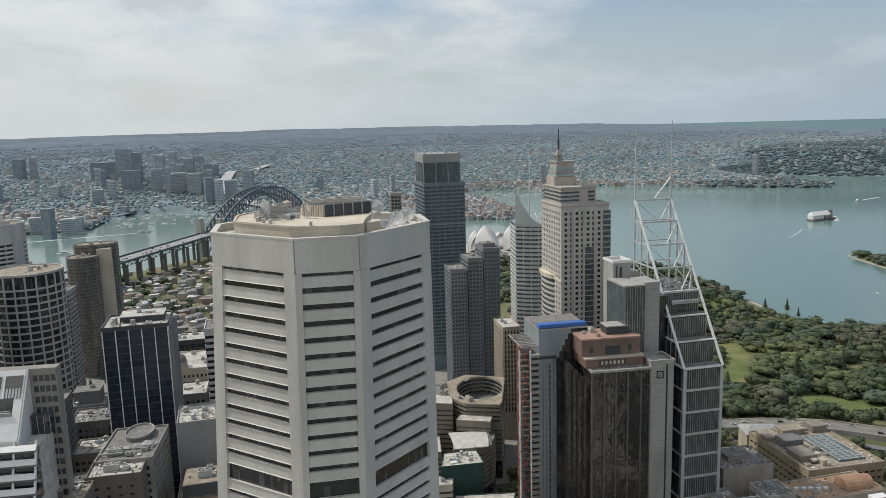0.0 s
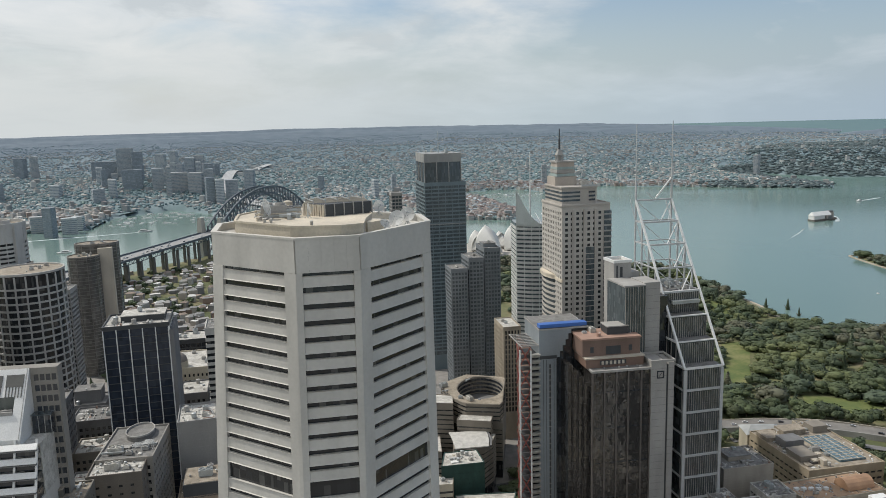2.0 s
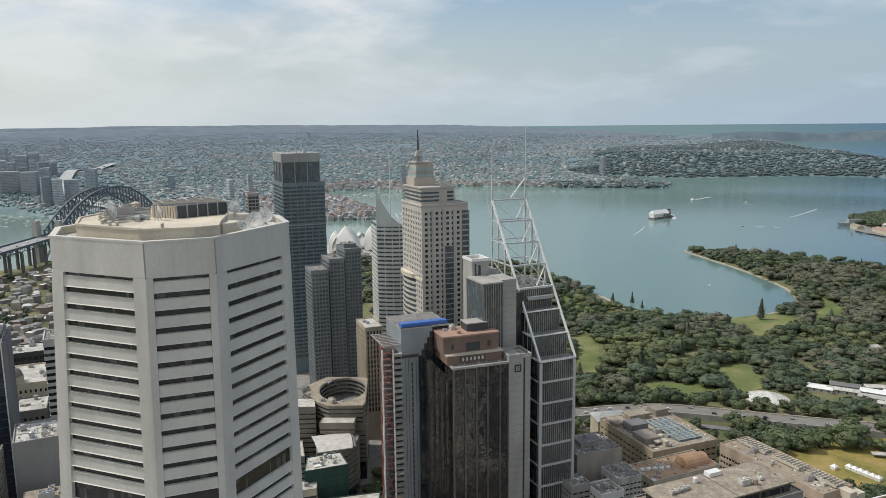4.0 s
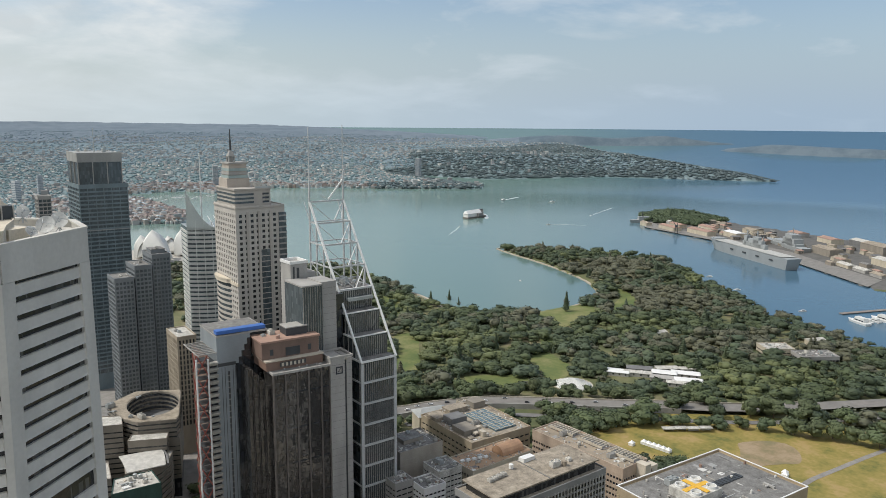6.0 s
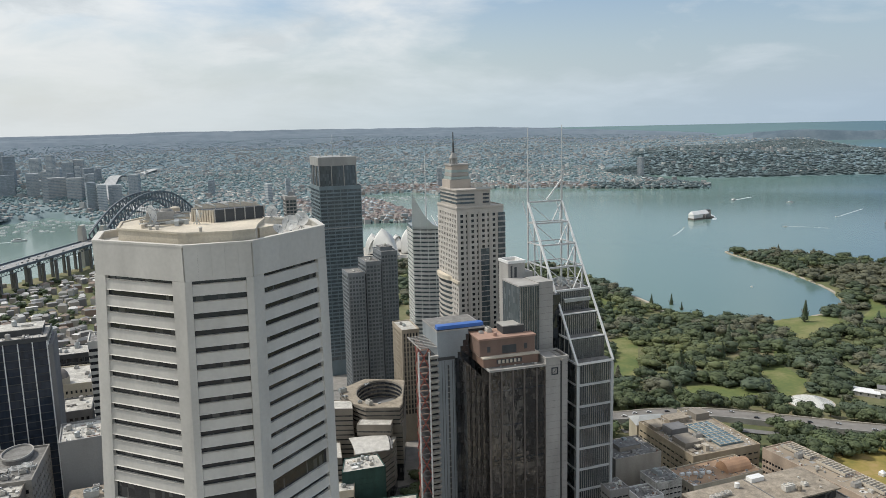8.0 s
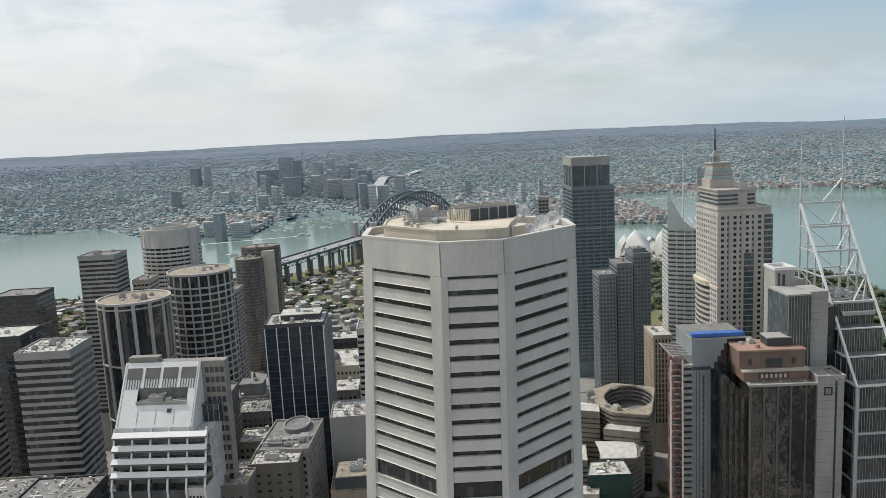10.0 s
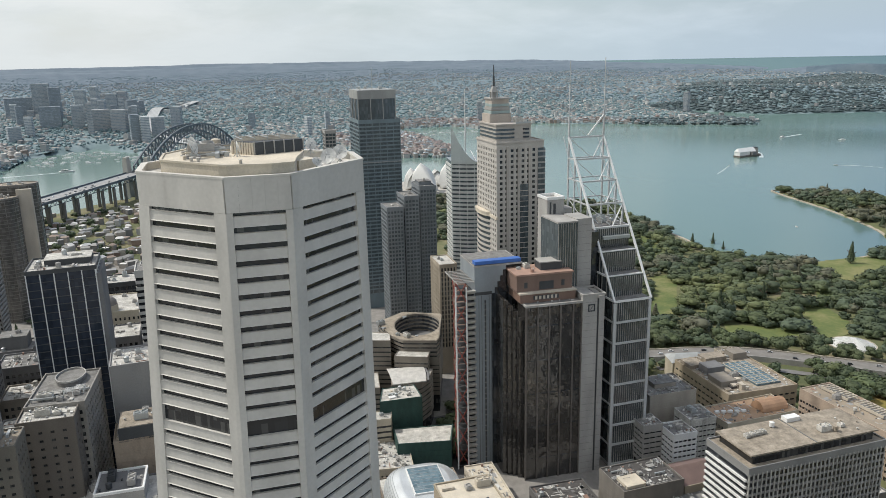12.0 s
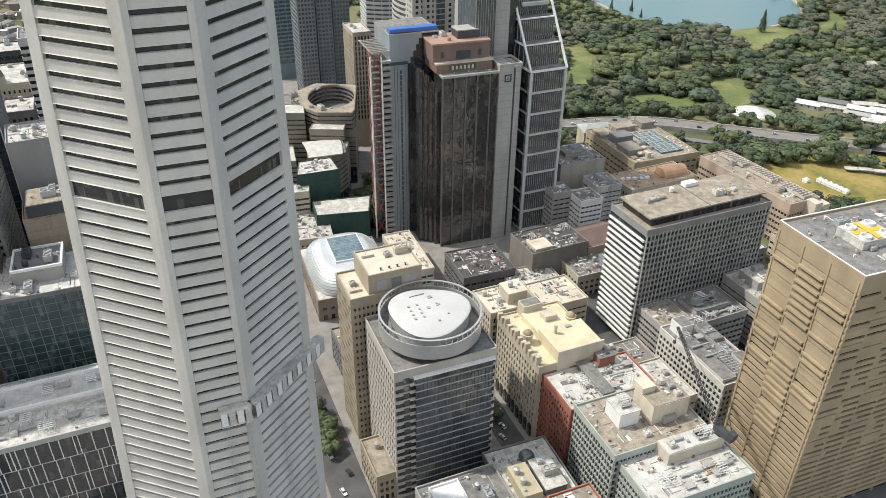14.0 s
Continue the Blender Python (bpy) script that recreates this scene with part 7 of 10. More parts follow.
def luffing_crane():
    top = thing("tower_crane", "dark lattice crane with a raised jib", "crane", 198, 134, 69.8, 0)
    bm = bmesh.new()
    add_box(bm, -1.2, 1.2, -1.2, 1.2, -2, 4)
    add_prism(bm, circle(1.7, 14), 4, 4.8)
    part("pedestal", mesh_of("pedestal", bm, DARKM), top)
    bm = bmesh.new()
    add_box(bm, -1.5, 1.5, -6.5, 2.2, 4.8, 7)
    add_box(bm, -1.3, 1.3, -7.2, -4.6, 7, 9)
    part("machinery_house", mesh_of("machinery_house", bm, DARKM), top)
    tip = Vector((10, 38, 26))
    foot = Vector((0, 1.5, 6.5))
    d = (tip - foot)
    side = Vector((d.y, -d.x, 0)).normalized() * 0.75
    upv = side.cross(d).normalized() * -0.75
    corners = [side + upv, -side + upv, -side - upv, side - upv]
    n = 22
    bm = bmesh.new()
    for c in corners:
        add_beam(bm, foot + c, tip + c * 0.5, 0.22)
    for k in range(n):
        a, b = foot + d * (k / n), foot + d * ((k + 1) / n)
        for j in range(4):
            add_beam(bm, a + corners[j] * (1 - 0.5 * k / n), b + corners[(j + 1) % 4] * (1 - 0.5 * k / n), 0.12)
    part("jib", mesh_of("jib", bm, DARKM), top)
    bm = bmesh.new()
    add_beam(bm, (0, -5, 9), (0, -2, 15), 0.3)
    add_beam(bm, (0, 2, 7), (0, -2, 15), 0.3)
    add_beam(bm, (0, -2, 15), tip, 0.1)
    part("mast_stay", mesh_of("mast_stay", bm, DARKM), top)
    bm = bmesh.new()
    add_beam(bm, tip, tip - Vector((0, 0, 7)), 0.08)
    add_box(bm, tip.x - 0.5, tip.x + 0.5, tip.y - 0.5, tip.y + 0.5, tip.z - 8.4, tip.z - 7)
    part("hook", mesh_of("hook", bm, DARKM), top)
    nest(top, "jib", "hook", "mast_stay")


luffing_crane()

# low roofs right under the viewpoint
t = office("low_building", "dark low building with a glass dome on its roof", 121, 154, 28, 34, 49, rot=-8, fl=4, band=1.8, sp=3, wall=DARKC, roof=ROOFL, units=3, pent=(0, 9, -12, 4, 4))
bm = bmesh.new()
for s in range(4):
    add_prism(bm, circle(3.4 * math.cos(s * 0.38), 20, 2, 9), 21.5 + 2.6 * math.sin(s * 0.38), 21.5 + 2.6 * math.sin((s + 1) * 0.38), circle(3.4 * math.cos((s + 1) * 0.38), 20, 2, 9))
part("roof_dome", mesh_of("roof_dome", bm, GLASSG), t, label="small glazed roof dome")
slab(t, "cream_plant_house", surf("straw_roof", (0.42, 0.37, 0.25)), -10, -2, -13, 3, 20.7, 26, "straw coloured plant house")
roof_units(t, -10, -2, -13, 3, 26, 3, 533)
office("low_building", "white plant house on a low roof", 91, 160, 11, 12, 62, rot=-6, fl=4, band=3.9, wall=WHITEP, roof=WHITEP, units=0)
office("low_building", "white plant house with a flat roof", 105, 146, 11, 12, 58, rot=-6, fl=4, band=3.9, wall=WHITEP, roof=WHITEP, units=1)
office("low_building", "low grey building with a cluttered roof", 88, 140, 33, 44, 50, rot=-6, fl=4, band=2, sp=3, wall=GREYC, roof=ROOFG, units=14)
office("brick_building", "narrow brick block beside the street", 128, 118, 18, 34, 56, rot=-7, fl=3.6, band=1.8, sp=2.4, cw=1.2, wall=BRICK, roof=ROOFB, units=6)

# grey gridded tower with white balconies on its west side
t = office("gridded_tower", "grey office tower with a dense window grid", 244.5, 232, 79, 30, 101, rot=-5, z0=30, fl=3.45, band=1.15, sp=2.4, cw=0.5, pr=0.25, cpr=0.55, wall=surf("grid_panel", (0.24, 0.24, 0.235), 0.6, each=0.05), cols=surf("grid_fin", (0.42, 0.41, 0.385), 0.6, each=0.04), glass=GLASS, solid=2.6, roof=ROOFB, units=0, sides="SE")
H3 = 71
for k in range(19):
    slab(t, "balcony_band", WHITEP, -40.7, -39.3, -14.2, 14.6, H3 - 6.8 - k * 3.45, H3 - 5.7 - k * 3.45)
    slab(t, "balcony_glazing", GLASSD, -39.9, -39.2, -13.8, 14.2, H3 - 5.7 - k * 3.45, H3 - 3.4 - k * 3.45)
slab(t, "upper_storey", GLASS, -35, 35, -11.5, 12, H3 - 0.4, H3 + 4.2)
slab(t, "upper_roof", ROOFB, -37, 37, -12.6, 13, H3 + 4.2, H3 + 4.9, "broad brown flat roof")
slab(t, "roof_joint", DARKC, -0.2, 0.2, -12.5, 12.9, H3 + 4.9, H3 + 5.2)
part("roof_tank", unit_mesh("tank", WHITEP), t, (-9, 7, H3 + 4.9))
slab(t, "roof_box", WHITEP, 1, 9, 8, 12, H3 + 4.9, H3 + 7)
for k in range(4):
    part("roof_fan", unit_mesh("fan", ROOFL), t, (-27 + k * 3.2, 2.5 + 0.3 * k, H3 + 4.9))
roof_units(t, 4, 34, -10, 6, H3 + 4.9, 7, 61, (ROOFB, ROOFL))

# tan tower with banded balconies and an orange crossed plant
t = office("banded_tower", "tan banded office tower with orange cross on roof plant", 255, 131, 67, 43.5, 169.5, rot=-8.5, z0=32, fl=3.5, band=2.0, pr=0.9, wall=surf("golden_precast", (0.33, 0.262, 0.17), 0.7, var=0.14, each=0.07), glass=GLASS, solid=6.7, roof=ROOFG, units=9)
t.scale = (0.88, 0.88, 0.88)
t.location = (t.location.x * 0.88, t.location.y * 0.88, 27.9)
GOLD = bpy.data.materials["golden_precast"]
prnd = random.Random(15)
# west face, bay by bay from the top: b blank, t thin slot, s projecting sun hood, o open recess
for k, bay in enumerate(("tbtssbtbstbssttossbooooooooo", "tssssssssbsstbsssssssossssoo", "ttsbtbtbssttssoosooooboooooo")):
    y = -20.4 + k * 14.2
    for f, kind in enumerate(bay):
        z = 128.8 - 3.5 * f
        if kind == "s":
            slab(t, "sun_hood", GOLD, -35.7, -34.2, y, y + 13.0, z - 0.1, z + 0.9)
        elif kind in "bt":
            slab(t, "blank_panel", GOLD, -34.37, -33.4, y, y + 13.0, z - 1.52, z - (0.4 if kind == "t" else -0.02))
# south face: short recesses between broad blank fields
for k in range(6):
    x = -33.6 + k * 11.3
    for f in range(26):
        z = 128.8 - 3.5 * f
        pick = prnd.random()
        if pick < 0.24:
            slab(t, "blank_panel", GOLD, x + 0.05, x + 11.25, -22.62, -21.7, z - 1.52, z + 0.02)
        elif pick < 0.5:
            slab(t, "blank_panel", GOLD, x + 0.05, x + prnd.choice((2.5, 5.2)), -22.62, -21.7, z - 1.52, z + 0.02)
        elif pick < 0.7:
            slab(t, "blank_panel", GOLD, x + 0.05, x + 11.25, -22.62, -21.7, z - 1.52, z - 0.55)
bm = bmesh.new()
add_wall(bm, [(-34.6, -22.9), (34.6, -22.9), (34.6, 22.9), (-34.6, 22.9)], [(-34.0, -22.3), (34.0, -22.3), (34.0, 22.3), (-34.0, 22.3)], 138.0, 138.25)
part("white_coping", mesh_of("white_coping", bm, WHITEP), t)
for k in range(4):
    slab(t, "pier", GOLD, -34.75, -33.4, -21.5 + k * 14.2, -20.7 + k * 14.2, 0, 134.5)
for k in range(7):
    slab(t, "pier", GOLD, -34.1 + k * 11.3, -33.2 + k * 11.3, -22.64, -21.7, 0, 134.5)
DZ = 33.5
slab(t, "plant_deck", ROOFL, -20, -3, -7, 7, 103.7 + DZ, 107.5 + DZ)
slab(t, "cross_bar", ORANGE, -19, -4, -1.2, 1.2, 107.5 + DZ, 107.8 + DZ, "orange painted cross bar")
slab(t, "cross_bar", ORANGE, -12.7, -10.3, -6.4, 6.4, 107.8 + DZ, 108.0 + DZ, "orange painted cross bar")
for x, y in ((-16.5, -4), (-16.5, 4), (-6.5, -4), (-6.5, 4)):
    bm = bmesh.new()
    add_wall(bm, circle(2.2, 20, x, y), circle(1.9, 20, x, y), 107.5 + DZ, 108.6 + DZ)
    part("fan_ring", mesh_of("fan_ring", bm, WHITEP), t)
for x in (-14, -7):
    bm = bmesh.new()
    add_prism(bm, circle(2.0, 20, x, -14), 103.7 + DZ, 104.3 + DZ)
    part("round_vent", mesh_of("round_vent", bm, ROOFL), t)
for k in range(8):
    slab(t, "roof_skylight", DARKM, 3 + k * 2.2, 4.6 + k * 2.2, -1, 3, 103.7 + DZ, 104.2 + DZ)

# blocks between the two
t = office("office_block", "white gridded office block with rooftop machinery", 237, 164, 23, 46, 58, rot=-6, z0=32, fl=3.5, band=1.3, sp=2.6, cw=0.8, pr=0.35, wall=CONC, glass=GLASS, roof=ROOFG, units=14, solid=2)
for x0, x1, y0, y1, hh, m in ((-11, -3.4, -21, 12, 1.8, CONC), (3.2, 3.7, -22, 20, 2.4, GREYC), (-8, -1, 13, 21, 6.5, WHITEP), (4.6, 10.6, -21, -8, 3.0, CONC), (4.6, 10.6, 4, 20, 2.2, GREYC)):
    slab(t, "roof_step", m, x0, x1, y0, y1, 25.6, 25.6 + hh)
    slab(t, "step_roof", ROOFG, x0 + 0.2, x1 - 0.2, y0 + 0.3, y1 - 0.3, 25.6 + hh, 25.72 + hh)
for j in range(9):
    slab(t, "pergola_slat", STEEL, -2.8, 2.8, -20 + j * 1.6, -19.6 + j * 1.6, 28.0, 28.3)
roof_mess(t, -10, 11, -21, 21, 27.4, 503, 8)
office("office_block", "grey block with louvred sides", 246, 213, 16, 18, 55, rot=-5, z0=32, fl=3.4, band=1.7, sp=2, cw=0.3, wall=GREYC, roof=ROOFB, units=3)
t = office("low_building", "grey low block with stacked roof plant", 262, 205, 32, 24, 56, rot=-5, z0=32, fl=3.6, band=1.9, sp=3, wall=GREYC, roof=ROOFG, units=10, pent=(-12, 8, -6, 8, 3))
roof_mess(t, -11, 7, -5.5, 7.5, 27.0, 501, 10)
roof_mess(t, -15, 15, -11, -6, 23.7, 502, 6)
office("low_building", "grey block with white upper walls", 298, 196, 22, 30, 62, rot=-5, z0=32, fl=3.6, band=2.6, sp=4, wall=GREYC, roof=ROOFL, units=7, pent=(-6, 6, -4, 10, 5))
office("low_building", "white low block with roof plant", 206, 176, 26, 28, 48, rot=-6, z0=30, fl=3.6, band=2.2, sp=3, wall=BEIGE, roof=ROOFL, units=12)
office("low_building", "old low block with grey roof", 205, 206, 34, 22, 42, rot=-6, z0=30, fl=3.8, band=2.4, sp=3, wall=SAND, roof=ROOFG, units=8)
office("low_building", "cream terrace building behind the gridded tower", 196, 262, 40, 24, 48, rot=-5, z0=29, fl=3.8, band=2.6, sp=3, wall=SAND, roof=CREAM, units=8)
t = thing("tiled_house", "small house with an orange tiled roof", "house", 336, 232, 32, -6)
slab(t, "wall", BRICK, -8, 8, -6, 6, 0, 9)
bm = bmesh.new()
add_prism(bm, [(-9, -7), (9, -7), (9, 7), (-9, 7)], 9, 14, [(-4, -0.2), (4, -0.2), (4, 0.2), (-4, 0.2)])
part("roof", mesh_of("roof", bm, TERRA), t)

# ---- along the ridge street: library, parliament, hospital ----
office("office_block", "grey block with chamfered upper floors", 300, 372, 34, 28, 66, rot=-7, z0=30, fl=3.8, band=3.75, wall=surf("mid_grey_render", (0.36, 0.325, 0.275), size=9), roof=ROOFG, units=7, pent=(-8, 8, -4, 8, 3))
office("white_block", "cluster of white rendered blocks", 292, 338, 16, 16, 56, rot=-7, z0=30, fl=3.5, band=2.2, sp=3, wall=WHITEP, units=4)
office("white_block", "cluster of white rendered blocks", 309, 343, 18, 18, 60, rot=-7, z0=30, fl=3.5, band=2.4, sp=3, wall=ROOFL, units=5)
office("white_block", "cluster of white rendered blocks", 280, 352, 13, 14, 58, rot=-7, z0=30, fl=3.5, band=2.4, sp=4, wall=GREYC, units=3)
t = office("stone_building", "sandstone theatre block with a copper barrel roof", 338, 341, 56, 26, 52, rot=-4, z0=30, fl=4.6, band=2.0, sp=3.4, cw=1.4, wall=SAND, roof=surf("copper_roof", (0.37, 0.25, 0.16)), units=2)
bm = bmesh.new()
for s in range(8):
    a0, a1 = math.pi * s / 8, math.pi * (s + 1) / 8
    v = [bm.verts.new(p) for p in ((4, -2 + 6 * -math.cos(a0), 22 + 6 * math.sin(a0)), (24, -2 + 6 * -math.cos(a0), 22 + 6 * math.sin(a0)), (24, -2 + 6 * -math.cos(a1), 22 + 6 * math.sin(a1)), (4, -2 + 6 * -math.cos(a1), 22 + 6 * math.sin(a1)))]
    bm.faces.new(v)
for x in (4, 24):
    bm.faces.new([bm.verts.new((x, -2 + 6 * -math.cos(math.pi * s / 8), 22 + 6 * math.sin(math.pi * s / 8))) for s in range(9)])
bmesh.ops.recalc_face_normals(bm, faces=bm.faces)
part("barrel_vault", mesh_of("barrel_vault", bm, surf("copper_vault", (0.46, 0.28, 0.17))), t, label="copper coloured barrel vault")
for k in range(6):
    bm = bmesh.new()
    add_wall(bm, circle(1.6, 16), circle(1.2, 16), 0, 0.4)
    part("round_window", mesh_of("round_window", bm, CREAM), t, turn=Matrix.Translation((-24 + k * 4, -13.4, 16)) @ pose(0, 0, 0, 90))
for k in range(5):
    slab(t, "white_canopy", WHITEP, -26 + k * 4.4, -23 + k * 4.4, 2 - k * 1.2, 4 - k * 1.2, 22, 23.5)
t = office("library_building", "stone library with a long blue skylight", 366, 371, 56, 66, 54, rot=-7, z0=30, fl=4.6, band=3.2, sp=5, cw=1.4, wall=surf("rosy_sandstone", (0.36, 0.30, 0.215)), roof=ROOFB, units=10)
part("skylight", box_mesh(20, 40, 1.2, SKYL), t, (10, -6, 23.8), label="long blue glass skylight")
for k in range(12):
    part("glazing_bar", box_mesh(20.3, 0.3, 0.3, BEIGE, "glazing_bar"), t, (10, -25.5 + k * 3.55, 25.0))
for k in range(5):
    part("glazing_bar", box_mesh(0.3, 40.2, 0.34, BEIGE, "glazing_bar"), t, (0.4 + k * 4.8, -6, 25.0))
roof_mess(t, -27, -6, -32, 32, 23.7, 507, 14)
roof_mess(t, -4, 27, 15, 32, 23.7, 508, 8)
for x0, x1, y0, y1, hh, m in ((-25, -12, -20, -4, 4, FAWN), (-22, -8, 0, 12, 6, DARKC), (-27, -15, 14, 28, 3, ROOFB), (-10, 8, 20, 31, 4, ROOFB), (14, 26, 20, 31, 5, FAWN)):
    slab(t, "roof_step", m, x0, x1, y0, y1, 23.7, 23.7 + hh)
lrnd = random.Random(19)
for k in range(16):
    x0, y0 = lrnd.uniform(-27, -8), lrnd.uniform(-31, 26)
    slab(t, "roof_step", (FAWN, BEIGE, ROOFB, TARR)[k % 4], x0, x0 + lrnd.uniform(2.5, 6.5), y0, y0 + lrnd.uniform(2.5, 6), 23.7, 23.7 + lrnd.uniform(0.8, 4.6) + 0.01 * k)
for k in range(7):
    part("sun_canopy", unit_mesh("vent", WHITEP), t, (23 + 2.4 * (k % 2), -28 + k * 4.5, 23.7))
t = thing("glazed_pavilion", "angular glazed roof pavilion", "pavilion", 398, 452, 30, -20)
slab(t, "wall", SAND, -14, 14, -9, 9, 0, 16)
bm = bmesh.new()
add_prism(bm, [(-15, -10), (15, -10), (15, 10), (-15, 10)], 16, 20, [(-9, -1), (9, -1), (9, 1), (-9, 1)])
part("glass_roof", mesh_of("glass_roof", bm, surf("pavilion_roof", (0.36, 0.37, 0.36), 0.4)), t)
office("stone_building", "low stone block beside the expressway", 425, 440, 14, 13, 48, rot=-12, z0=30, fl=4, band=3, sp=5, wall=SAND, roof=ROOFB, units=2)
t = office("hospital_building", "long tan hospital wing with deep window rows", 405, 268, 25, 82, 59, rot=-3, z0=28, fl=4.2, band=2.3, sp=2.6, cw=0.6, pr=0.5, wall=surf("tan_precast", (0.40, 0.315, 0.245), each=0.03), glass=GLASSD, roof=surf("rose_roof", (0.30, 0.25, 0.19)), units=10, solid=5)
for k in range(3):
    y0 = -40 + k * 27
    for j in range(9):
        slab(t, "pergola_slat", BEIGE, 0, 9, y0 + j * 2.6, y0 + 0.6 + j * 2.6, 33.2, 33.7)
    slab(t, "pergola_beam", BEIGE, -0.2, 0.3, y0, y0 + 22, 31.4, 33.2)
    slab(t, "pergola_beam", BEIGE, 8.7, 9.2, y0, y0 + 22, 31.4, 33.2)
    slab(t, "roof_well", DARKC, 0.4, 8.6, y0 + 0.2, y0 + 21.5, 30.72, 30.9)
slab(t, "stair_tower", BEIGE, 10, 16, -48, -41, 0, 29)
slab(t, "stair_tower", BEIGE, 1, 7, -49, -41, 0, 32)
office("stone_building", "low sandstone wings by the park", 380, 232, 26, 30, 46, rot=-9, z0=29, fl=4, band=2.4, sp=3, wall=SAND, roof=TERRA, units=3)

# ---- streets, park and gardens ----
drape("road", "dark asphalt city streets between the blocks", "road", [(-210, 60), (330, 60), (334, 470), (-210, 490)], ASPH, 0.06, 60, z=28.0)
for x0, x1, y0, y1 in ((-60, 66, 140, 420), (82.5, 146, 112, 420), (158, 232, 112, 286), (158, 300, 300, 470)):
    bm = bmesh.new()
    pts = [(x + (y - 200) * 0.112, y) for x, y in ((x0, y0), (x1, y0), (x1, y1), (x0, y1))]
    add_prism(bm, pts, 28.0, 28.22)
    tagged(new("pavement", mesh_of("pavement", bm, PAVE)), "pale paved block with raised kerbs beside the street", "pavement", kind="structure")
LAWNS = [([(486, 345), (500, 372), (570, 372), (660, 300), (700, 240), (690, 120), (480, 120), (470, 250)], DRY, "dry yellowing park lawn with bare patches"),
         ([(492, 512), (519, 533), (537, 559), (563, 540), (590, 522), (580, 500), (535, 498)], GRASS, "green clearing of lawn among the trees"),
         ([(790, 640), (800, 700), (850, 728), (920, 722), (950, 700), (905, 655), (850, 630)], GRASS, "bright green lawn beside the cove"),
         ([(470, 640), (485, 760), (520, 780), (530, 700), (505, 620)], GRASS, "sunny strip of lawn in the gardens"),
         ([(590, 478), (612, 520), (640, 557), (670, 576), (684, 566), (660, 515), (628, 488)], GRASS, "green lawn running down to the glasshouse"),
         ([(482, 590), (510, 640), (536, 668), (596, 752), (620, 746), (605, 712), (545, 640), (515, 600)], GRASS, "long green lawn between the fig trees"),
         ([(620, 800), (651, 840), (700, 920), (734, 955), (742, 920), (690, 840), (650, 800)], GRASS, "open lawn sloping to the cove"),
         ([(930, 640), (937, 663), (1017, 695), (1046, 736), (1084, 740), (1040, 680), (980, 645)], GRASS, "sunny lawn behind the sea wall"),
         ([(680, 570), (708, 597), (736, 622), (748, 607), (722, 580), (700, 565)], GRASS, "small green clearing in the gardens"),
         ([(985, 760), (1085, 845), (1150, 980), (1200, 1130), (1188, 1140), (1120, 1000), (1060, 870), (960, 775)], GRASS, "narrow lawn along the sea wall")]
for outline, m, lab in LAWNS:
    drape("lawn", lab, "lawn", outline, m, 0.5)
drape("path", "pale gravel path across the park", "path", strip([(690, 188), (639, 196), (560, 206), (480, 208)], 4.5), PAVE, 0.65)
drape("bare_patch", "bare brown oval worn into the dry lawn", "bare ground", [(578 + 30 * math.cos(a) * 1.0 + 6 * math.cos(3 * a), 250 + 24 * math.sin(a) + 4 * math.sin(2 * a)) for a in [k * math.pi / 12 for k in range(24)]], BARE_SOIL, 0.62)
EXPRESS = smooth_line([(330, 560), (400, 512), (440, 500), (488, 478), (532, 436), (580, 386), (660, 312), (790, 235), (1000, 120)])
drape("expressway", "curving grey expressway beside the gardens", "road", strip(EXPRESS, 20), surf("expressway_asphalt", (0.20, 0.188, 0.172), 0.9, var=0.15), 4.2, 12)
drape("slip_road", "grey slip road below the expressway", "road", strip([(p[0] - 19, p[1] - 22) for p in EXPRESS[8:]], 9), surf("slip_asphalt", (0.17, 0.165, 0.16), 0.9, var=0.15), 0.8, 12)
ridge("retaining_wall", "long dark concrete retaining wall of the expressway", "wall", [(p[0] - 7.6, p[1] - 7.6) for p in EXPRESS[4:34]], 0.8, None, 5.1, GREYC)
ridge("retaining_wall", "pale parapet along the expressway", "wall", [(p[0] + 7.8, p[1] + 7.8) for p in EXPRESS[4:40]], 0.6, None, 5.2, BEIGE)
COVE = smooth_line([(850, 1200), (812, 1060), (792, 920), (768, 816), (842, 735), (954, 721), (1021, 741), (1098, 825), (1164, 973), (1218, 1148), (1245, 1172), (1310, 1110)], 5)
ridge("sea_wall", "pale sandstone sea wall round the cove", "wall", COVE, 4.5, -2.0, 3.4, surf("sea_wall_stone", (0.38, 0.34, 0.27)))
drape("quay", "pale concrete naval quay", "quay", [(1432, 466), (1568, 647), (1720, 913), (1793, 1155), (1872, 1214), (1900, 1205), (1830, 1130), (1770, 920), (1680, 710), (1500, 466)], surf("quay_concrete", (0.21, 0.20, 0.185)), 0.6, 40)


# ---- trees ----
ICO = [(0, 0, -1), (0.724, -0.526, -0.447), (-0.276, -0.851, -0.447), (-0.894, 0, -0.447), (-0.276, 0.851, -0.447), (0.724, 0.526, -0.447),
       (0.276, -0.851, 0.447), (-0.724, -0.526, 0.447), (-0.724, 0.526, 0.447), (0.276, 0.851, 0.447), (0.894, 0, 0.447), (0, 0, 1)]
ICO_V = np.array(ICO)
bmi = bmesh.new()
bmesh.ops.convex_hull(bmi, input=[bmi.verts.new(p) for p in ICO])
bmi.verts.index_update()
ICO_F = np.array([[v.index for v in f.verts] for f in bmi.faces])
bmi.free()


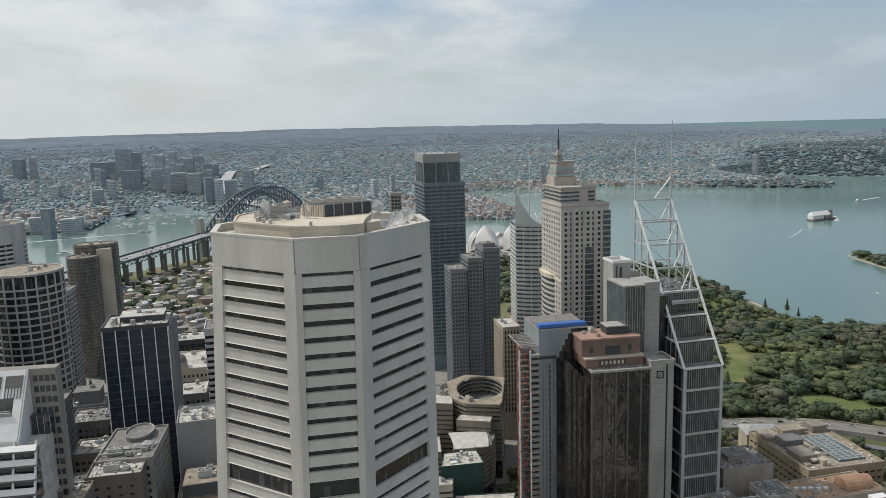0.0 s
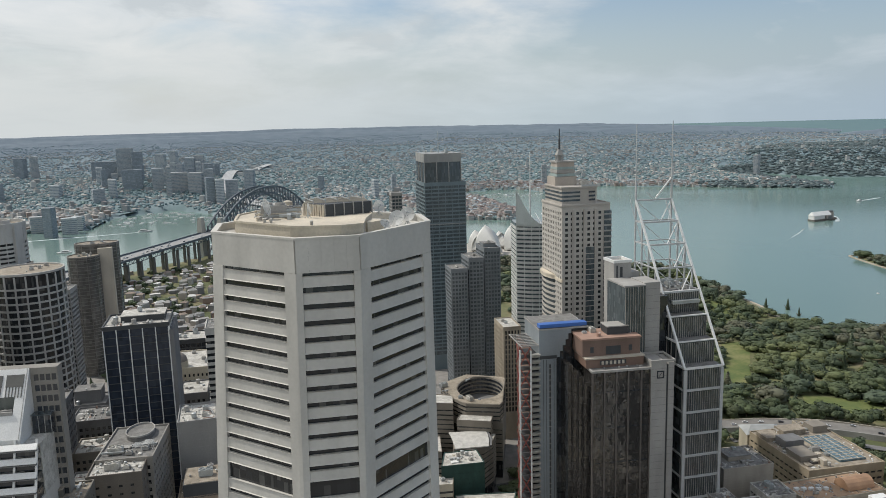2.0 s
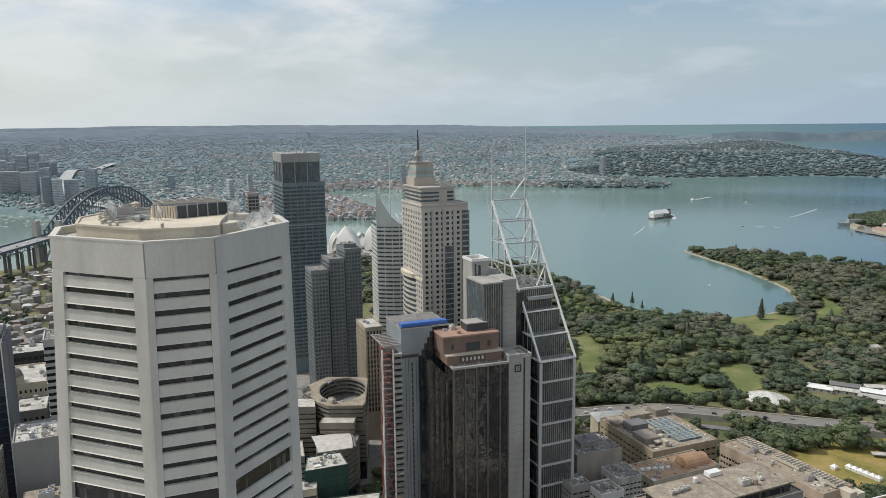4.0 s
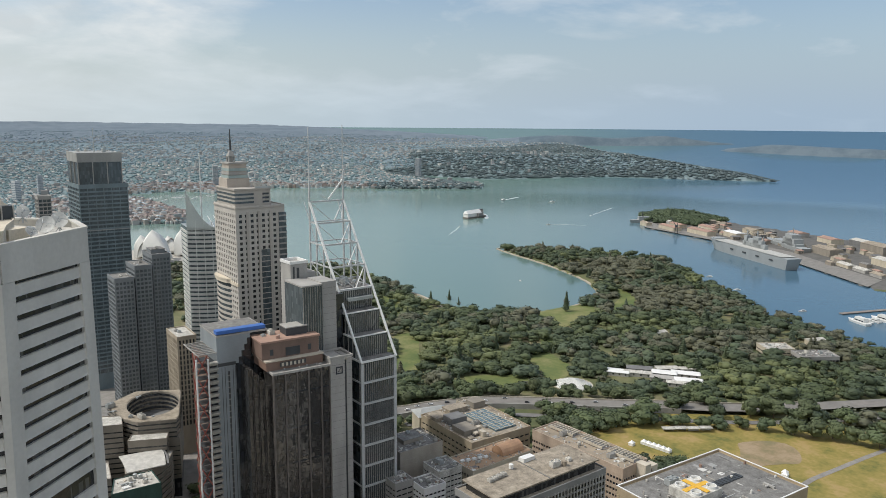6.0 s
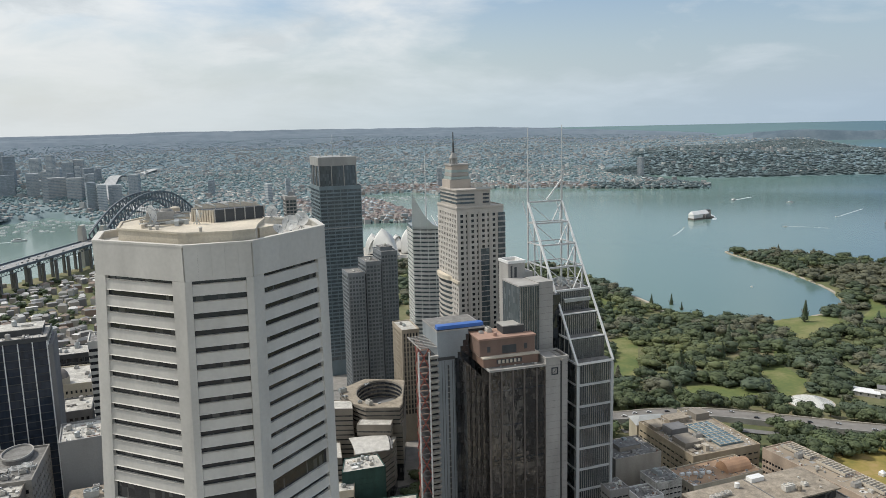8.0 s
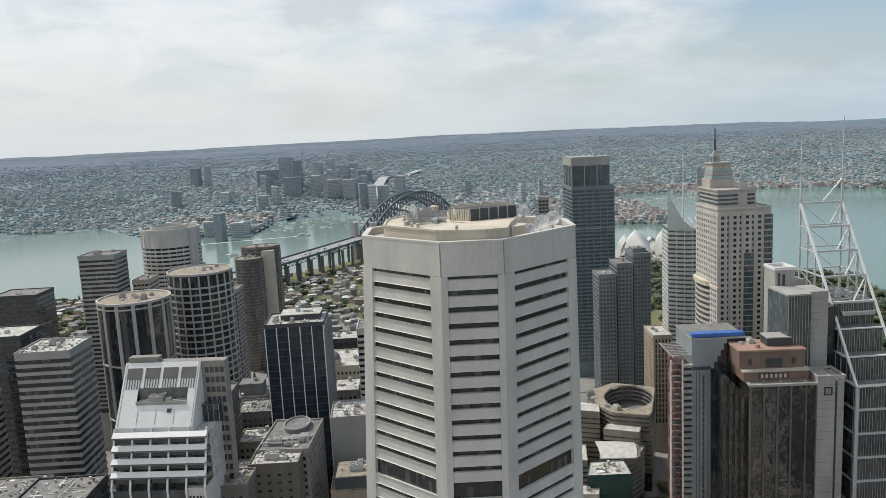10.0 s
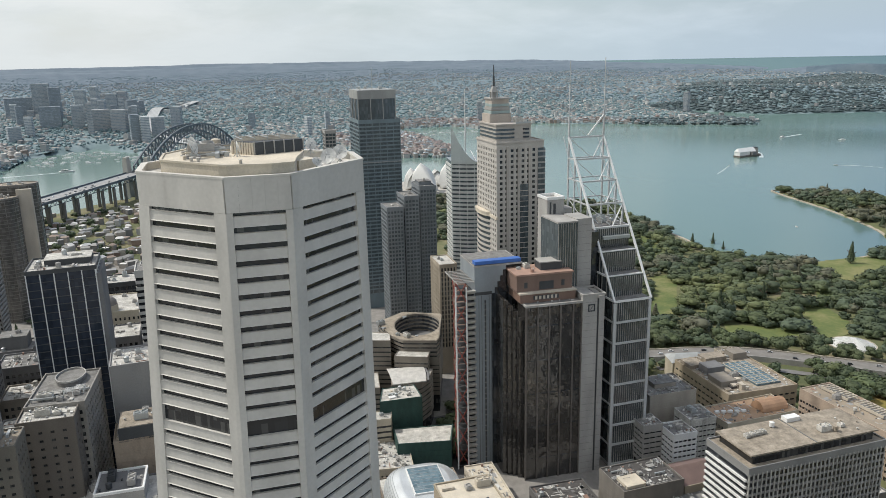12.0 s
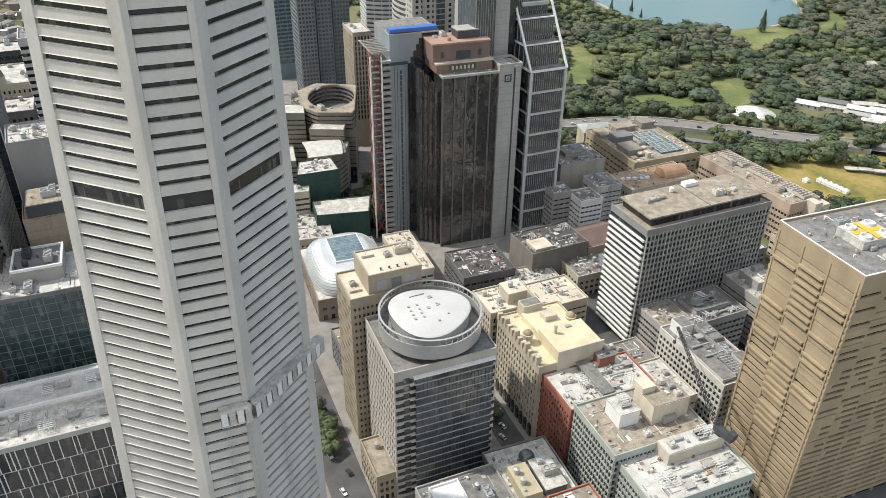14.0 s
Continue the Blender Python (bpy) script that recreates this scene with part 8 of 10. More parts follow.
def crown_arrays(seed, lobes, tufts, kind="round"):
    """A crown about one unit wide and high: dark cores hidden in many small tilted leaf sprays, with gaps between its boughs."""
    g = np.random.RandomState(seed)
    V, Fc = [], []
    n = 0
    for k in range(lobes):
        if kind == "cone":
            u = (k + 0.5) / lobes
            c, r = np.array([0, 0, 0.12 + 0.85 * u]), np.array([0.24 * (1.05 - u), 0.24 * (1.05 - u), 0.10])
        else:
            a, q = g.uniform(0, 6.28), 0.34 * math.sqrt(g.uniform(0.05, 1))
            c = np.array([q * math.cos(a), q * math.sin(a), g.uniform(0.40, 0.78) - q * 0.45])
            s = g.uniform(0.19, 0.29)
            r = np.array([s * g.uniform(0.9, 1.3), s * g.uniform(0.9, 1.3), s * g.uniform(0.7, 0.95)])
        core = ICO_V * r * 0.93 * g.uniform(0.9, 1.1, (12, 1)) + c
        V.append(core)
        Fc.append(ICO_F + n)
        n += 12
        for _ in range(tufts):
            d = g.normal(size=3)
            d /= np.linalg.norm(d)
            if d[2] < -0.5:
                d[2] *= -1
            p = c + d * r * g.uniform(0.82, 1.16)
            u = np.cross(d, g.normal(size=3))
            u /= np.linalg.norm(u)
            w = np.cross(d, u)
            w = w * 0.8 + d * g.uniform(-0.35, 0.35)
            s = g.uniform(0.034, 0.070) * (0.7 if kind == "cone" else 1.0)
            V.append(np.array([p - u * s - w * s, p + u * s - w * s * 0.6, p + w * s * 1.3 + d * s * 0.5]))
            Fc.append(np.array([[n, n + 1, n + 2]]))
            n += 3
    return np.concatenate(V), np.concatenate(Fc)


def trunk_mesh(h, r, seed):
    g = random.Random(seed)
    bm = bmesh.new()
    add_prism(bm, circle(r, 8), -0.6, h * 0.4, circle(r * 0.6, 8))
    for k in range(4):
        a = k * 1.57 + g.uniform(0, 1)
        add_beam(bm, (0, 0, h * 0.36), (math.cos(a) * h * 0.2, math.sin(a) * h * 0.2, h * 0.58), r * 0.6)
    return mesh_of("trunk", bm, BARK)


TREES = []
for k, (kind, lobes, tufts, m, lab) in enumerate((("round", 9, 46, LEAF, "broad dark green fig tree"), ("round", 11, 40, LEAFD, "dense dark evergreen tree"), ("round", 7, 46, LEAFL, "bright yellow-green leafy tree"), ("round", 10, 42, LEAF, "spreading olive green gum tree"), ("cone", 9, 40, LEAFD, "tall dark conical pine"))):
    V, Fc = crown_arrays(40 + k, lobes, tufts, kind)
    TREES.append((mesh_np("crown", V, Fc, (m,), None, True), trunk_mesh(1.0, 0.035, k), lab))
SMALL = [crown_arrays(80 + k, (6, 5, 7)[k % 3], 30) for k in range(9)] + [crown_arrays(95, 8, 14, "cone")]


def tree(x, y, size, kind, rnd, z=None):
    crown, trunk, lab = TREES[kind]
    zz = float(height(x, y)) if z is None else z
    top = thing("tree", lab, "tree", x, y, zz, rnd.uniform(0, 360))
    wide = size * rnd.uniform(0.95, 1.4) * (0.62 if kind == 4 else 1)
    for nm, me in (("trunk", trunk), ("crown", crown)):
        ob = part(nm, me, top)
        ob.scale = (wide, wide, size) if nm == "crown" else (size, size, size)
    return top


BARE = [o for o, _, _ in LAWNS] + [strip(EXPRESS, 40)[:], [(355, 200), (480, 200), (480, 480), (350, 480)]]
CLEAR = [(600, 462, 30), (675, 430, 40), (690, 405, 36), (712, 435, 24), (885, 385, 24), (905, 350, 30), (850, 520, 12), (985, 380, 20), (551, 675, 15), (597, 694, 11), (544, 550, 17), (615, 529, 20), (675, 625, 11), (890, 716, 24), (860, 652, 15), (930, 690, 14), (1008, 469, 10)]


def open_ground(x, y):
    ok = np.ones(x.shape, bool)
    for o in BARE:
        ok &= ~inside_and_near(x, y, o)[0]
    for cx, cy, r in CLEAR:
        ok &= (x - cx) ** 2 + (y - cy) ** 2 > r * r
    return ok


g = np.random.RandomState(7)
N = 12500
tx, ty = g.uniform(360, 1390, N), g.uniform(120, 1400, N)
ins, dist = inside_and_near(tx, ty, SOUTH)
garden = ins & (dist > 7) & open_ground(tx, ty) & (ty - 120 > (tx - 360) * -2) & ~((tx < 640) & (ty < 430) & (tx - ty * 0.2 < 420)) & ~((tx < 470) & (ty > 640)) & ~((ty < 330) & (tx > 1020))
# keep them apart: one in each cell of a loose grid
keep, seen = [], set()
for k in np.nonzero(garden)[0]:
    key = (int(tx[k] // 12.0), int(ty[k] // 12.0))
    if key not in seen:
        seen.add(key)
        keep.append(k)
keep = np.array(keep)
order = keep[np.argsort(np.hypot(tx[keep], ty[keep]))]
rnd = random.Random(3)
for k in order[:115]:
    tree(float(tx[k]), float(ty[k]), rnd.uniform(9, 17), rnd.choice((0, 0, 1, 1, 3, 3, 2)), rnd)
# landmark trees in the park, by the cove and in the streets
for x, y, s, kd in ((886, 700, 30, 4), (812, 880, 24, 4), (800, 845, 20, 4), (790, 900, 22, 4), (640, 610, 22, 4), (560, 590, 26, 4), (575, 360, 20, 0), (556, 352, 22, 3), (520, 365, 18, 3), (640, 338, 20, 0), (655, 300, 22, 2), (668, 285, 24, 2),
                    (690, 262, 22, 2), (700, 236, 20, 0), (476, 268, 14, 0), (470, 255, 13, 1), (482, 244, 13, 0), (492, 372, 16, 3), (508, 380, 17, 3), (612, 350, 18, 3), (625, 318, 16, 1), (559, 344, 13, 1), (571, 334, 12, 3), (580, 326, 14, 1), (592, 314, 12, 0), (602, 305, 14, 1), (617, 292, 13, 3), (630, 274, 15, 1), (641, 254, 19, 2), (650, 242, 20, 2), (659, 230, 19, 2), (662, 212, 18, 2), (668, 196, 17, 0),
                    (476, 284, 11, 1), (484, 279, 12, 1), (492, 273, 11, 1), (500, 372, 13, 3), (514, 366, 14, 1), (526, 372, 13, 3), (538, 362, 14, 3), (498, 392, 14, 1), (486, 400, 13, 0), (470, 410, 12, 3), (462, 372, 12, 3), (452, 392, 12, 0), (530, 388, 13, 1), (548, 372, 12, 3), (487, 285, 12, 3), (475, 290, 11, 1), (499, 281, 11, 3), (482, 302, 10, 1)):
    tree(x, y, s, kd, rnd)
for x, y, s in ((76, 236, 9), (77, 244, 10), (78, 252, 10), (76.5, 262, 11), (77, 275, 11), (152, 232, 9), (153, 222, 8), (151.5, 242, 9), (190, 455, 11), (196, 440, 12), (200, 462, 10), (186, 424, 10), (192, 432, 11), (178, 418, 9), (184, 440, 10), (206, 478, 10), (181, 408, 9), (204, 452, 9)):
    tree(x, y, s, 0, rnd, 28.1)


def scatter(name, label, category, xs, ys, sizes, protos, m, wide=1.25, squash=1.0):
    """Many crowns joined into one mesh."""
    zs = height(xs, ys)
    gg = np.random.RandomState(len(xs))
    V, Fc, n = [], [], 0
    for k in range(len(xs)):
        pv, pf = protos[k % len(protos)]
        a = gg.uniform(0, 6.28)
        c, s = math.cos(a), math.sin(a)
        w = sizes[k] * wide * gg.uniform(0.85, 1.2)
        q = np.stack([(pv[:, 0] * c - pv[:, 1] * s) * w + xs[k], (pv[:, 0] * s + pv[:, 1] * c) * w + ys[k], (pv[:, 2] - 0.12) * sizes[k] * squash + zs[k]], -1)
        V.append(q)
        Fc.append(pf + n)
        n += len(q)
    return tagged(new(name, mesh_np(name, far(np.concatenate(V)), np.concatenate(Fc), (m,), None, True)), label, category, kind="stuff")


rest = order[115:]
rest = rest[(np.sin(tx[rest] * 0.045 + 1.3 * np.sin(ty[rest] * 0.03)) * np.sin(ty[rest] * 0.038 + 0.8) < 0.76) | (g.uniform(0, 1, len(rest)) < 0.3)]
tone_at = np.sin(tx[rest] * 0.021 + 2 * np.sin(ty[rest] * 0.013)) + np.sin(ty[rest] * 0.024 + tx[rest] * 0.008) + g.uniform(-1.3, 1.3, len(rest)) + np.where(tx[rest] > 900, -0.9, 0.3)
for low, high, m, lab in ((1.5, 9, leaves("olive_foliage", (0.102, 0.121, 0.050), 0.2), "yellow-green park trees"), (0.4, 1.5, LEAF, "mixed olive green park trees"), (-0.5, 0.4, LEAFD, "dark evergreen park trees"),
                          (-1.1, -0.5, leaves("blue_green_foliage", (0.068, 0.094, 0.056), 0.2), "blue-green park trees"), (-9, -1.1, leaves("grey_foliage", (0.102, 0.106, 0.068), 0.2), "grey-green gum trees on the headland")):
    pick = rest[(tone_at > low) & (tone_at <= high)]
    scatter("woodland", lab, "trees", tx[pick], ty[pick], 7.5 + 15.5 * g.uniform(0, 1, len(pick)) ** 1.7, SMALL, m, 1.42, 0.95)

# ---- garden buildings ----
FILL = ((128, 268, 40, 34, 44), (172, 268, 22, 30, 40), (296, 236, 30, 34, 50), (300, 270, 36, 30, 44), (338, 262, 40, 40, 40), (340, 300, 40, 36, 42), (250, 284, 34, 24, 42), (212, 290, 30, 22, 40), (100, 270, 22, 30, 46), (330, 190, 40, 36, 44))
for k, (x, y, w, d, z) in enumerate(FILL):
    office("low_building", ("grey", "pale", "brown stone", "sandstone")[k % 4] + " low city block with a busy roof", x, y, w, d, z, rot=-6, z0=28, fl=3.8, band=2.0, sp=3.6, cw=1.5, wall=(DARKC, FAWN, SAND, GREYC)[k % 4], roof=(ROOFG, ROOFL, ROOFB)[k % 3], units=9)

t = thing("glasshouse", "low round white glasshouse with a stepped roof", "glasshouse", 600, 462, float(height(600, 462)), 20)
bm = bmesh.new()
for s in range(7):
    r0, r1 = 20 - s * 2.6, 20 - (s + 1) * 2.6
    add_prism(bm, circle(r0, 32), 1 + s * 0.9, 1 + (s + 1) * 0.9, circle(r1 + 0.5, 32))
part("glass_roof", mesh_of("glass_roof", bm, surf("whitened_glass", (0.60, 0.60, 0.56), 0.3, var=0.1)), t)
bm = bmesh.new()
add_wall(bm, circle(20.5, 32), circle(19.8, 32), -1, 1.6)
part("plinth", mesh_of("plinth", bm, SAND), t)
for k in range(16):
    a = k * math.pi / 8
    bm = bmesh.new()
    add_beam(bm, (20 * math.cos(a), 20 * math.sin(a), 1.4), (2.5 * math.cos(a), 2.5 * math.sin(a), 7.6), 0.35)
    part("roof_rib", mesh_of("roof_rib", bm, WHITEP), t)
nest(t, "glass_roof", "roof_rib")


def pitched(name, label, x, y, w, d, h, rot, wall, roof, rise=3.0, group=""):
    z = float(height(x, y)) if y < 2000 else 2.0
    t = thing(name, label, "building", x, y, z, rot, group)
    bm = bmesh.new()
    add_box(bm, -w / 2, w / 2, -d / 2, d / 2, -2, h)
    part("wall", mesh_of("wall", bm, wall), t)
    n = max(2, int(w / 6.5))
    for k in range(n):
        u = -w / 2 + (k + 0.5) * w / n
        part("window", box_mesh(1.5, 0.12, min(1.8, h * 0.4), GLASSD, "window"), t, (u, -d / 2 - 0.06, h * 0.4))
    bm = bmesh.new()
    add_prism(bm, [(-w / 2 - 0.6, -d / 2 - 0.6), (w / 2 + 0.6, -d / 2 - 0.6), (w / 2 + 0.6, d / 2 + 0.6), (-w / 2 - 0.6, d / 2 + 0.6)], h, h + rise,
              [(-w / 2 + 1.0, -0.3), (w / 2 - 1.0, -0.3), (w / 2 - 1.0, 0.3), (-w / 2 + 1.0, 0.3)])
    part("roof", mesh_of("roof", bm, roof), t)
    nest(t, "wall", "window")
    return t


for x, y, w, d, rot, m in ((640, 438, 26, 14, -60, WHITEP), (652, 420, 30, 10, -58, ROOFL), (668, 428, 28, 12, -55, DARKC), (672, 400, 26, 13, -62, WHITEP), (655, 392, 24, 11, -60, GREYC), (688, 384, 30, 13, -60, WHITEP), (668, 370, 30, 12, -58, WHITEP), (650, 372, 20, 9, -60, ROOFL), (690, 408, 24, 10, -40, ROOFL), (706, 392, 18, 9, -40, ROOFL)):
    pitched("nursery_shed", "low nursery shed with a pale metal roof", x + 28, y + 18, w, d, 4.5, rot, GREYC, m, 1.6, "nursery sheds")
pitched("pavilion", "white roofed garden pavilion", 712, 552, 22, 10, 4, -30, SAND, WHITEP, 3)
pitched("kiosk", "small pale garden kiosk", 856, 520, 16, 9, 4, -20, SAND, ROOFL, 3)
office("gallery_building", "pale flat-roofed gallery building among trees", 868, 385, 34, 26, 21, rot=-40, z0=12, fl=4, band=2.6, sp=5, wall=SAND, roof=ROOFL, units=4)
office("gallery_building", "grey flat-roofed building with terraces", 872, 345, 44, 26, 20, rot=-40, z0=14, fl=4, band=2, sp=4, wall=GREYC, roof=ROOFG, units=6)
pitched("house", "house with an orange tiled roof", 915, 392, 14, 10, 7, -30, BRICK, TERRA, 3)
pitched("house", "pale house among park trees", 985, 375, 22, 14, 7, -30, SAND, ROOFL, 3)
# marquees on the dry lawn
bm = bmesh.new()
add_box(bm, -2, 2, -2, 2, 0.2, 2.4)
add_prism(bm, [(-2.2, -2.2), (2.2, -2.2), (2.2, 2.2), (-2.2, 2.2)], 2.4, 4.4, [(-0.1, -0.1), (0.1, -0.1), (0.1, 0.1), (-0.1, 0.1)])
canvas = mesh_of("canvas", bm, WHITEP)
first = None
for x, y in [(516 + 0.2 * k, 323 - k * 4.4) for k in range(6)] + [(506, 328), (538, 233), (547, 221), (551, 223)]:
    if first is None:
        first = thing("marquee", "small white marquee on the dry lawn", "tent", x, y, float(height(x, y)) + 0.4, 4, "row of marquees")
        part("canopy", canvas, first)
    else:
        copy_thing(first, pose(x, y, float(height(x, y)) + 0.4, 0, 0, 4))
t = thing("shelter", "long low white roofed shelter", "shelter", 572, 316, float(height(572, 316)) + 0.4, -40)
for k in range(4):
    slab(t, "roof_panel", ROOFL, -22 + k * 11, -11.6 + k * 11, -3 + k % 2, 3 + k % 2, 3, 3.4)
    slab(t, "wall", GREYC, -21 + k * 11, -12 + k * 11, 1 + k % 2, 1.4 + k % 2, 0, 3)


# ---- cars ----
def car_meshes(m):
    bm = bmesh.new()
    side = [(-2.2, 0.35), (2.2, 0.35), (2.25, 0.75), (1.2, 0.95), (-1.9, 0.98), (-2.25, 0.8)]
    lo = [bm.verts.new((x, -0.88, z)) for x, z in side]
    hi = [bm.verts.new((x, 0.88, z)) for x, z in side]
    bm.faces.new(lo)
    bm.faces.new(hi[::-1])
    for k in range(len(side)):
        bm.faces.new((lo[k], hi[k], hi[(k + 1) % 6], lo[(k + 1) % 6]))
    bmesh.ops.recalc_face_normals(bm, faces=bm.faces)
    body = mesh_of("car_body", bm, m)
    bm = bmesh.new()
    add_prism(bm, [(-1.9, -0.8), (1.1, -0.8), (1.1, 0.8), (-1.9, 0.8)], 0.95, 1.45, [(-1.5, -0.65), (0.4, -0.65), (0.4, 0.65), (-1.5, 0.65)])
    cab = mesh_of("cabin", bm, GLASSD)
    return body, cab


bm = bmesh.new()
add_prism(bm, circle(0.33, 12), -0.12, 0.12)
WHEEL = mesh_of("wheel", bm, DARKM)
PAINTS = [(car_meshes(surf("car_" + n, c, 0.3, var=0.03, bump=0)), lab) for n, c, lab in (("white", (0.75, 0.75, 0.74), "white saloon car on the street"), ("silver", (0.45, 0.46, 0.47), "silver saloon car on the street"), ("black", (0.03, 0.03, 0.035), "black saloon car on the street"), ("red", (0.40, 0.03, 0.02), "red saloon car on the street"))]


def car(x, y, z, rot, k):
    (body, cab), lab = PAINTS[k]
    t = thing("car", lab, "car", x, y, z, rot, "cars on the roads")
    part("body", body, t)
    part("cabin", cab, t)
    part("roof", box_mesh(1.7, 1.2, 0.06, body.materials[0], "car_roof"), t, (-0.55, 0, 1.44))
    nest(t, "cabin", "roof")
    for wx in (-1.4, 1.4):
        for wy in (-0.85, 0.85):
            part("wheel", WHEEL, t, turn=pose(wx, wy, 0.33, 90))


rnd = random.Random(9)
for k in range(18):
    y = 190 + k * 11 + rnd.uniform(-2, 2)
    car(71.5 + (y - 200) * 0.112 + (k % 2) * 5.4, y, 28.08, 96 if k % 2 else -84, rnd.choice((0, 0, 1, 2, 3)))
for k in range(16):
    y = 180 + k * 9 + rnd.uniform(-2, 2)
    car(149.0 + (y - 200) * 0.112 + (k % 3) * 3.2, y, 28.08, 96, rnd.choice((0, 0, 0, 1, 2, 3)))
for k in range(9):
    car(203 + k * 2.6 + (k % 2) * 3.4, 440 + k * 9, 28.3, 72, rnd.choice((0, 0, 1, 2, 3)))
for k in range(14):
    i = 4 + k * 2
    p, q = EXPRESS[i], EXPRESS[i + 1]
    ang = math.degrees(math.atan2(q[1] - p[1], q[0] - p[0]))
    o = rnd.choice((-4.5, -1.5, 2.5, 5.5))
    x, y = p[0] - math.sin(radians(ang)) * o, p[1] + math.cos(radians(ang)) * o
    car(x, y, float(height(x, y)) + 4.35, ang, rnd.choice((0, 0, 1, 2)))


# ---- the arch bridge ----
def arch_bridge():
    top = thing("arch_bridge", "grey steel arch bridge with granite pylons", "bridge", 152, 1998, 0, 60.5)
    half, deck = 251.0, 54.0
    n = 28
    for side in (-15, 15):
        lower = [(-half + 2 * half * k / n, side, 8 + 110 * (1 - (2 * k / n - 1) ** 2)) for k in range(n + 1)]
        upper = [(-half + 2 * half * k / n, side, 66 + 68 * (1 - abs(2 * k / n - 1) ** 2.2)) for k in range(n + 1)]
        for nm, line in (("lower_chord", lower), ("upper_chord", upper)):
            bm = bmesh.new()
            rings = [[bm.verts.new((x, y + i * 1.7, z + j * 1.7)) for i, j in ((-1, -1), (1, -1), (1, 1), (-1, 1))] for x, y, z in line]
            for lo, hi in zip(rings, rings[1:]):
                for q in range(4):
                    bm.faces.new((lo[q], lo[(q + 1) % 4], hi[(q + 1) % 4], hi[q]))
            bm.faces.new(rings[0][::-1])
            bm.faces.new(rings[-1])
            bmesh.ops.recalc_face_normals(bm, faces=bm.faces)
            part(nm, mesh_of(nm, bm, BRIDGE), top)
        for k in range(n + 1):
            bm = bmesh.new()
            add_beam(bm, lower[k], upper[k], 2.2)
            part("truss_post", mesh_of("truss_post", bm, BRIDGE), top)
            if k < n:
                bm = bmesh.new()
                add_beam(bm, *((upper[k], lower[k + 1]) if k < n / 2 else (lower[k], upper[k + 1])), 2.0)
                part("truss_brace", mesh_of("truss_brace", bm, BRIDGE), top)
            if lower[k][2] > deck:
                bm = bmesh.new()
                add_beam(bm, (lower[k][0], side, deck), lower[k], 0.8)
                part("hanger", mesh_of("hanger", bm, BRIDGE), top)
    for k in range(0, n + 1, 2):
        z = 66 + 68 * (1 - abs(2 * k / n - 1) ** 2.2)
        bm = bmesh.new()
        x = -half + 2 * half * k / n
        add_beam(bm, (x, -15, z), (x, 15, z), 1.2)
        part("cross_brace", mesh_of("cross_brace", bm, BRIDGE), top)
    slab(top, "deck", BRIDGE, -half - 560, half + 320, -22, 22, deck - 2, deck)
    for s in (-17, 17):
        for k in range(36):
            x = -half - 552 + k * 15.4
            bm = bmesh.new()
            add_beam(bm, (x, s, deck - 9), (x + 15.4, s, deck - 9), 1.0)
            add_beam(bm, (x, s, deck - 9), (x + 7.7, s, deck - 2), 0.7)
            add_beam(bm, (x + 7.7, s, deck - 2), (x + 15.4, s, deck - 9), 0.7)
            part("deck_truss", mesh_of("deck_truss", bm, BRIDGE), top)
    slab(top, "carriageway", surf("bridge_road", (0.30, 0.30, 0.295), 0.9), -half - 558, half + 318, -15, 15, deck, deck + 0.4)
    for s in (-1, 1):
        slab(top, "parapet", BRIDGE, -half - 560, half + 320, s * 22 - 0.5, s * 22 + 0.5, deck, deck + 2.6)
    for sx in (-1, 1):
        for sy in (-1, 1):
            x, y = sx * (half + 12), sy * 24
            bm = bmesh.new()
            add_prism(bm, [(x - 11, y - 7), (x + 11, y - 7), (x + 11, y + 7), (x - 11, y + 7)], -4, 82, [(x - 8, y - 5), (x + 8, y - 5), (x + 8, y + 5), (x - 8, y + 5)])
            add_prism(bm, [(x - 7, y - 4), (x + 7, y - 4), (x + 7, y + 4), (x - 7, y + 4)], 82, 88)
            part("pylon", mesh_of("pylon", bm, GRANITE), top, label="tapering granite pylon")
    # approach piers: granite darkened to stand for the shade below the deck
    PIERG = surf("shaded_pier_granite", (0.17, 0.165, 0.15))
    for k in range(12):
        x = -half - 60 - k * 42
        for s in (-17, 17):
            slab(top, "pier", PIERG, x - 2.4, x + 2.4, s - 2.2, s + 2.2, 0, deck - 9)
    rr = random.Random(4)
    for k in range(60):
        x, y = rr.uniform(-half - 540, half), rr.choice((-12, -8, -4, 0, 4, 8, 12))
        part("vehicle_row", box_mesh(4.6, 1.9, 1.6, (WHITEP, STEEL, DARKM)[k % 3], "vehicle"), top, (x, y, deck + 0.4))


arch_bridge()


